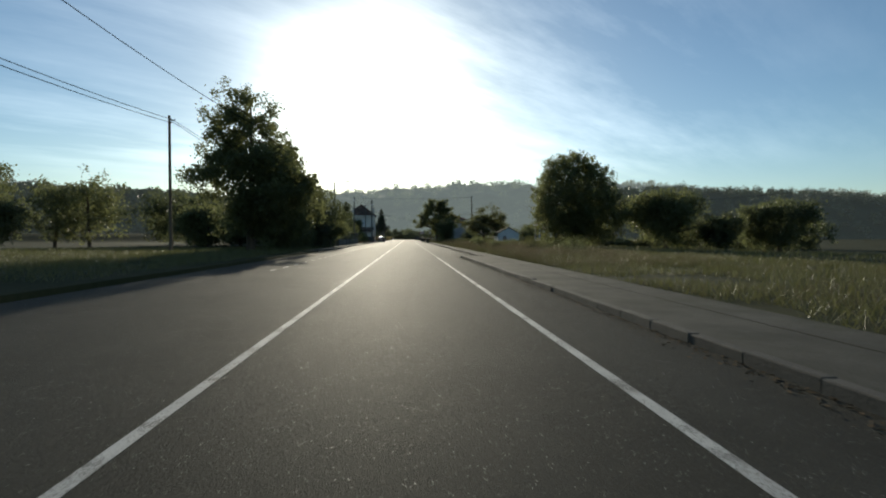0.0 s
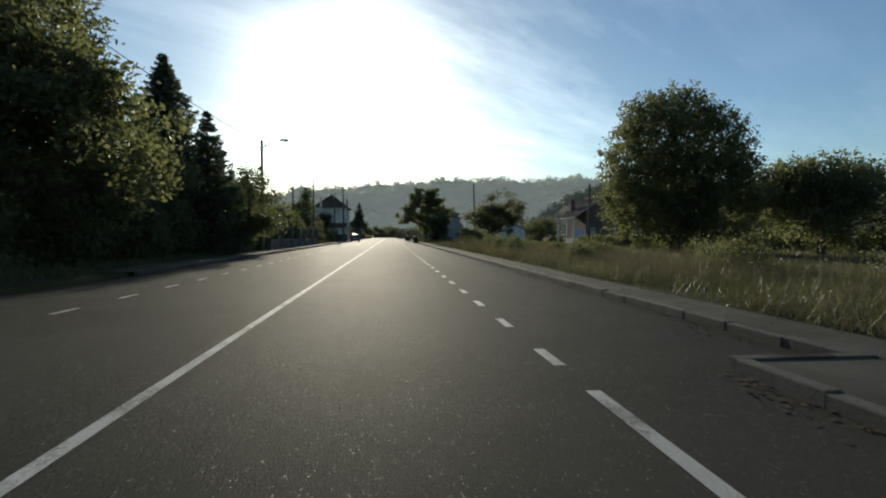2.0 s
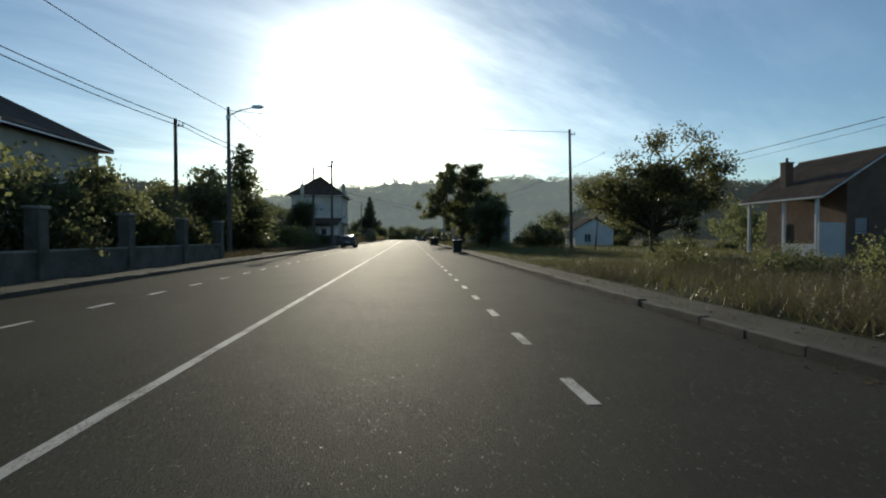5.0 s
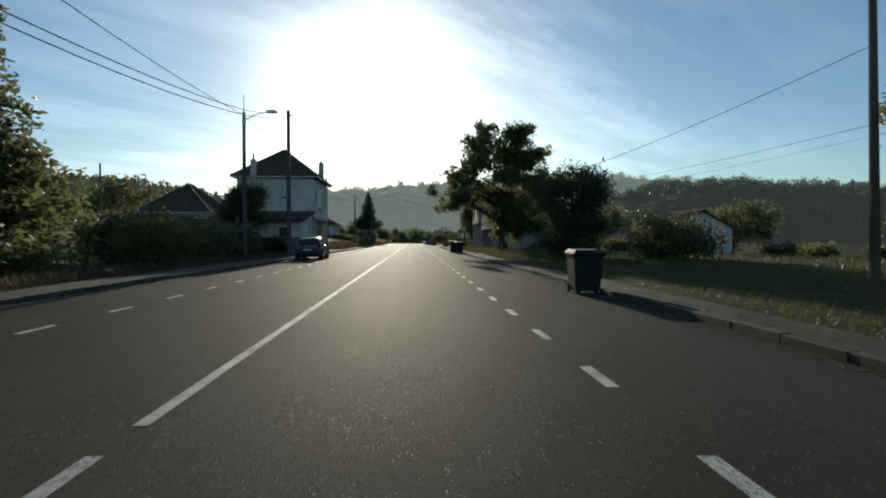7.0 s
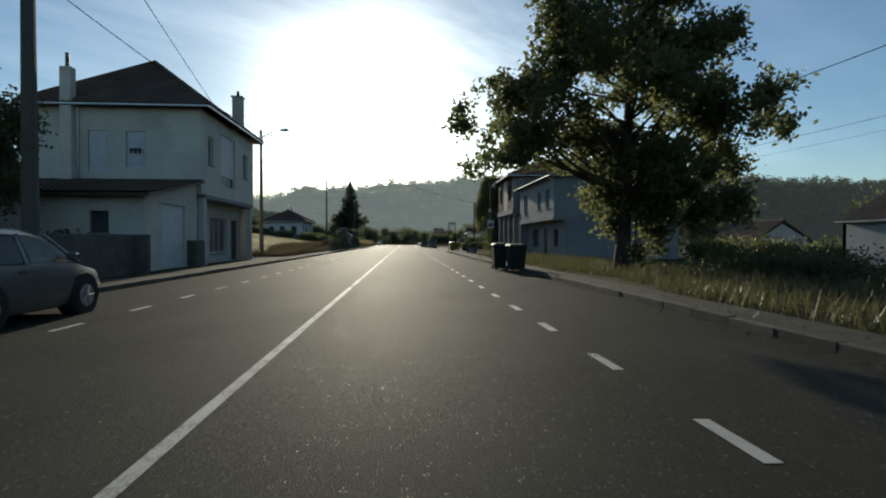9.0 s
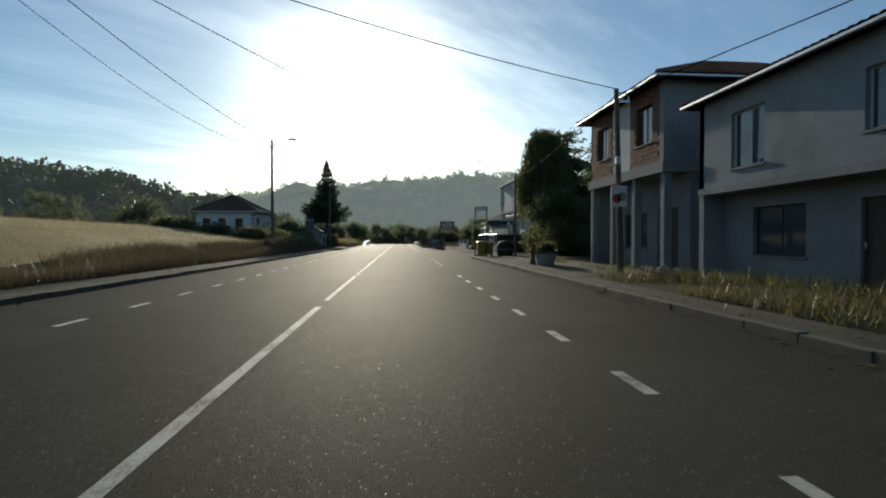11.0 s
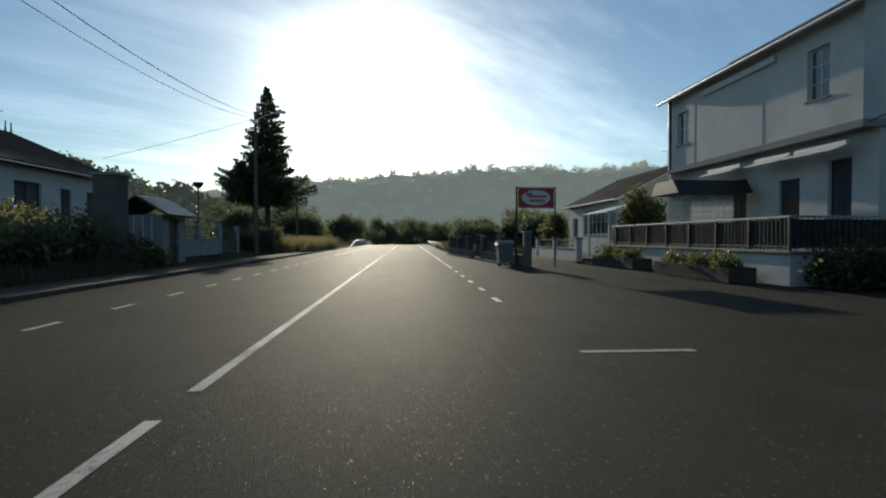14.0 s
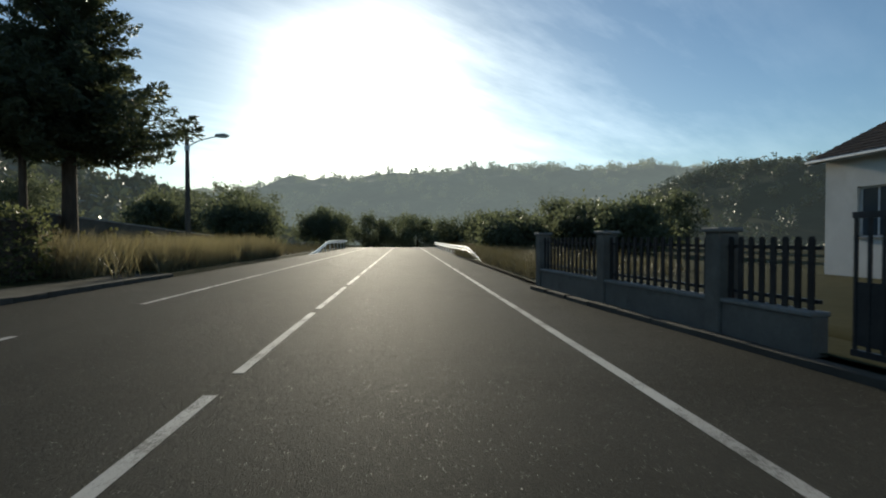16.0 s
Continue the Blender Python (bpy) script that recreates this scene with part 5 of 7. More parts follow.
part("floor_slab", boxed(X0 + 0.3, X1 + 0.1, Y0 + 0.3, Y1 - 0.3, 3.3, 3.49), GREYW, h)
ops = [(153.0, 154.2, 0.15, 2.5), (155.0, 157.6, 0.6, 2.5), (158.4, 159.6, 0.15, 2.5)]
wall("ground_floor_wall", h, CREAM, "y", X1 - 0.7, Y0, Y1 - 0.3, 0, 3.3, ops, face=-1)
door(h, "y", X1 - 0.7, *ops[0], -1, WOODD, glass=1)
window(h, "y", X1 - 0.7, *ops[1], -1, cols=3)
door(h, "y", X1 - 0.7, *ops[2], -1, WOODD)
wall("ground_floor_wall", h, CREAM, "x", Y0, X0, X1 - 0.95, 0, 3.3, face=1)
for yy in (Y0 + 0.4, Y1 - 0.6):
    part("pillar", boxed(X1 - 0.25, X1 + 0.05, yy - 0.15, yy + 0.15, 0, 3.3, 0.02), WHITE, h)
hip_roof(h, X0, X1, Y0, Y1, 7.55, 3.25, TILE_BROWN, 0.5, edge=WOODD)
chimney(h, -13.9, Y0 - 0.25, 3.9, 9.2, 0.5, AGED, False, 0.42)
part("flue", rod(B(), (-13.9, Y0 - 0.25, 9.2), (-13.9, Y0 - 0.25, 9.85), 0.09, 0.09, 9), DARKM, h)
chimney(h, -8.6, 159.2, 8.0, 9.9, 0.55, CREAM)
part("sill_bracket", boxed(-11.3, -10.8, Y0 - 0.09, Y0 - 0.002, 5.5, 5.58, 0.01), DARKM, h)
for bx in (-11.25, -11.05, -10.85):
    part("sill_bracket", boxed(bx - 0.03, bx + 0.03, Y0 - 0.07, Y0 - 0.002, 5.36, 5.499), DARKM, h)
downpipe(h, -13.6, Y0 - 0.06, 3.7, 7.5)
# annex with lean-to roof and garage door
ax = part("annex", boxed(-16.0, -8.4, 147.25, 147.5, 0, 1.15), STONE, h, "single-storey annex with a lean-to tiled roof")
wall("annex_wall", ax, AGED, "x", 147.0, -16.2, -8.3, 0, 3.0, [(-10.3, -9.6, 1.6, 2.4), (-14.6, -13.6, 1.4, 2.4)], face=1)
window(ax, "x", 147.0, -10.3, -9.6, 1.6, 2.4, 1, frame_mat=WOODD)
window(ax, "x", 147.0, -14.6, -13.6, 1.4, 2.4, 1, frame_mat=WOODD)
wall("annex_wall", ax, AGED, "y", -8.3, 147.25, 152.0, 0, 3.0, [(148.4, 150.65, 0.05, 2.8)], face=-1)
door(ax, "y", -8.3, 148.4, 150.65, 0.05, 2.8, -1, FRAMEW, "white panelled garage door", 4)
wall("annex_wall", ax, AGED, "y", -16.2, 147.25, 152.0, 0, 3.0, face=1)
bm = B()
slab(bm, [(-16.6, 146.5, 3.05), (-7.9, 146.5, 3.05), (-7.9, 151.9, 4.1), (-16.6, 151.9, 4.1)], 0.12)
gb = B()
prism(gb, [(147.02, 3.004), (151.98, 3.004), (151.98, 3.97)], "x", -8.55, -8.3)
part("annex_gable", gb, AGED, ax)
lr = part("lean_to_roof", bm, WOODD, ax)
tiles("roof_slope", lr, TILE_BROWN, (-16.6, 146.5, 3.05), (-7.9, 146.5, 3.05), (-16.6, 151.9, 4.1), (-7.9, 151.9, 4.1))
part("garden_wall", boxed(-13.5, -7.55, 145.6, 145.85, 0, 1.5, 0.02), DKSTONE, h)
part("garden_wall", boxed(-8.28, -7.9, 150.8, 151.9, 0, 1.3, 0.02), DKSTONE, h)
part("garden_wall", boxed(-8.2, -7.95, 141.5, 145.59, 0, 1.45, 0.02), DKSTONE, h)

# white bungalow on the rise
zb = 1.5
h = thing("bungalow", 0, 0, zb, 0, "white bungalow with a large brown hipped roof on a rise", "house")
X0, X1, Y0, Y1 = -22.7, -16.0, 219.2, 227.6
ops = [(-22.0, -21.1, 0.9, 2.3), (-20.2, -19.3, 0.6, 2.3), (-18.2, -17.3, 0.9, 2.3)]
wall("wall", h, WHITE, "x", Y0, X0, X1, -1.5, 3.1, ops, face=1)
for o in ops:
    window(h, "x", Y0, *o, 1, frame_mat=WOODD, shutter=WOODD, closed=0.7)
ops = [(220.4, 222.2, 0.2, 2.4), (223.6, 224.5, 0.9, 2.3), (225.8, 226.7, 0.9, 2.3)]
wall("wall", h, WHITE, "y", X1, Y0 + 0.25, Y1, -1.5, 3.1, ops, face=-1)
for o in ops:
    window(h, "y", X1, *o, -1, frame_mat=WOODD)
for zz in np.arange(-0.6, 3.0, 0.45):
    part("quoin", boxed(X1 - 0.32, X1 + 0.02, Y0 - 0.02, Y0 + 0.3, float(zz), float(zz) + 0.3, 0.02), STONE, h)
wall("wall", h, WHITE, "x", Y1, X0, X1 - 0.25, -1.5, 3.1, face=-1)
wall("wall", h, WHITE, "y", X0, Y0 + 0.25, Y1 - 0.25, -1.5, 3.1, face=1)
hip_roof(h, X0, X1, Y0, Y1, 3.15, 2.1, TILE_BROWN, 0.55, 3.0, "y")
for py in (221.9, 224.6, 225.0):
    part("finial", rod(B(), (-19.35, py, 5.2), (-19.35, py, 5.95), 0.06, 0.02, 6), DARKM, h)
ant = part("antenna", rod(B(), (-19.35, 223.8, 5.2), (-19.35, 223.8, 6.4), 0.025, 0.02, 6), METAL, h)
for k in range(5):
    part("antenna_rod", rod(B(), (-19.75 + 0.18 * k, 223.6, 6.25), (-19.75 + 0.18 * k, 224.0, 6.25), 0.012, 0.012, 5), METAL, ant)
part("antenna_boom", rod(B(), (-19.85, 223.8, 6.25), (-18.85, 223.8, 6.25), 0.015, 0.015, 5), METAL, ant)

# brown gabled house in the field on the right
h = thing("house", 0, 0, -0.8, 0, "brown brick house with a low gable and a white porch", "house")
X0, X1, Y0, Y1, AX = 30.4, 39.6, 103, 110.6, 33.3
ops = [(31.0, 31.9, 2.3, 3.3), (34.4, 35.3, 2.3, 3.3), (37.9, 38.8, 2.3, 3.3)]
wall("wall", h, BROWNW, "x", Y0, X0, X1, 0, 4.3, ops, face=1)
for o in ops:
    window(h, "x", Y0, *o, 1, shutter=SHUT, closed=0.9)
gable_wall(h, BROWNW, Y0, X0, X1, 5.85, 4.39, AX, 7.75, z0=4.3)
gable_wall(h, BROWNW, Y1, X0, X1, 5.85, 4.39, AX, 7.75, face=-1, z0=4.3)
wall("wall", h, BROWNW, "x", Y1, X0, X1, 0, 4.3, face=-1)
wall("wall", h, BROWNW, "y", X0, Y0 + 0.25, Y1 - 0.25, 0, 5.75, [(104.6, 105.7, 1.7, 3.0), (107.6, 108.7, 0.6, 3.0)], face=1)
window(h, "y", X0, 104.6, 105.7, 1.7, 3.0, 1)
door(h, "y", X0, 107.6, 108.7, 0.6, 3.0, 1, WOODD)
wall("wall", h, BROWNW, "y", X1, Y0 + 0.25, Y1 - 0.25, 0, 4.3, face=-1)
gable_roof(h, 28.75, X1, Y0, Y1, 4.88, 4.39, AX, 7.85, TILE_BROWN, 0.35, FRAMEW)
for yy in (103.4, 106.4, 110.2):
    part("porch_post", boxed(28.6, 28.8, yy - 0.1, yy + 0.1, 0, 4.75, 0.02), FRAMEW, h)
part("porch_wall", boxed(28.6, 30.38, 103.05, 103.25, 0, 3.0), WHITE, h)
part("porch_parapet", boxed(28.6, 28.8, 103.5, 106.3, 0, 1.6), WHITE, h)
chimney(h, 30.2, 108.2, 5.6, 7.5, 0.6, BROWNW)

# little white house far to the right
h = thing("house", 0, 0, -0.9, 0, "small white house beyond the garden trees", "house")
wall("wall", h, WHITE, "x", 149.5, 27.5, 33.5, 0, 3.4, [(29, 30, 1.4, 2.6)], face=1)
window(h, "x", 149.5, 29, 30, 1.4, 2.6, 1)
wall("wall", h, WHITE, "y", 27.5, 149.75, 156, 0, 3.4, [(152, 153, 1.4, 2.6)], face=1)
window(h, "y", 27.5, 152, 153, 1.4, 2.6, 1)
wall("wall", h, WHITE, "x", 156, 27.5, 33.5, 0, 3.4, face=-1)
wall("wall", h, WHITE, "y", 33.5, 149.75, 155.75, 0, 3.4, face=-1)
gable_wall(h, WHITE, 149.5, 27.5, 33.5, 3.4, 3.4, 30.5, 5.0, z0=3.4)
gable_wall(h, WHITE, 156, 27.5, 33.5, 3.4, 3.4, 30.5, 5.0, face=-1, z0=3.4)
gable_roof(h, 27.5, 33.5, 149.5, 156, 3.45, 3.45, 30.5, 5.1, TILE_BROWN, 0.25)

h = thing("house", 0, 0, -1.6, 0, "low white gabled outbuilding in the hollow field", "house")
wall("wall", h, WHITE, "x", 167.0, 29.0, 35.0, 0, 2.5, [(31.4, 32.6, 0.6, 2.2)], face=1)
door(h, "x", 167.0, 31.4, 32.6, 0.6, 2.2, 1, WOODD)
wall("wall", h, WHITE, "y", 29.0, 167.25, 174.0, 0, 2.5, [(169.5, 170.6, 1.0, 2.0)], face=1)
window(h, "y", 29.0, 169.5, 170.6, 1.0, 2.0, 1)
wall("wall", h, WHITE, "x", 174.0, 29.0, 35.0, 0, 2.5, face=-1)
wall("wall", h, WHITE, "y", 35.0, 167.25, 173.75, 0, 2.5, face=-1)
gable_wall(h, WHITE, 167.0, 29.0, 35.0, 2.5, 2.5, 32.0, 4.4, z0=2.5)
gable_wall(h, WHITE, 174.0, 29.0, 35.0, 2.5, 2.5, 32.0, 4.4, face=-1, z0=2.5)
gable_roof(h, 29.0, 35.0, 167.0, 174.0, 2.55, 2.55, 32.0, 4.5, TILE_BROWN, 0.2)

# blue-grey building with an overhanging upper floor
h = thing("building", 0, 0, 0, 0, "blue-grey rendered two-storey building with an overhanging floor", "house")
X0, X1, Y0, Y1 = 11.1, 19.5, 160.0, 170.2
ops = [(161.0, 162.0, 3.5, 4.8), (163.2, 164.2, 3.5, 4.8), (167.2, 168.6, 3.3, 4.9)]
wall("wall", h, BLUEW, "y", X0, Y0, Y1, 2.85, 5.5, ops, face=1)
for o in ops:
    window(h, "y", X0, *o, 1)
wall("wall", h, BLUEW, "x", Y0, X0 + 0.25, X1, 2.85, 5.5, face=1)
part("floor_edge", boxed(X0 - 0.05, X1, Y0 - 0.05, Y1, 2.65, 2.85), GREYW, h)
ops = [(161.4, 162.4, 0.9, 2.1), (164.0, 165.0, 0.1, 2.2), (166.6, 168.6, 0.8, 2.2)]
wall("ground_floor_wall", h, GREYW, "y", X0 + 0.7, Y0, Y1, 0, 2.65, ops, face=1)
window(h, "y", X0 + 0.7, *ops[0], 1, frame_mat=WOODD)
door(h, "y", X0 + 0.7, *ops[1], 1, WOODD)
window(h, "y", X0 + 0.7, *ops[2], 1, frame_mat=WOODD)
wall("ground_floor_wall", h, BLUEW, "x", Y0, X0 + 0.95, X1, 0, 2.65, face=1)
wall("wall", h, BLUEW, "x", Y1, X0, X1, 0, 5.5, face=-1)
wall("wall", h, BLUEW, "y", X1, Y0 + 0.25, Y1 - 0.25, 0, 5.5, face=-1)
hip_roof(h, X0, X1, Y0, Y1, 5.55, 1.7, TILE_RED, 0.4)

# unfinished brick building with white central panel
h = thing("building", 0, 0, 0, 0, "half-finished two-storey house with bare brick upper floor", "house")
X0, X1, Y0, Y1 = 11.0, 20.5, 172.3, 179.5
zf = 4.1
ops = [(173.2, 174.5, 4.95, 6.4), (177.4, 178.6, 4.95, 6.4)]
for a, b, mt in ((Y0, 175.1, BROWNW), (175.1, 176.9, WHITE), (176.9, Y1, BROWNW)):
    wall("upper_wall", h, mt, "y", X0, a, b, zf, 7.0, [o for o in ops if a < o[0] < b], face=1)
for o in ops:
    window(h, "y", X0, *o, 1, frame_mat=WOODD, cols=2)
wall("upper_wall", h, GREYW, "x", Y0, X0 + 0.25, X1, zf, 7.0, [(14, 15.4, 4.85, 6.3)], face=1)
window(h, "x", Y0, 14, 15.4, 4.85, 6.3, 1, frame_mat=WOODD)
part("corner_pier", boxed(X0 - 0.03, X0 + 0.28, Y0 - 0.03, Y0 + 0.28, zf, 7.0), GREYW, h)
part("floor_edge", boxed(X0 - 0.1, X1, Y0 - 0.1, Y1 + 0.1, zf - 0.4, zf), GREYW, h)
ops = [(173.1, 174.7, 0.1, 2.5), (175.6, 177.8, 0.9, 2.4), (178.2, 179.1, 0.1, 2.3)]
wall("ground_floor_wall", h, GREYW, "y", X0 + 1.0, Y0, Y1, 0, zf - 0.4, ops, face=1)
door(h, "y", X0 + 1.0, *ops[0], 1, WOODD, "", 2)
window(h, "y", X0 + 1.0, *ops[1], 1, frame_mat=WOODD, cols=3)
door(h, "y", X0 + 1.0, *ops[2], 1, WOODD)
wall("ground_floor_wall", h, GREYW, "x", Y0, X0 + 1.25, X1, 0, zf - 0.4, [(14.0, 16.2, 0.1, 2.4)], face=1)
door(h, "x", Y0, 14.0, 16.2, 0.1, 2.4, 1, SHUT, "", 4)
for yy in (Y0 + 0.2, 174.9, 177.1, Y1 - 0.2):
    part("pillar", boxed(X0 + 0.05, X0 + 0.35, yy - 0.15, yy + 0.15, 0, zf - 0.4, 0.02), GREYW, h)
wall("wall", h, GREYW, "x", Y1, X0, X1, 0, 7.0, face=-1)
wall("wall", h, GREYW, "y", X1, Y0 + 0.25, Y1 - 0.25, 0, 7.0, face=-1)
hip_roof(h, X0, X1, Y0, Y1, 7.05, 1.8, TILE_RED, 0.55, along="x")
BRICK_ME = bpy.data.meshes.new("brick")
bmb = boxed(-0.012, 0.012, -0.155, 0.155, -0.09, 0.09, 0.006)
bmb.to_mesh(BRICK_ME)
bmb.free()
BRICK_ME.materials.append(BRICK)

# white roadside house with raised terrace
h = thing("house", 0, 0, 0, 0, "white rendered roadside house with a gable end and raised terrace", "house")
X0, X1, Y0, Y1, AX = 14.5, 21.2, 209.4, 220.4, 17.8
zf = 4.6
ops = [(210.6, 211.5, 5.6, 7.2), (218.6, 219.6, 5.6, 7.1)]
wall("upper_wall", h, WHITE, "y", X0, Y0, Y1, zf, 8.0, ops, face=1)
window(h, "y", X0, *ops[0], 1, rows=3, sill=True)
window(h, "y", X0, *ops[1], 1, rows=2)
part("blind", boxed(X0 - 0.12, X0 - 0.02, 212.9, 217.4, 7.35, 7.6, 0.02), FRAMEW, h, "rolled white awning blind")
for k in (0, 3):
    part("pilaster", boxed(X0 - 0.012, X0, 213.6 + k * 1.5, 213.7 + k * 1.5, zf, 7.3), WHITE, h)
ops = [(18.0, 19.1, 5.4, 6.75), (19.9, 20.8, 5.2, 6.7)]
wall("upper_wall", h, WHITE, "x", Y0, X0 + 0.255, X1, zf, 7.4, ops, face=1)
for o in ops:
    window(h, "x", Y0, *o, 1, shutter=SHUT, closed=1.0)
gable_wall(h, WHITE, Y0, X0 + 0.255, X1, 8.0, 7.4, AX, 9.75, z0=7.4)
gable_wall(h, WHITE, Y1, X0, X1, 8.0, 7.4, AX, 9.75, face=-1, z0=7.4)
part("floor_edge", boxed(X0 - 0.08, X1, Y0 - 0.08, Y1, zf - 0.22, zf), GREYW, h)
ops = [(210.3, 211.2, 1.9, 3.7), (212.4, 213.4, 1.0, 3.3), (215.2, 216.3, 1.9, 3.6), (217.6, 218.6, 1.0, 3.3)]
wall("ground_floor_wall", h, WHITE, "y", X0 + 0.5, Y0, Y1, 0, zf - 0.22, ops, face=1)
for k, o in enumerate(ops):
    if k % 2:
        door(h, "y", X0 + 0.5, *o, 1, WOODD, glass=1)
    else:
        window(h, "y", X0 + 0.5, *o, 1, frame_mat=WOODD, rows=2)
ops = [(18.5, 19.6, 2.4, 3.75), (18.0, 20.0, 0.1, 1.8), (15.7, 16.7, 0.1, 1.5)]
wall("ground_floor_wall", h, WHITE, "x", Y0, X0 + 0.75, X1, 0, zf - 0.22, ops, face=1)
window(h, "x", Y0, *ops[0], 1, frame_mat=WOODD, shutter=SHUT, closed=0.4)
door(h, "x", Y0, *ops[1], 1, WOODD, "", 3)
door(h, "x", Y0, *ops[2], 1, WOODD, "", 2)
wall("wall", h, WHITE, "x", Y1, X0, X1, 0, 7.4, face=-1)
wall("wall", h, WHITE, "y", X1, Y0 + 0.25, Y1 - 0.25, 0, 7.4, face=-1)
gable_roof(h, X0, X1, Y0, Y1, 8.05, 7.45, AX, 9.85, TILE_DARK, 0.4, FRAMEW)
part("chimney_pipe", rod(B(), (17.2, 210.6, 8.9), (17.2, 210.6, 10.6), 0.16, 0.16, 10), METAL, h)
downpipe(h, X0 - 0.06, Y1 - 0.1, 4.6, 8.0)
for y0, y1 in ((209.9, 212.0), (212.2, 214.0), (214.8, 217.0)):
    aw = part("awning", boxed(X0 - 0.05, X0 + 0.1, y0, y1, 3.98, 4.12, 0.02), FRAMEW, h, "rolled-up white awning")
    bm = B()
    slab(bm, [(X0 - 0.42, y0, 3.86), (X0 - 0.42, y1, 3.86), (X0, y1, 4.0), (X0, y0, 4.0)], 0.03)
    part("awning_cloth", bm, SIGNW, aw)
# terrace
tr = part("terrace", boxed(11.5, X0 + 0.5, 208.2, 220.2, 0.0, 0.85, 0.02), WHITE, h, "raised terrace with white base and dark railing")
part("coping", boxed(11.4, X0 + 0.5, 208.1, 220.3, 0.85, 0.93, 0.02), STONE, tr)
for a, b, fx in ((208.3, 220.1, 11.55),):
    part("handrail", boxed(fx - 0.03, fx + 0.03, a, b, 1.78, 1.84, 0.01), METAL, tr)
    part("low_rail", boxed(fx - 0.02, fx + 0.02, a, b, 1.02, 1.06), DARKM, tr)
    k = int((b - a) / 0.16)
    for i in range(k + 1):
        y = a + (b - a) * i / k
        th = 0.035 if i % 10 == 0 else 0.012
        part("baluster", boxed(fx - th, fx + th, y - th, y + th, 0.93, 1.78), DARKM, tr)
part("handrail", boxed(11.55, X0 + 0.45, 208.25, 208.31, 1.78, 1.84, 0.01), METAL, tr)
for i in range(22):
    x = 11.7 + i * 0.165
    part("baluster", boxed(x - 0.012, x + 0.012, 208.27, 208.29, 0.93, 1.78), DARKM, tr)
part("infill", boxed(11.575, 11.59, 208.35, 220.05, 1.0, 1.74), DARKM, tr, "dark sheet infill of the railing")
part("infill", boxed(11.62, X0 + 0.4, 208.3, 208.315, 1.0, 1.74), DARKM, tr, "dark sheet infill of the railing")
# glass-block porch with dark canopy
pc = part("porch", boxed(12.2, 14.2, 214.6, 214.75, 0.93, 1.2), WHITE, h, "porch of bright glass blocks under a dark canopy")
for i in range(9):
    for j in range(8):
        part("glass_block", boxed(12.25 + i * 0.21, 12.44 + i * 0.21, 214.62, 214.72, 1.22 + j * 0.21, 1.41 + j * 0.21, 0.015), GLASSB, pc)
for j in range(8):
    for i in range(6):
        part("glass_block", boxed(12.2, 12.3, 214.8 + i * 0.21, 214.99 + i * 0.21, 1.22 + j * 0.21, 1.41 + j * 0.21, 0.015), GLASSB, pc)
bm = B()
prism(bm, [(214.2, 2.95), (214.6, 3.45), (216.0, 3.45), (216.4, 2.95)], "x", 11.7, 14.6)
part("canopy", bm, DARKM, pc)
# planters in front of the terrace
for i, (y0, y1) in enumerate(((209.2, 213.6), (215.4, 219.8))):
    pl = thing("planter", 0, 0, 0.02, 0, "long concrete planter with low green plants", "planter", "planters before the terrace")
    bm = B()
    box(bm, 10.5, 11.3, y0, y0 + 0.08, 0, 0.42)
    box(bm, 10.5, 11.3, y1 - 0.08, y1, 0, 0.42)
    box(bm, 10.5, 10.58, y0 + 0.08, y1 - 0.08, 0, 0.42)
    box(bm, 11.22, 11.3, y0 + 0.08, y1 - 0.08, 0, 0.42)
    part("trough", bm, PAVE, pl)
    part("soil", boxed(10.58, 11.22, y0 + 0.08, y1 - 0.08, 0.1, 0.34), BARK, pl)
    rng = np.random.default_rng(300 + i)
    _, p = clump_points(rng, [(10.9, y0 + 0.8, 0.5, 0.4, 0.6, 0.32), (10.9, (y0 + y1) / 2, 0.45, 0.4, 0.7, 0.25), (10.9, y1 - 0.8, 0.52, 0.4, 0.6, 0.35)], 60, 26, 0.1, 0.3)
    quads("plant_growth", leaves(rng, p[p[:, 2] > 0.3], 0.06), LEAF_Y, pl)

# low house with glazed gallery beyond the terrace
h = thing("house", 0, 0, 0, 0, "low white house with a glazed gallery and tiled roof", "house")
X0, X1, Y0, Y1, AX = 15.1, 23.5, 228.0, 238.4, 19.3
ops = [(228.5, 229.2, 1.2, 2.9), (229.8, 234.7, 1.5, 3.3), (236.0, 237.2, 1.3, 2.8)]
wall("wall", h, WHITE, "y", X0, Y0, Y1, 0, 3.85, ops, face=1)
window(h, "y", X0, *ops[0], 1, shutter=SHUT, closed=0.9)
window(h, "y", X0, *ops[1], 1, cols=6, rows=2)
window(h, "y", X0, *ops[2], 1)
wall("wall", h, WHITE, "x", Y1, X0 + 0.25, X1, 0, 3.85, face=-1)
ops = [(16.6, 17.6, 0.1, 2.3), (19.2, 20.4, 1.2, 2.5)]
wall("wall", h, CREAM, "x", Y0, X0 + 0.25, X1, 0, 3.85, ops, face=1)
door(h, "x", Y0, *ops[0], 1, WOODD, glass=1)
window(h, "x", Y0, *ops[1], 1)
wall("wall", h, WHITE, "y", X1, Y0 + 0.25, Y1 - 0.25, 0, 3.85, face=-1)
gable_wall(h, CREAM, Y0, X0, X1, 3.9, 3.9, AX, 5.9, z0=3.85)
gable_wall(h, WHITE, Y1, X0, X1, 3.9, 3.9, AX, 5.9, face=-1, z0=3.85)
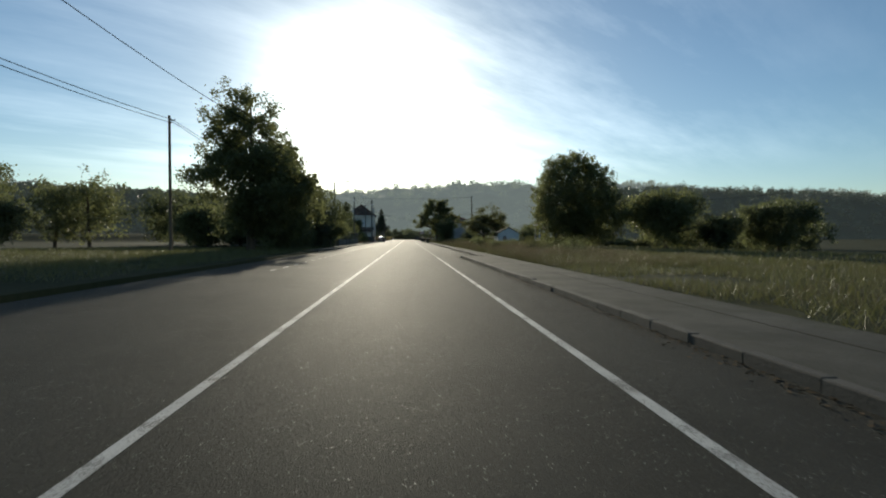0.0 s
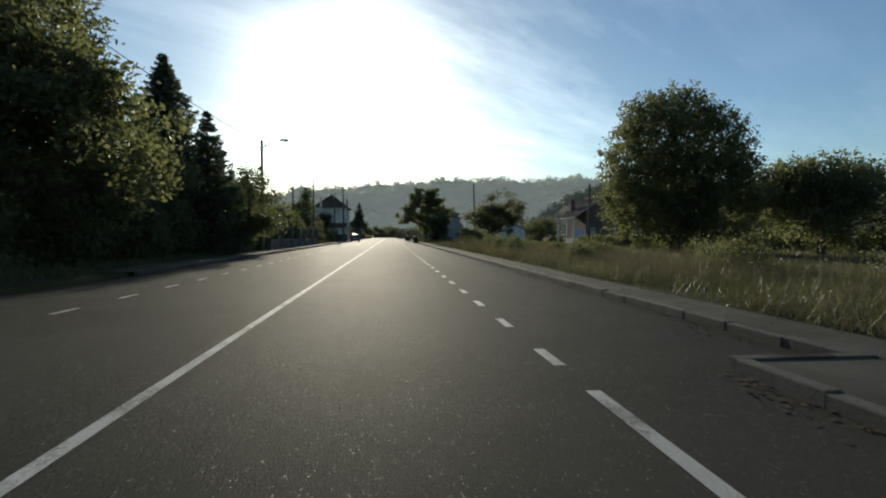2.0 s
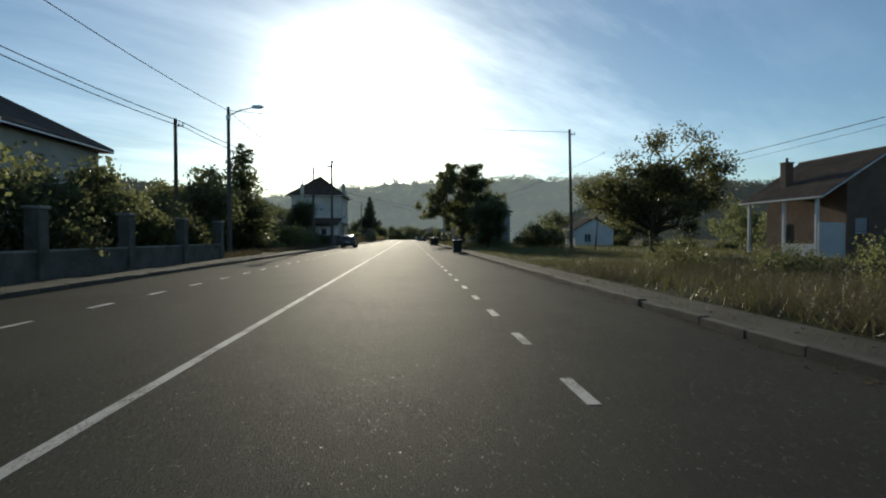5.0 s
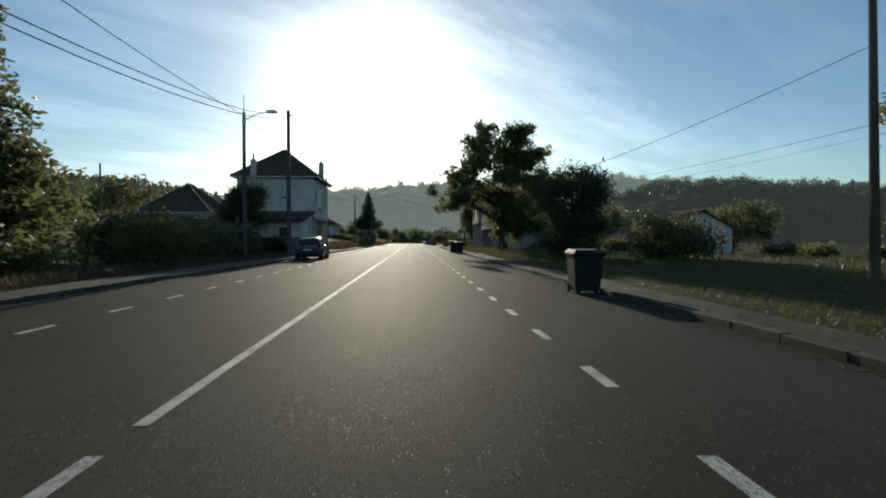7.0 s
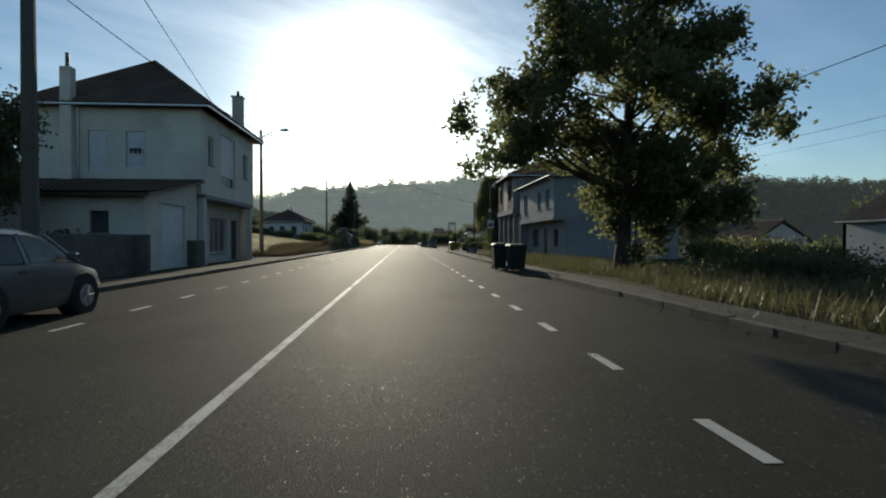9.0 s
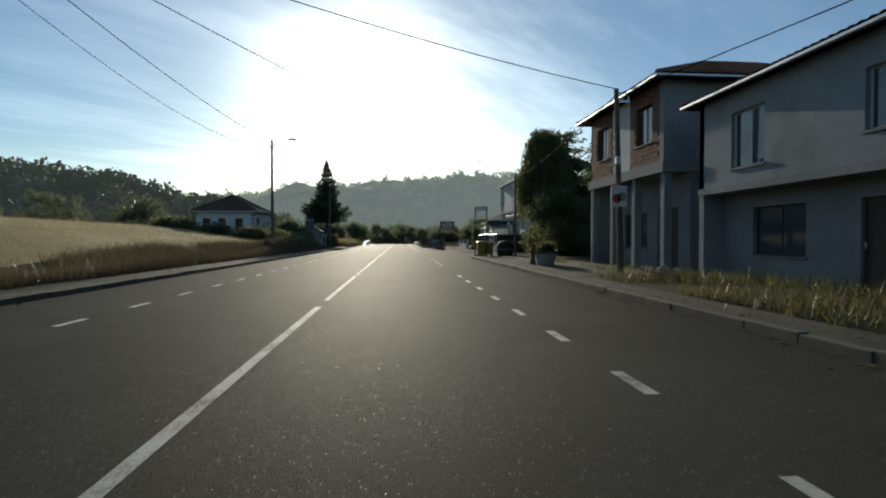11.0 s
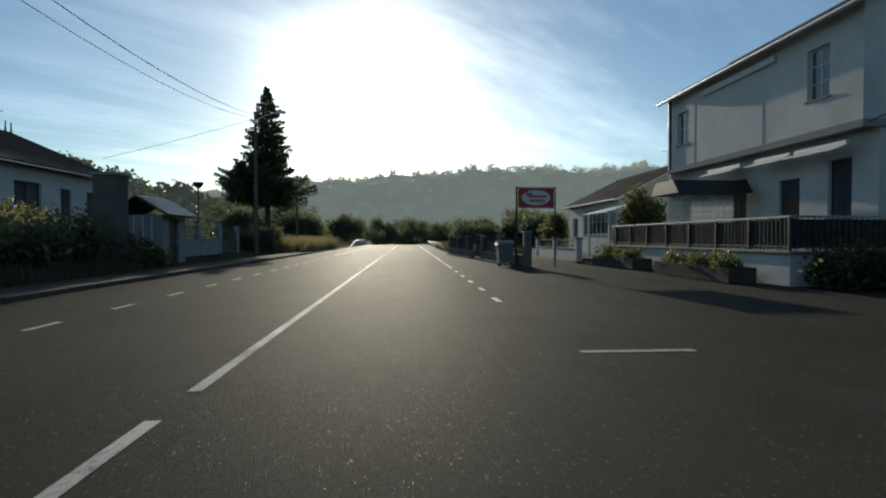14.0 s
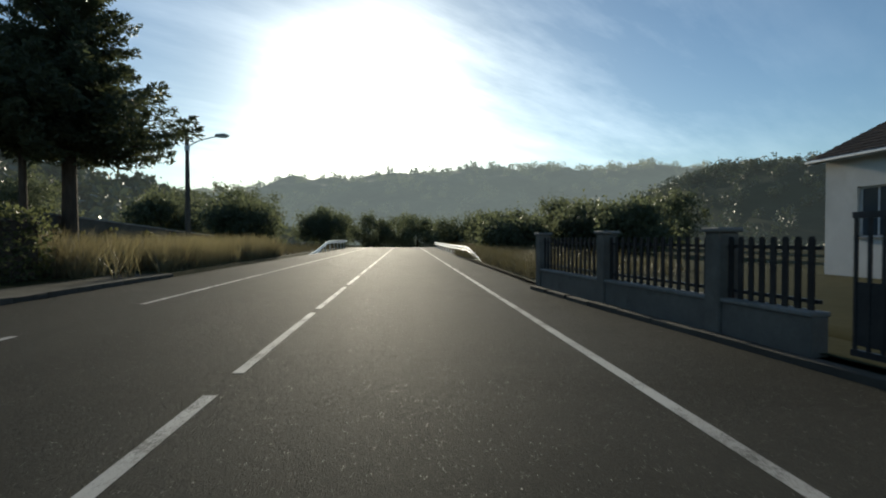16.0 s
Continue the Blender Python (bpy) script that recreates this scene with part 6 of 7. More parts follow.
gable_roof(h, X0, X1, Y0, Y1, 3.92, 3.92, AX, 6.0, TILE_BROWN, 0.35, FRAMEW)
ant = part("antenna", rod(B(), (AX, 230, 6.0), (AX, 230, 7.2), 0.02, 0.02, 6), METAL, h)
part("antenna_boom", rod(B(), (AX - 0.4, 230, 7.1), (AX + 0.5, 230, 7.1), 0.012, 0.012, 5), METAL, ant)
for k in range(5):
    part("antenna_rod", rod(B(), (AX - 0.35 + 0.18 * k, 229.8, 7.1), (AX - 0.35 + 0.18 * k, 230.2, 7.1), 0.01, 0.01, 5), METAL, ant)
# lean-to porch beside the gable
pch = part("side_porch", boxed(13.0, 13.12, 224.2, 224.32, 0, 2.75), FRAMEW, h, "light lean-to porch on posts")
part("post", boxed(13.0, 13.12, 227.6, 227.72, 0, 2.75), FRAMEW, pch)
bm = B()
slab(bm, [(12.8, 223.9, 2.76), (12.8, 228.0, 2.76), (15.2, 228.0, 3.35), (15.2, 223.9, 3.35)], 0.07)
part("porch_roof", bm, FRAMEW, pch)


# ---------------------------------------------------------------- lamp posts, poles, cables
def lamp_post(x, y, h=9.2, arm=1.45, label="concrete street lamp post with a short arm", spike=0.0):
    t = thing("street_lamp", x, y, 0.1, 0, label, "street lamp", "lamp posts along the road")
    bm = B()
    rod(bm, (0, 0, -0.2), (0, 0, h), 0.16, 0.085, 10)
    part("pole", bm, POLE_C, t)
    bm = B()
    sweep(bm, [(0, 0, h - 0.55), (arm * 0.45, 0.05, h - 0.18), (arm, 0.1, h + 0.02)], [0.035, 0.032, 0.03], 7)
    arm_ob = part("arm", bm, METAL, t)
    bm = B()
    prism(bm, [(-0.02, -0.05), (0.28, -0.07), (0.62, -0.02), (0.66, 0.05), (0.5, 0.12), (0.1, 0.1), (-0.02, 0.06)], "y", -0.12, 0.12)
    bmesh.ops.transform(bm, matrix=Matrix.Translation((arm - 0.05, 0.1, h + 0.04)), verts=bm.verts)
    head = part("lamp_head", bm, METAL, t)
    part("lamp_glass", boxed(arm + 0.1, arm + 0.5, 0.0, 0.2, h - 0.04, h + 0.0), LAMPW, head)
    part("collar", rod(B(), (0, 0, h - 0.75), (0, 0, h - 0.5), 0.13, 0.13, 10), METAL, t)
    if spike:
        part("mast", rod(B(), (0, 0, h), (0, 0, h + spike), 0.03, 0.02, 6), METAL, t)
    return t


LAMPS = [(-8.6, 3, 9.0), (-8.6, 37, 9.0), (-7.95, 70.6, 8.5), (-8.7, 103.5, 9.0), (-8.9, 133, 9.3), (-9.2, 166.5, 9.4), (-9.35, 200.2, 9.7), (-8.6, 232.1, 9.7), (-9.6, 250.2, 6.4)]
for k, (x, y, hh) in enumerate(LAMPS):
    if k > 1:
        lamp_post(x, y, hh, spike=1.1 if k == 4 else 0.0)


def utility_pole(x, y, h, mat=None, label="wooden utility pole with insulators", cross=True, r=0.14, lean=0.0):
    t = thing("utility_pole", x, y, -0.2, 0, label, "utility pole", "utility poles")
    part("pole", rod(B(), (0, 0, 0), (lean, 0, h + 0.2), r, r * 0.65, 9), mat or POLE_W, t)
    if cross:
        part("bracket", boxed(lean - 0.05, lean + 0.45, -0.03, 0.03, h - 0.25, h - 0.18), METAL, t)
        for dx in (0.2, 0.42):
            part("insulator", rod(B(), (lean + dx, 0, h - 0.18), (lean + dx, 0, h - 0.04), 0.04, 0.025, 7), LAMPW, t)
    return t


utility_pole(-16.9, 42.7, 10.8)
utility_pole(-16.9, 79.0, 10.9)
utility_pole(-11.3, 102.3, 8.1)
utility_pole(-7.8, 140.2, 11.3, POLE_C, "square concrete utility pole with insulators", True, 0.2)
utility_pole(-21.2, 139, 6.9, None, "thin wooden pole beyond the hedge", False, 0.1)
utility_pole(-31, 163, 9.0, None, "thin wooden pole behind the outbuildings", False, 0.1)
utility_pole(-38, 160, 9.6, None, "thin wooden pole behind the outbuildings", False, 0.1)
utility_pole(24.7, 87, 7.2)
utility_pole(15.8, 114, 10.2, None, "leaning wooden utility pole beside the field", True, 0.15, -0.25)
utility_pole(8.95, 171.2, 6.3, None, "wooden pole carrying a small sign", True, 0.12, -0.2)
utility_pole(10.35, 193.7, 6.3, POLE_C, "slim concrete pole beside the conifers", False, 0.11)


def cable(pts, sag=0.5, r=0.016, name="cable", label="black overhead cable sagging between poles"):
    bm = B()
    line = [Vector(pts[0])]
    for p, q in zip(pts[:-1], pts[1:]):
        p, q = Vector(p), Vector(q)
        n = 14
        for i in range(1, n + 1):
            f = i / n
            line.append(p.lerp(q, f) - Vector((0, 0, sag * 4 * f * (1 - f) * min(1.0, (q - p).length / 32))))
    sweep(bm, line, [r] * len(line), 5)
    ob = part(name, bm, CABLE)
    return tagged(ob, label, "cable", "overhead cables")


cable([(x, y, hh - 0.1) for x, y, hh in [(-8.6, -31, 9.0)] + LAMPS[:7]], 0.55, 0.017)
cable([(x, y, hh - 0.1) for x, y, hh in LAMPS[6:]], 1.15, 0.017)
cable([(-16.6, -5, 9.2), (-16.6, 42.7, 10.45), (-16.6, 79, 10.6), (-10.9, 102.3, 7.9), (-8.8, 133, 9.5), (-7.4, 140.2, 11.2)], 0.7, 0.022)
cable([(-16.4, -5, 8.9), (-16.4, 42.7, 10.15), (-16.4, 79, 10.25), (-10.8, 102.3, 7.6), (-8.8, 133, 9.2), (-7.4, 140.2, 10.9)], 0.8, 0.022)
cable([(-7.4, 140.2, 11.1), (-8.0, 156, 7.3)], 0.2, 0.014)
cable([(-9.0, 166.5, 9.3), (10.2, 193.7, 6.2)], 0.5, 0.016)
cable([(-9.5, 166.5, 8.7), (-9.7, 200.2, 9.2), (-8.65, 232.1, 9.4)], 1.3, 0.012)
cable([(24.7, 87, 7.0), (44, 192, 13.0)], 0.5, 0.02)
cable([(15.5, 114, 10.0), (-8.7, 103.5, 8.9)], 0.3, 0.016)
cable([(24.7, 87, 6.6), (60, 70, 8.0)], 0.6, 0.018)
cable([(24.7, 87, 6.7), (44, 192, 11.6)], 0.5, 0.012)
cable([(21.0, 120, 9.4), (15.2, 150, 7.2), (8.75, 171.2, 6.1)], 0.4, 0.016)
cable([(8.75, 171.2, 6.1), (10.35, 193.7, 5.9), (14.7, 209.7, 4.5)], 0.35, 0.016)
cable([(8.75, 171.2, 6.2), (30, 190, 11.5)], 0.5, 0.014)
cable([(-8.7, 166.5, 9.2), (8.75, 171.2, 6.3)], 0.6, 0.016)
cable([(-8.6, 232.1, 9.4), (-17.2, 229.5, 6.2)], 0.3, 0.012)


# ---------------------------------------------------------------- parked car
def hull(bm, secs):
    """Loft between cross sections given as lists of points of equal count."""
    rings = [[bm.verts.new(p) for p in s] for s in secs]
    n = len(rings[0])
    for a, b in zip(rings[:-1], rings[1:]):
        for i in range(n):
            j = (i + 1) % n
            bm.faces.new((a[i], a[j], b[j], b[i]))
    bm.faces.new(rings[0][::-1])
    bm.faces.new(rings[-1])
    bmesh.ops.recalc_face_normals(bm, faces=bm.faces[:])
    return bm


def parked_car(x, y, label, paint, name="car", turn=0.0, length=4.15, height=1.46):
    """A hatchback that points along +y; the body is lofted from cross sections, the cabin on top."""
    t = thing(name, x, y, 0.0, turn, label, "car")
    L = length / 2

    def sec(yy, w, z0, z1, tuck):
        return [(-w + tuck, yy, z0), (-w, yy, z0 + 0.16), (-w - 0.01, yy, (z0 + z1) / 2), (-w + 0.05, yy, z1 - 0.04), (-w + 0.16, yy, z1),
                (w - 0.16, yy, z1), (w - 0.05, yy, z1 - 0.04), (w + 0.01, yy, (z0 + z1) / 2), (w, yy, z0 + 0.16), (w - tuck, yy, z0)]
    bm = hull(B(), [sec(-L, 0.72, 0.34, 0.78, 0.1), sec(-L + 0.12, 0.82, 0.24, 0.93, 0.08), sec(-L + 0.6, 0.86, 0.2, 0.95, 0.06), sec(0.0, 0.87, 0.2, 0.94, 0.06),
                    sec(L - 1.05, 0.86, 0.2, 0.92, 0.06), sec(L - 0.35, 0.83, 0.22, 0.78, 0.08), sec(L - 0.05, 0.7, 0.3, 0.62, 0.12), sec(L, 0.62, 0.36, 0.54, 0.12)])
    body = part("body", bm, paint, t, "", True)

    # cabin: roof on pillars, panes between them, dark seats inside
    H, a = height, L - 0.85

    def cap(yy, w, z):
        return [(-w, yy, z - 0.1), (-w + 0.06, yy, z - 0.05), (-w + 0.2, yy, z), (w - 0.2, yy, z), (w - 0.06, yy, z - 0.05), (w, yy, z - 0.1), (w - 0.05, yy, z - 0.13), (-w + 0.05, yy, z - 0.13)]
    bm = hull(B(), [cap(-L + 0.34, 0.6, H - 0.1), cap(-L + 0.55, 0.64, H - 0.035), cap(-L + 1.0, 0.66, H), cap(a - 1.1, 0.66, H - 0.005), cap(a - 0.76, 0.64, H - 0.06), cap(a - 0.6, 0.62, H - 0.1)])
    part("roof", bm, paint, t, "", True)
    for s in (-1, 1):
        for y0, y1, r0, r1 in ((a - 0.02, a - 0.66, 0.035, 0.03), (-0.22, -0.26, 0.05, 0.04), (-L + 0.32, -L + 0.48, 0.13, 0.06)):
            part("pillar", rod(B(), (s * 0.78, y0, 0.9), (s * 0.62, y1, H - 0.09), r0, r1, 8), paint, t, "", True)
    bm = B()
    poly(bm, [(-0.7, -L + 0.16, 0.93), (0.7, -L + 0.16, 0.93), (0.58, -L + 0.36, H - 0.16), (-0.58, -L + 0.36, H - 0.16)])
    part("rear_window", bm, CARGLASS, t)
    bm = B()
    for k in range(8):
        u, v = k / 4 - 1, (k + 1) / 4 - 1
        cu, cv = 0.16 * (1 - u * u) - 0.06, 0.16 * (1 - v * v) - 0.06
        poly(bm, [(0.74 * u, a + cu, 0.92), (0.74 * v, a + cv, 0.92), (0.58 * v, a - 0.68 + cv * 0.8, H - 0.12), (0.58 * u, a - 0.68 + cu * 0.8, H - 0.12)])
    bmesh.ops.remove_doubles(bm, verts=bm.verts[:], dist=0.001)
    part("windscreen", bm, CARGLASS, t, "", True)
    for sx, sy in ((-0.36, 0.05), (0.36, 0.05)):
        part("seat", boxed(sx - 0.24, sx + 0.24, sy - 0.14, sy + 0.02, 0.5, 1.14, 0.05), TYRE, t)
        part("headrest", boxed(sx - 0.13, sx + 0.13, sy - 0.13, sy - 0.04, 1.16, 1.32, 0.03), TYRE, t)
    part("rear_seat", boxed(-0.64, 0.64, -L + 0.72, -L + 0.9, 0.5, 1.08, 0.05), TYRE, t)
    part("dashboard", boxed(-0.7, 0.7, a - 0.45, a - 0.1, 0.8, 0.95, 0.04), TYRE, t)
    part("wiper", rod(B(), (0.0, -L + 0.13, 0.97), (0.36, -L + 0.17, 1.08), 0.012, 0.01, 5), TYRE, t)
    for s in (-1, 1):
        for y0, y1, y2, y3 in ((-L + 0.4, -0.28, -0.3, -L + 0.5), (-0.18, a - 0.02, a - 0.66, -0.22)):
            bm = B()
            poly(bm, [(s * 0.78, y0, 0.93), (s * 0.78, y1, 0.93), (s * 0.64, y2, H - 0.12), (s * 0.64, y3, H - 0.12)])
            part("side_window", bm, CARGLASS, t)
        part("mirror", boxed(s * 0.8, s * 0.98, a - 0.4, a - 0.26, 0.94, 1.07, 0.03), paint, t)
        part("door_handle", boxed(s * 0.88, s * 0.9, -0.55, -0.38, 0.78, 0.82), DARKM, t)
        part("tail_light", boxed(s * 0.66, s * 0.81, -L + 0.03, -L + 0.14, 0.75, 0.92, 0.02), LAMPR, t)
        part("headlight", boxed(s * 0.44, s * 0.7, L - 0.3, L - 0.08, 0.54, 0.67, 0.03), LAMPW, t)
        for wy in (-L + 0.72, L - 0.8):
            part("wheel_arch", rod(B(), (s * 0.6, wy, 0.33), (s * 0.882, wy, 0.33), 0.375, 0.375, 22), TYRE, t)
            wh = part("wheel", rod(B(), (s * 0.7, wy, 0.31), (s * 0.895, wy, 0.31), 0.31, 0.31, 20), TYRE, t)
            part("rim", rod(B(), (s * 0.89, wy, 0.31), (s * 0.905, wy, 0.31), 0.2, 0.19, 14), METAL, wh)
            for k in range(5):
                w = k * 6.283 / 5
                part("spoke", rod(B(), (s * 0.9, wy, 0.31), (s * 0.9, wy + 0.18 * math.cos(w), 0.31 + 0.18 * math.sin(w)), 0.025, 0.02, 5), METAL, wh)
    part("rear_bumper", boxed(-0.78, 0.78, -L - 0.04, -L + 0.1, 0.34, 0.56, 0.04), DARKM, t)
    part("number_plate", boxed(-0.26, 0.26, -L - 0.055, -L - 0.042, 0.58, 0.69), SIGNW, t)
    part("underbody", boxed(-0.7, 0.7, -L + 0.25, L - 0.25, 0.16, 0.26), DARKM, t)
    return t


parked_car(-5.0, 135.05, "silver hatchback parked beside the kerb", CARP, length=3.7)


# ---------------------------------------------------------------- bins
def wheelie(x, y, z, mat, label, w=0.62, d=0.7, h=1.06, turn=0.0, lid=None, group="waste bins"):
    t = thing("waste_bin", x, y, z, turn, label, "waste bin", group)
    bm = B()
    lo = [(-w * 0.42, -d * 0.38, 0.06), (w * 0.42, -d * 0.38, 0.06), (w * 0.42, d * 0.38, 0.06), (-w * 0.42, d * 0.38, 0.06)]
    hi = [(-w / 2, -d / 2, h - 0.08), (w / 2, -d / 2, h - 0.08), (w / 2, d / 2, h - 0.08), (-w / 2, d / 2, h - 0.08)]
    hull(bm, [lo, hi])
    bmesh.ops.bevel(bm, geom=bm.edges[:], offset=0.025, segments=2, affect="EDGES")
    part("body", bm, mat, t)
    part("rim", boxed(-w / 2 - 0.03, w / 2 + 0.03, -d / 2 - 0.03, d / 2 + 0.03, h - 0.11, h - 0.06, 0.015), mat, t)
    bm = B()
    hull(bm, [[(-w / 2 - 0.03, -d / 2 - 0.04, h - 0.055), (w / 2 + 0.03, -d / 2 - 0.04, h - 0.055), (w / 2 + 0.03, d / 2 + 0.04, h - 0.055), (-w / 2 - 0.03, d / 2 + 0.04, h - 0.055)],
              [(-w / 2 + 0.06, -d / 2 + 0.06, h + 0.01), (w / 2 - 0.06, -d / 2 + 0.06, h + 0.01), (w / 2 - 0.06, d / 2 - 0.02, h + 0.03), (-w / 2 + 0.06, d / 2 - 0.02, h + 0.03)]])
    part("lid", bm, lid or mat, t)
    part("handle", rod(B(), (-w * 0.4, d / 2 + 0.07, h - 0.08), (w * 0.4, d / 2 + 0.07, h - 0.08), 0.018, 0.018, 7), mat, t)
    for s in (-1, 1):
        part("wheel", rod(B(), (s * (w * 0.42), d * 0.36, 0.1), (s * (w * 0.5), d * 0.36, 0.1), 0.1, 0.1, 12), TYRE, t)
        part("foot", boxed(s * w * 0.3 - 0.04, s * w * 0.3 + 0.04, -d * 0.36, -d * 0.28, 0.0, 0.07), mat, t)
    return t


def container(x, y, z, mat, label, w=1.25, d=0.95, h=1.2, turn=0.0, lid=None):
    """Four-wheeled refuse container with a curved lid and lift pins."""
    t = thing("refuse_container", x, y, z, turn, label, "waste container", "refuse containers")
    bm = B()
    lo = [(-w * 0.44, -d * 0.4, 0.2), (w * 0.44, -d * 0.4, 0.2), (w * 0.44, d * 0.4, 0.2), (-w * 0.44, d * 0.4, 0.2)]
    hi = [(-w / 2, -d / 2, h - 0.12), (w / 2, -d / 2, h - 0.12), (w / 2, d / 2, h - 0.12), (-w / 2, d / 2, h - 0.12)]
    hull(bm, [lo, hi])
    bmesh.ops.bevel(bm, geom=bm.edges[:], offset=0.04, segments=2, affect="EDGES")
    part("body", bm, mat, t)
    part("rim", boxed(-w / 2 - 0.05, w / 2 + 0.05, -d / 2 - 0.05, d / 2 + 0.05, h - 0.16, h - 0.1, 0.02), mat, t)
    bm = B()
    pts = [(-d / 2 - 0.04, h - 0.095), (-d / 2 + 0.05, h - 0.02), (-d * 0.1, h + 0.05), (d * 0.25, h + 0.04), (d / 2, h - 0.02), (d / 2 + 0.04, h - 0.095)]
    prism(bm, pts, "x", -w / 2 - 0.03, w / 2 + 0.03)
    part("lid", bm, lid or mat, t)
    for s in (-1, 1):
        part("lift_pin", rod(B(), (s * w / 2, 0, h - 0.3), (s * (w / 2 + 0.1), 0, h - 0.3), 0.03, 0.03, 8), METAL, t)
        part("rib", boxed(s * w * 0.2 - 0.03, s * w * 0.2 + 0.03, -d / 2 - 0.005, -d / 2 + 0.06, 0.45, h - 0.2, 0.01), mat, t)
        for q in (-1, 1):
            wh = part("wheel", rod(B(), (s * w * 0.36 - 0.03, q * d * 0.32, 0.09), (s * w * 0.36 + 0.03, q * d * 0.32, 0.09), 0.09, 0.09, 12), TYRE, t)
            part("fork", boxed(s * w * 0.36 - 0.05, s * w * 0.36 + 0.05, q * d * 0.32 - 0.03, q * d * 0.32 + 0.03, 0.1, 0.24), METAL, wh)
    return t


wheelie(5.92, 111.2, 0.0, BINDK, "large dark green bin standing at the kerb", 0.7, 0.7, 1.02)
wheelie(5.65, 149.6, 0.0, BINDK, "dark wheeled bin at the kerb", 0.6, 0.7, 1.15)
wheelie(6.15, 148.4, 0.0, BINDK, "dark wheeled bin at the kerb", 0.72, 0.75, 1.12, 4)
container(6.03, 218.5, 0.0, BINGR, "grey-green refuse container at the kerb", 0.66, 0.72, 1.1)
container(7.8, 191.1, 0.0, BINYE, "yellow recycling container beside the notice stand", 0.7, 0.7, 1.1)
ig = thing("bottle_bank", 9.2, 191.9, 0.0, 0, "dark green rounded bottle bank beside the yellow bins", "waste container")
bm = hull(B(), [[(r * math.cos(k * 6.2832 / 24), r * math.sin(k * 6.2832 / 24), zz) for k in range(24)] for r, zz in
               ((0.46, 0.0), (0.55, 0.06), (0.6, 0.3), (0.62, 0.6), (0.6, 0.8), (0.54, 0.95), (0.42, 1.07), (0.26, 1.14), (0.08, 1.17))])
part("shell", bm, BINDK, ig, "", True)
for a in (-2.3, -0.85):
    part("slot", rod(B(), (0.55 * math.cos(a), 0.55 * math.sin(a), 0.82), (0.66 * math.cos(a), 0.66 * math.sin(a), 0.86), 0.12, 0.13, 14), TYRE, ig)
part("band", rod(B(), (0, 0, 0.5), (0, 0, 0.58), 0.635, 0.635, 24), BINGR, ig)
part("lifting_ring", rod(B(), (0, 0, 1.12), (0, 0, 1.3), 0.07, 0.05, 10), DARKM, ig)
wheelie(7.2, 190.7, 0.0, BINYE, "narrow yellow bin beside the notice stand", 0.5, 0.55, 1.14)


# ---------------------------------------------------------------- signs
def bars(parent, x0, x1, y, rows, mat, seed=1):
    """Unreadable writing as plain bars on a board that faces -y."""
    rng = random.Random(seed)
    for z0, z1 in rows:
        x = x0
        while x < x1 - 0.05:
            ln = min(rng.uniform(0.08, 0.22), x1 - x)
            part("bar", boxed(x, x + ln, y - 0.006, y - 0.001, z0, z1), mat, parent)
            x += ln + 0.04


s = thing("sign_board", 7.36, 218.2, 0.06, 0, "red roadside board with a white oval, on steel posts", "sign")
brd = part("board", boxed(-0.8, 0.8, -0.04, 0.04, 2.55, 3.38, 0.01), SIGNR, s)
part("frame", boxed(-0.84, 0.84, -0.03, 0.05, 3.38, 3.43), METAL, s)
part("frame", boxed(-0.84, 0.84, -0.03, 0.05, 2.5, 2.55), METAL, s)
bm = B()
bmesh.ops.create_circle(bm, cap_ends=True, segments=40, radius=1.0, matrix=Matrix.Translation((0, -0.045, 2.965)) @ Matrix.Rotation(radians(90), 4, "X") @ Matrix.Diagonal((0.64, 0.33, 1, 1)))
ov = part("oval", bm, SIGNW, brd)
for x0, x1, z0, z1 in ((-0.62, -0.2, 3.08, 3.17), (-0.5, 0.62, 2.98, 3.06), (-0.36, -0.26, 2.76, 2.9), (-0.2, -0.1, 2.76, 2.9), (-0.04, 0.06, 2.76, 2.9), (0.12, 0.22, 2.76, 2.9), (0.27, 0.34, 2.76, 2.9), (0.4, 0.5, 2.76, 2.9)):
    part("bar", boxed(x0 * 0.76, x1 * 0.76, -0.052, -0.046, z0, z1), SIGNR, brd)
for px, pr in ((-0.86, 0.045), (0.86, 0.03)):
    part("post", rod(B(), (px, 0, -0.1), (px, 0, 3.45), pr, pr, 8), DARKM, s)

s = thing("notice_stand", 6.75, 190.25, 0.0, 0, "tall steel frame holding a pale notice panel and lantern", "sign")
for px in (0, 0.82):
    part("post", rod(B(), (px, 0, -0.1), (px, 0, 3.5), 0.04, 0.04, 8), DARKM, s)
for zz in (2.72, 2.88, 3.04, 3.2):
    part("slat", boxed(0.04, 0.78, -0.02, 0.02, zz, zz + 0.035, 0.005), FRAMEW, s)
pn = part("panel", boxed(0.06, 0.76, -0.02, 0.02, 3.28, 3.46, 0.01), SIGNW, s)
part("crossbar", rod(B(), (0, 0, 3.5), (0.82, 0, 3.5), 0.03, 0.03, 8), DARKM, s)
part("crossbar", rod(B(), (0, 0, 2.6), (0.82, 0, 2.6), 0.03, 0.03, 8), DARKM, s)
part("lantern", boxed(-0.1, 0.1, -0.1, 0.1, 2.55, 2.8, 0.03), LAMPW, s)
part("lantern_arm", rod(B(), (0, 0, 3.1), (0.82, -0.02, 3.44), 0.02, 0.02, 6), METAL, s)
s = thing("small_sign", 8.0, 190.7, 0.0, 0, "small white card sign on a thin post", "sign")
part("post", rod(B(), (0, 0, -0.1), (0, 0, 1.5), 0.025, 0.025, 7), METAL, s)
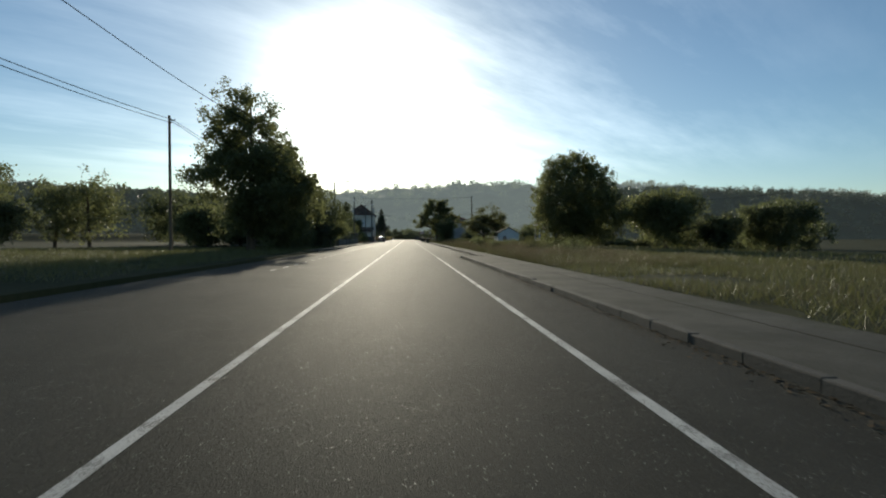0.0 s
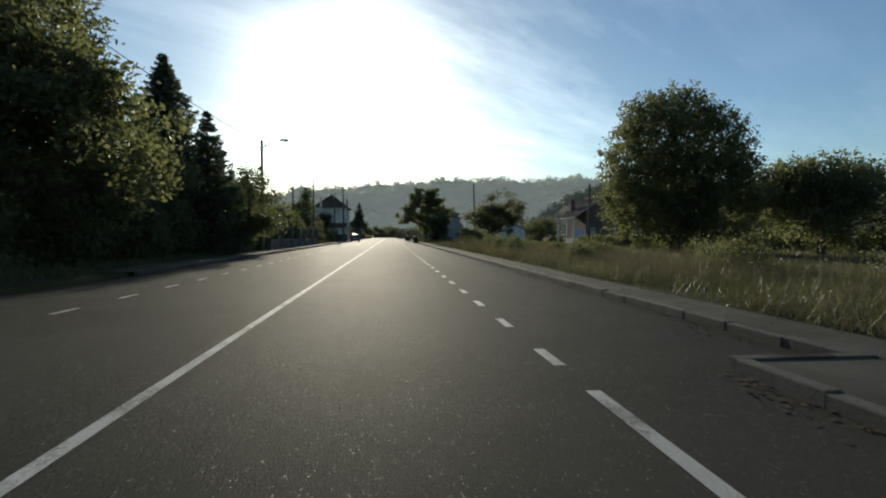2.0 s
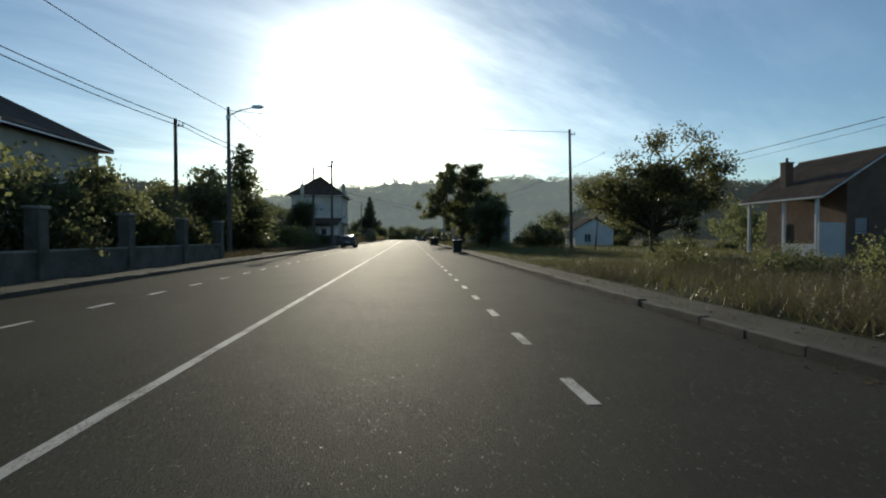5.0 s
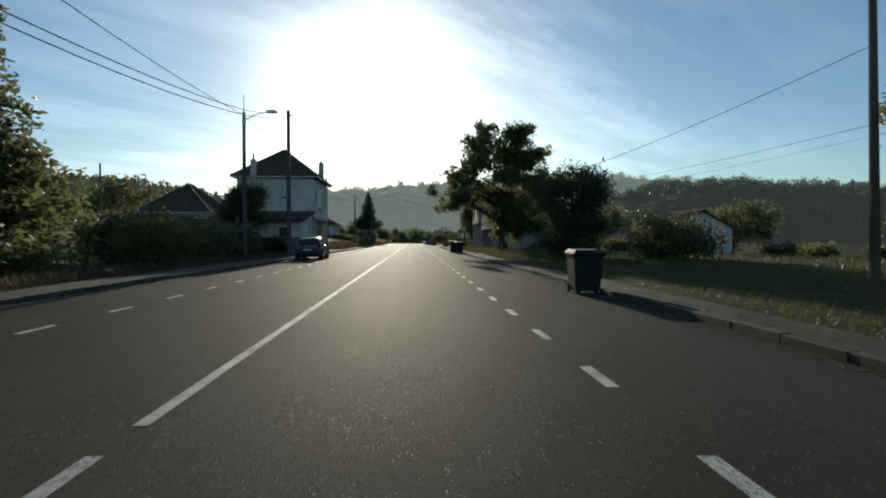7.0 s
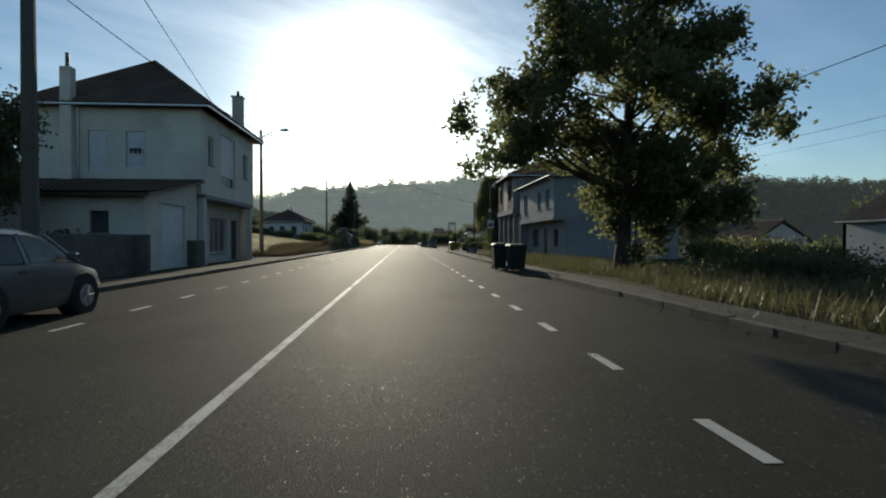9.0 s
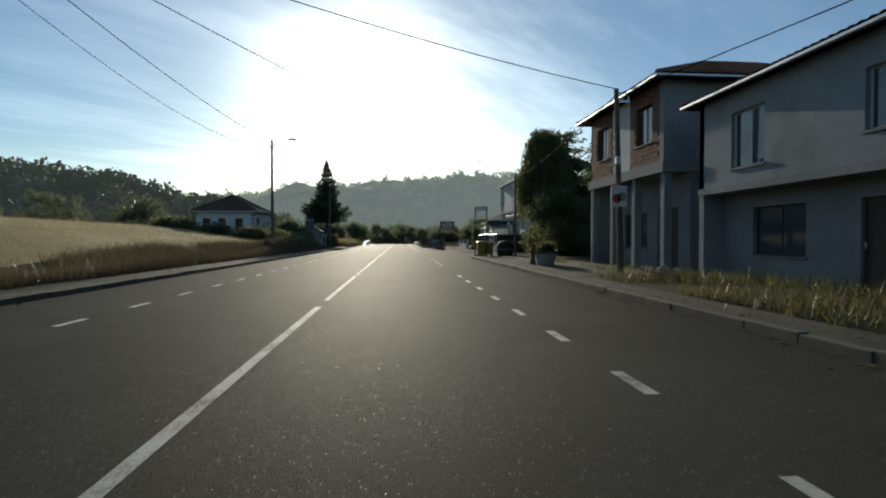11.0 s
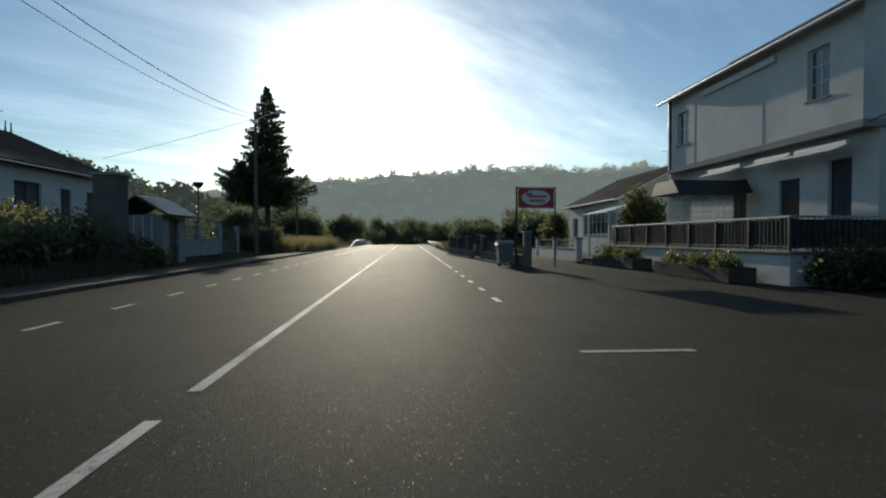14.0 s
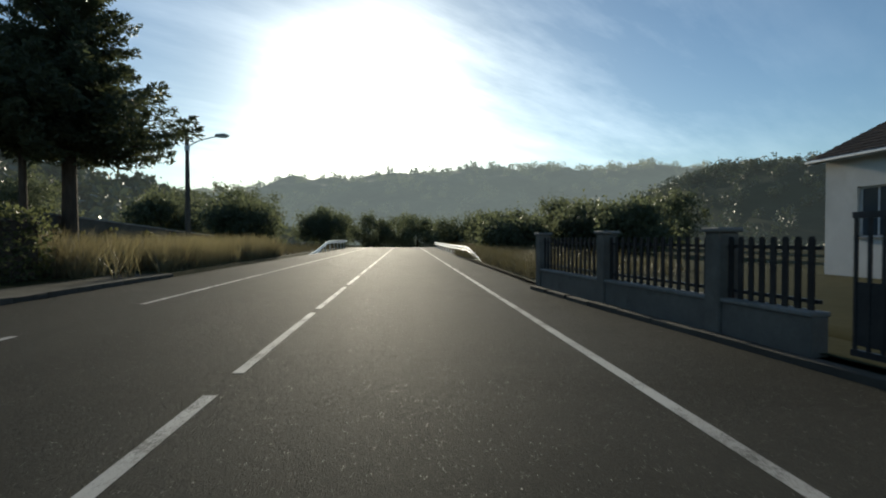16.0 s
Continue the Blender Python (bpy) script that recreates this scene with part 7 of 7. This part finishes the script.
pn = part("panel", boxed(-0.17, 0.17, -0.02, 0.01, 1.15, 1.55, 0.01), SIGNW, s)
part("bar", boxed(-0.1, -0.02, -0.028, -0.021, 1.28, 1.46), DARKM, pn)
part("bar", boxed(0.03, 0.11, -0.028, -0.021, 1.28, 1.46), DARKM, pn)

s = thing("pole_sign", 8.78, 171.02, 0, 0, "small white sign with a red disc fixed to the pole", "sign")
pn = part("panel", boxed(-0.28, 0.28, -0.04, 0.0, 2.35, 3.05, 0.01), SIGNW, s)
for dx, dz, mt in ((-0.08, 2.62, SIGNR), (0.1, 2.68, BLUEW)):
    bm = B()
    bmesh.ops.create_circle(bm, cap_ends=True, segments=24, radius=0.15, matrix=Matrix.Translation((dx, -0.046, dz)) @ Matrix.Rotation(radians(90), 4, "X"))
    part("disc", bm, mt, pn)
part("lamp_box", boxed(-0.14, 0.02, -0.12, 0.0, 3.75, 4.0, 0.02), FRAMEW, s)
s = thing("pole_plate", 9.8, 193.55, 0, 0, "small white plate fixed to the concrete pole", "sign")
pn = part("panel", boxed(-0.12, 0.12, -0.03, 0.0, 2.2, 2.6), SIGNW, s)
bars(pn, -0.08, 0.08, -0.031, ((2.46, 2.5), (2.36, 2.4)), SHUT, 9)


# ---------------------------------------------------------------- fences, walls, rails
def pillar_wall(name, x, y0, y1, hwall, hp, step, mat, label, pill=0.36, bar_mat=None, htop=1.5, pitch=0.16, bar_w=0.02, bx=0.0):
    """Low wall along y with pillars, and upright bars between them."""
    t = thing(name, x, 0, 0.1, 0, label, "fence")
    n = max(1, round((y1 - y0) / step))
    for i in range(n + 1):
        y = y0 + (y1 - y0) * i / n
        p = part("pillar", boxed(-pill / 2, pill / 2, y - pill / 2, y + pill / 2, 0, hp, 0.015), mat, t)
        part("cap", boxed(-pill / 2 - 0.05, pill / 2 + 0.05, y - pill / 2 - 0.05, y + pill / 2 + 0.05, hp, hp + 0.09, 0.02), STONE, p)
    for i in range(n):
        a, b = y0 + (y1 - y0) * i / n + pill / 2, y0 + (y1 - y0) * (i + 1) / n - pill / 2
        part("low_wall", boxed(-0.12, 0.12, a, b, 0, hwall), mat, t)
        part("coping", boxed(-0.15, 0.15, a, b, hwall, hwall + 0.06), STONE, t)
        if bar_mat:
            for zz in (hwall + 0.16, htop - 0.12):
                part("rail", boxed(-0.02, 0.02, a, b, zz, zz + 0.04), bar_mat, t)
            k = int((b - a) / pitch)
            for j in range(k):
                y = a + (b - a) * (j + 0.5) / k
                part("upright", boxed(0.022, 0.042, y - bar_w, y + bar_w, hwall + 0.1, htop), bar_mat, t)
    return t


pillar_wall("garden_fence", -7.75, 72.0, 99.0, 0.75, 1.9, 4.2, DKSTONE, "low garden wall with tall stone pillars", 0.4)
def slat_fence(name, p, q, n, label, hw=0.42, top=1.24):
    """Low rendered wall from p to q with end pillars and n upright slats on two rails."""
    (ax, ay), (bx, by) = p, q
    L = math.hypot(bx - ax, by - ay)
    t = thing(name, ax, ay, 0.04, math.degrees(math.atan2(ax - bx, by - ay)), label, "fence", "yard fence panels")
    part("low_wall", boxed(-0.1, 0.1, 0.14, L - 0.14, 0, hw, 0.01), YARDW, t)
    part("coping", boxed(-0.13, 0.13, 0.14, L - 0.14, hw, hw + 0.05, 0.01), STONE, t)
    pl = part("pillar", boxed(-0.14, 0.14, L - 0.14, L + 0.14, 0, 1.3, 0.015), YARDW, t)
    part("cap", boxed(-0.18, 0.18, L - 0.18, L + 0.18, 1.3, 1.36, 0.015), STONE, pl)
    for zz in (hw + 0.13, top - 0.14):
        part("rail", boxed(-0.02, 0.02, 0.14, L - 0.14, zz, zz + 0.04), DARKM, t)
    for i in range(n):
        y = 0.14 + (L - 0.28) * (i + 0.5) / n
        bm = B()
        prism(bm, [(y - 0.036, hw + 0.06), (y + 0.036, hw + 0.06), (y + 0.036, top - 0.03), (y + 0.02, top), (y - 0.02, top), (y - 0.036, top - 0.03)], "x", -0.045, -0.022)
        part("slat", bm, PLANK, t)
    return t


fp = thing("fence_pillar", 6.85, 217.6, 0.0, 0, "stout pale rendered pillar at the end of the yard wall", "pillar")
part("shaft", boxed(-0.16, 0.16, -0.16, 0.16, 0, 1.48, 0.02), YARDW, fp)
part("cap", boxed(-0.2, 0.2, -0.2, 0.2, 1.48, 1.55, 0.02), STONE, fp)
for k, n in ((0, 17), (1, 18), (3, 8), (4, 14), (5, 15)):
    slat_fence("yard_fence", YARD[k], YARD[k + 1], n, "low rendered wall with a pillar and dark upright slats")
gt = thing("garden_gate", (YARD[2][0] + YARD[3][0]) / 2, 226.1, 0.05, 6.2, "dark metal garden gate between pale pillars", "gate")
for zz in (0.1, 1.4):
    part("gate_frame", boxed(-0.025, 0.025, -0.9, 0.9, zz, zz + 0.06), DARKM, gt)
for k in range(14):
    part("bar", boxed(-0.012, 0.012, -0.88 + k * 0.134, -0.85 + k * 0.134, 0.16, 1.4), DARKM, gt)
part("sheet", boxed(-0.006, 0.006, -0.88, 0.88, 0.2, 0.8), DARKM, gt)
pillar_wall("yard_fence", 10.2, 221.0, 229.0, 0.6, 1.1, 4.0, WHITE, "low white garden wall with thin bars", 0.3, DARKM, 1.15, 0.2, 0.012)
pillar_wall("front_wall", -8.9, 219.8, 225.8, 1.05, 1.95, 2.7, BLUEW, "blue-grey garden wall with posts and mesh", 0.2, DARKM, 1.8, 0.4, 0.012)
gt = thing("driveway_gate", -8.9, 227.4, 0.1, 0, "dark iron driveway gate with upright bars", "gate")
for zz in (0.12, 0.9, 1.55):
    part("gate_frame", boxed(-0.02, 0.02, -1.35, 1.35, zz, zz + 0.05), DARKM, gt)
for k in range(18):
    part("bar", boxed(-0.012, 0.012, -1.34 + k * 0.156, -1.31 + k * 0.156, 0.17, 1.6), DARKM, gt)
part("sheet", boxed(-0.006, 0.006, -1.3, 1.3, 0.17, 0.9), DARKM, gt)
for yy in (-1.5, 1.5):
    part("post", boxed(-0.12, 0.12, yy - 0.12, yy + 0.12, 0, 1.9, 0.015), BLUEW, gt)
hg = thing("clipped_hedge", -8.85, 236.0, 0.1, 0, "square clipped dark green hedge by the road", "hedge")
rng = np.random.default_rng(77)
p = rng.uniform((-0.85, -1.45, 0.05), (0.85, 1.45, 2.0), (5200, 3))
edge = np.maximum(np.abs(p[:, 0]) / 0.85, np.maximum(np.abs(p[:, 1]) / 1.45, np.abs(p[:, 2] - 1) / 1.0))
quads("foliage", leaves(rng, p[edge > 0.72], 0.07), LEAF_D, hg)
part("core", boxed(-0.6, 0.6, -1.2, 1.2, 0.0, 1.7, 0.1), BARK, hg)
for wy0, wy1, wz0, wz1 in ((238.6, 250.4, 2.16, 1.66), (250.9, 257.0, 1.62, 1.36)):
    gw = thing("boundary_wall", -10.9, 0, 0.05, 0, "dark mossy boundary wall with a pale coping behind tall grass", "wall")
    bm = B()
    prism(bm, [(wy0, -0.1), (wy1, -0.1), (wy1, wz1), (wy0, wz0)], "x", -0.12, 0.12)
    part("wall", bm, DKSTONE, gw)
    bm = B()
    prism(bm, [(wy0, wz0), (wy1, wz1), (wy1, wz1 + 0.06), (wy0, wz0 + 0.06)], "x", -0.16, 0.16)
    part("coping", bm, TUBC, gw)
ivy = thing("ivy", -10.72, 247.5, 0.1, 0, "ivy and weeds growing over the boundary wall", "ivy")
q = rng.uniform((-0.08, -9.0, 0.05), (0.2, 9.3, 1.0), (5200, 3))
q = q[np.sin(q[:, 1] * 0.9) + np.sin(q[:, 1] * 2.3 + 1) > -0.5]
q[:, 2] *= 1.5 - (q[:, 1] + 9) * 0.025 + 0.3 * np.sin(q[:, 1] * 2.1)
quads("foliage", leaves(rng, q, 0.075), LEAF_O, ivy)

# small tiled gateway roof and grey pillar by the bungalow garden
g = thing("gateway", -8.9, 218.4, 0.1, 0, "small pale gateway with a slate tiled roof", "gateway")
wall("wall", g, GREYW, "y", 0.75, -1.1, 1.1, 0, 2.1, [(-0.45, 0.45, 0.0, 1.95)], 0.15, face=-1)
wall("wall", g, GREYW, "x", -1.1, -0.9, 0.6, 0, 2.1, thick=0.15, face=1)
for k in range(4):
    part("grille_bar", boxed(-0.7 + k * 0.35, -0.66 + k * 0.35, -1.13, -1.11, 0.8, 2.05), FRAMEW, g)
door(g, "y", 0.75, -0.45, 0.45, 0.0, 1.95, -1, WOODD, "", 2)
bm = B()
slab(bm, [(1.15, -1.45, 2.1), (1.15, 1.45, 2.1), (-0.1, 1.45, 2.85), (-0.1, -1.45, 2.85)], 0.06)
slab(bm, [(-0.1, -1.45, 2.85), (-0.1, 1.45, 2.85), (-1.2, 1.45, 2.2), (-1.2, -1.45, 2.2)], 0.06)
rf = part("roof", bm, WOODD, g)
SL = bpy.data.meshes.new("slate")
bms = boxed(-0.14, 0.14, -0.1, 0.1, 0, 0.014, 0.003)
bms.to_mesh(SL)
bms.free()
SL.materials.append(SLATE)
rg = random.Random(3)
for i in range(7):
    for j in range(14):
        ob = link("slate", SL, SLATE, rf)
        f = (i + 0.5) / 7
        ob.location = (1.15 - 1.25 * f, -1.35 + j * 0.207 + (0.1 if i % 2 else 0), 2.12 + 0.75 * f)
        ob.rotation_euler = (rg.uniform(-0.03, 0.03), math.atan2(0.75, 1.25) - 0.06 + rg.uniform(-0.05, 0.05), 0)
pl = thing("stone_pillar", -8.6, 214.5, 0.1, 0, "tall square grey masonry pillar in the hedge", "pillar")
part("shaft", boxed(-0.4, 0.4, -0.4, 0.4, 0, 3.3, 0.03), DKSTONE, pl)
part("cap", boxed(-0.46, 0.46, -0.46, 0.46, 3.3, 3.42, 0.03), STONE, pl)
lp = thing("garden_lamp", -11.0, 228.4, 0.1, 0, "garden lamp with a dark dish shade on a post", "lamp")
part("post", rod(B(), (0, 0, 0), (0, 0, 4.2), 0.05, 0.04, 8), DARKM, lp)
bm = B()
rod(bm, (0, 0, 4.2), (0, 0, 4.45), 0.12, 0.32, 14)
rod(bm, (0, 0, 4.45), (0, 0, 4.55), 0.32, 0.28, 14)
part("shade", bm, DARKM, lp)

# big concrete tub with a young plant
tb = thing("tub_planter", 8.1, 177.3, 0.12, 0, "large round concrete tub planted with low greenery", "planter")
bm = B()
rod(bm, (0, 0, 0), (0, 0, 0.5), 0.36, 0.48, 20)
part("tub", bm, TUBC, tb, "", True)
bm = B()
rod(bm, (0, 0, 0.5), (0, 0, 0.6), 0.52, 0.52, 20)
part("rim", bm, KERB, tb)
rng = np.random.default_rng(21)
part("soil", rod(B(), (0, 0, 0.55), (0, 0, 0.605), 0.45, 0.45, 18), BARK, tb)
_, p = clump_points(rng, [(0, 0, 0.72, 0.36, 0.36, 0.16)], 110, 16, 0.09, 0.1)
quads("plant_growth", leaves(rng, p, 0.065), LEAF_D, tb)


def guard_rail(x, y0, y1, label, side, ramp, rise=0.0):
    """Beam pieces on posts; the near end ramps down into the ground over the length ramp."""
    t = thing("guard_rail", x, 0, 0, 0, label, "guard rail", "guard rails")
    pr = [(0, 0.45), (0.05, 0.5), (0.0, 0.56), (0.0, 0.62), (0.05, 0.68), (0.0, 0.75), (-0.015, 0.75), (0.03, 0.68), (-0.015, 0.62), (-0.015, 0.56), (0.03, 0.5), (-0.015, 0.45)]

    def drop(y):
        return float(road_z(y)) + rise - (0.72 + rise) * (1 - float(smooth(y0, y0 + ramp, y)))
    k = int((y1 - y0) / 3)
    for i in range(k):
        a, b = y0 + 3 * i, y0 + 3 * i + 3
        bm = hull(B(), [[(side * px, yy, pz + drop(yy)) for px, pz in pr] for yy in (a, (a + b) / 2, b)])
        part("beam", bm, METAL, t)
        if drop(a) > -0.5:
            part("post", boxed(-side * 0.12, -side * 0.02, a + 0.1, a + 0.2, -0.4, drop(a + 0.15) + 0.72), METAL, t)
    return t


guard_rail(5.4, 246, 291, "galvanised steel guard rail with a ramped end", -1, 10)
guard_rail(-6.0, 264, 291, "galvanised steel guard rail with a ramped end", 1, 12, 0.3)

# stone kerb piece and rubble near the building
rb = thing("rubble_heap", 9.9, 170.2, 0.1, 0, "small heap of stones and weeds by the pavement", "rubble")
rg = random.Random(5)
for k in range(14):
    bm = B()
    bmesh.ops.create_icosphere(bm, subdivisions=1, radius=rg.uniform(0.09, 0.2))
    for v in bm.verts:
        v.co *= rg.uniform(0.75, 1.2)
    bmesh.ops.translate(bm, verts=bm.verts, vec=(rg.uniform(-0.6, 0.6), rg.uniform(-0.7, 0.7), rg.uniform(0.05, 0.2)))
    part("stone", bm, STONE, rb)


# ---------------------------------------------------------------- grass, weeds
def scatter(rng, n, x0, x1, y0, y1, patch=0.0):
    x, y = rng.uniform(x0, x1, n), rng.uniform(y0, y1, n)
    if patch:
        keep = np.array([noise.noise(Vector((a * 0.35, b * 0.25, 4))) for a, b in zip(x, y)]) > -patch
        x, y = x[keep], y[keep]
    return np.stack([x, y, ground_z(x, y) - 0.02], 1)


rg2 = np.random.default_rng(9)
blades("verge_grass_dry", rg2, scatter(rg2, 24000, KR + 1.05, KR + 8.5, 26, 92, 0.05), 0.5, 0.006, DRY, "tall dry grass along the pavement", 0.6)
blades("verge_weeds", rg2, scatter(rg2, 34000, KR + 1.1, KR + 10, 20, 92, 0.2), 0.5, 0.007, HEATH, "brown seeding weeds in the verge", 0.75)
blades("verge_grass_green", rg2, scatter(rg2, 14000, KR + 1.0, KR + 14, 2, 93, 0.3), 0.35, 0.012, GREENGRASS, "short green grass in the verge")
blades("lawn_grass", rg2, scatter(rg2, 90000, KR + 1.0, KR + 13, 91, 133, 0.4), 0.13, 0.007, GREENGRASS, "short green lawn grass beside the pavement", 0.6)
blades("tall_weeds", rg2, scatter(rg2, 22000, KR + 1.2, KR + 6, 24, 88, -0.12), 0.75, 0.006, HEATH, "tall brown weed patches in the verge", 0.5)
blades("weeds_green", rg2, scatter(rg2, 26000, KR + 1.1, KR + 9, 20, 94, 0.0), 0.45, 0.009, GREENGRASS, "green weed patches in the verge", 0.7)
blades("near_grass", rg2, scatter(rg2, 60000, KR + 1.0, KR + 16, 1, 46, 0.35), 0.24, 0.008, GREENGRASS, "short rough grass beside the widened pavement", 0.6)
blades("near_grass_dry", rg2, scatter(rg2, 30000, KR + 1.0, KR + 14, 1, 46, 0.1), 0.32, 0.006, DRY, "thin dry grass beside the widened pavement", 0.7)
blades("field_grass_left", rg2, scatter(rg2, 42000, -46, -7, 14, 56, 0.4), 0.3, 0.014, GREENGRASS, "rough meadow grass beside the road", 0.6)
blades("yard_weeds", rg2, scatter(rg2, 2200, 9.2, 11.8, 170, 190, -0.1), 0.25, 0.014, GREENGRASS, "weeds and short grass before the unfinished house")
blades("reed_weeds", rg2, scatter(rg2, 9000, -10.4, -6.6, 237.2, 258, 0.2), 1.1, 0.014, HEATH, "brown weeds among the tall grass")
blades("oak_grass", rg2, scatter(rg2, 6000, KR + 1.0, KR + 5.5, 132, 170, 0.1), 0.5, 0.012, DRY, "dry grass beside the pavement under the oak")
blades("oak_weeds", rg2, scatter(rg2, 14000, KR + 1.0, KR + 7, 130, 169, 0.3), 0.34, 0.016, GREENGRASS, "green weeds beside the pavement under the oak")
blades("field_grass_right", rg2, scatter(rg2, 26000, 14, 60, 20, 150, 0.2), 0.4, 0.03, GREENGRASS, "rough meadow grass in the field")
blades("bank_grass", rg2, scatter(rg2, 30000, -10.2, KL - 1.45, 166, 214, 0.35), 0.55, 0.012, HEATH, "brown overgrown grass on the roadside bank")
blades("bank_grass_dry", rg2, scatter(rg2, 14000, -11, KL - 1.45, 166, 216, 0.2), 0.45, 0.012, DRY, "dry grass on the roadside bank")
blades("reed_grass", rg2, scatter(rg2, 17000, -10.5, -6.6, 237.6, 258, 0.4), 1.35, 0.014, REED, "tall straw-coloured grass beside the road")
blades("verge_grass_left", rg2, scatter(rg2, 16000, -16, KL - 1.45, 20, 70, 0.2), 0.3, 0.016, GREENGRASS, "short grass under the roadside trees")
blades("verge_grass_left_dry", rg2, scatter(rg2, 12000, -10, KL - 1.45, 100, 142, 0.2), 0.4, 0.012, HEATH, "dry weeds beside the pavement")
blades("kerb_weeds", rg2, np.concatenate([scatter(rg2, 2600, KR + 0.16, KR + 0.5, 36, 192, 0.05), scatter(rg2, 2600, KL - 0.55, KL - 0.16, 46, 240, 0.05)]), 0.16, 0.008, DRY, "small weeds in the pavement joints")
blades("meadow_stubble", rg2, scatter(rg2, 30000, -32, -10.6, 169, 211, 0.4), 0.24, 0.012, REED, "short straw stubble on the mown meadow")
blades("crest_grass", rg2, np.concatenate([scatter(rg2, 6000, 6.8, 12, 238, 300, 0.2), scatter(rg2, 6000, -13, -6.6, 255, 300, 0.2)]), 0.7, 0.02, DRY, "dry grass behind the guard rails")
nv = 5200
vx, vy = rg2.uniform(5.15, 7.1, nv), rg2.uniform(235.6, 262, nv)
blades("verge_grass_crest", rg2, np.stack([vx, vy, np.full(nv, 0.08)], 1), 0.75, 0.012, DRY, "dry grass on the verge beyond the yard wall", 0.5)
# seed heads and umbels over the verge weeds
sh = scatter(rg2, 1500, KR + 1.2, KR + 7, 24, 90, 0.1)
sh[:, 2] += rg2.uniform(0.35, 0.85, len(sh))
sp = np.repeat(sh, 9, 0) + rg2.normal(size=(len(sh) * 9, 3)) * np.array([0.05, 0.05, 0.045])
tagged(quads("seed_heads", leaves(rg2, sp, 0.018), HEATH), "brown seed heads standing over the verge weeds", "weeds", "", "stuff")
# fallen leaves and dirt gathered along the kerbs
rl = np.random.default_rng(33)
lx = np.concatenate([KR - np.abs(rl.normal(size=3600)) * 0.22 - 0.02, KL + np.abs(rl.normal(size=3200)) * 0.22 + 0.02, KR + rl.uniform(0.2, 1.0, 1500)])
ly = np.concatenate([rl.uniform(34, 188, 3600), rl.uniform(47, 238, 3200), rl.uniform(34, 188, 1500)])
lx = np.concatenate([lx, 5.05 - np.abs(rl.normal(size=1500)) * 0.16])
ly = np.concatenate([ly, rl.uniform(-5, 33, 1500)])
lz = np.concatenate([np.full(6800, 0.012), np.full(1500, 0.13), np.full(1500, 0.012)])
lv = leaves(rl, np.stack([lx, ly, lz], 1), 0.035)
lv[:, :, 2] = lz[:, None] + (lv[:, :, 2] - lz[:, None]) * 0.22
tagged(quads("fallen_leaves", lv, LITTER), "brown fallen leaves gathered along the kerbs", "leaf litter", "", "stuff")
# the mown meadow on the rise
mx, my = np.meshgrid(np.linspace(-60, -10.5, 40), np.linspace(168, 212, 30))
meadow = grid_mesh("meadow", np.stack([mx, my, ground_z(mx, my) + 0.03], -1), FIELD)
tagged(meadow, "mown straw-yellow meadow rising from the road", "field", kind="structure")
# band of dry grass whose sunlit look is put into the colour
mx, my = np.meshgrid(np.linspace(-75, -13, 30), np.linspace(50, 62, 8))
mead = grid_mesh("meadow_strip", np.stack([mx, my, ground_z(mx, my) + 0.03], -1), SUNLIT_STRIP)
tagged(mead, "strip of dry mown grass in a paler, sunlit colour", "field", kind="structure")


# ---------------------------------------------------------------- bare bricks of the unfinished upper floor
bw = [o for o in bpy.data.objects if o.name.startswith("upper_wall") and o.data.materials[0] == BROWNW]
rb = random.Random(12)
for o, (ya, yb, oa, ob_) in zip(bw, ((172.3 + 0.3, 175.1, 173.2, 174.5), (176.9, 179.5, 177.4, 178.6))):
    zc, row = 4.16, 0
    while zc < 6.95:
        y = ya + 0.16 + (0.16 if row % 2 else 0)
        while y < yb - 0.14:
            if not (oa - 0.17 < y < ob_ + 0.17 and 4.85 < zc < 6.5):
                b = link("brick", BRICK_ME, BRICK, o)
                b.location = (11.0 - 0.006 + rb.uniform(-0.003, 0.003), y, zc + 0.05)
            y += 0.32
        zc += 0.195
        row += 1
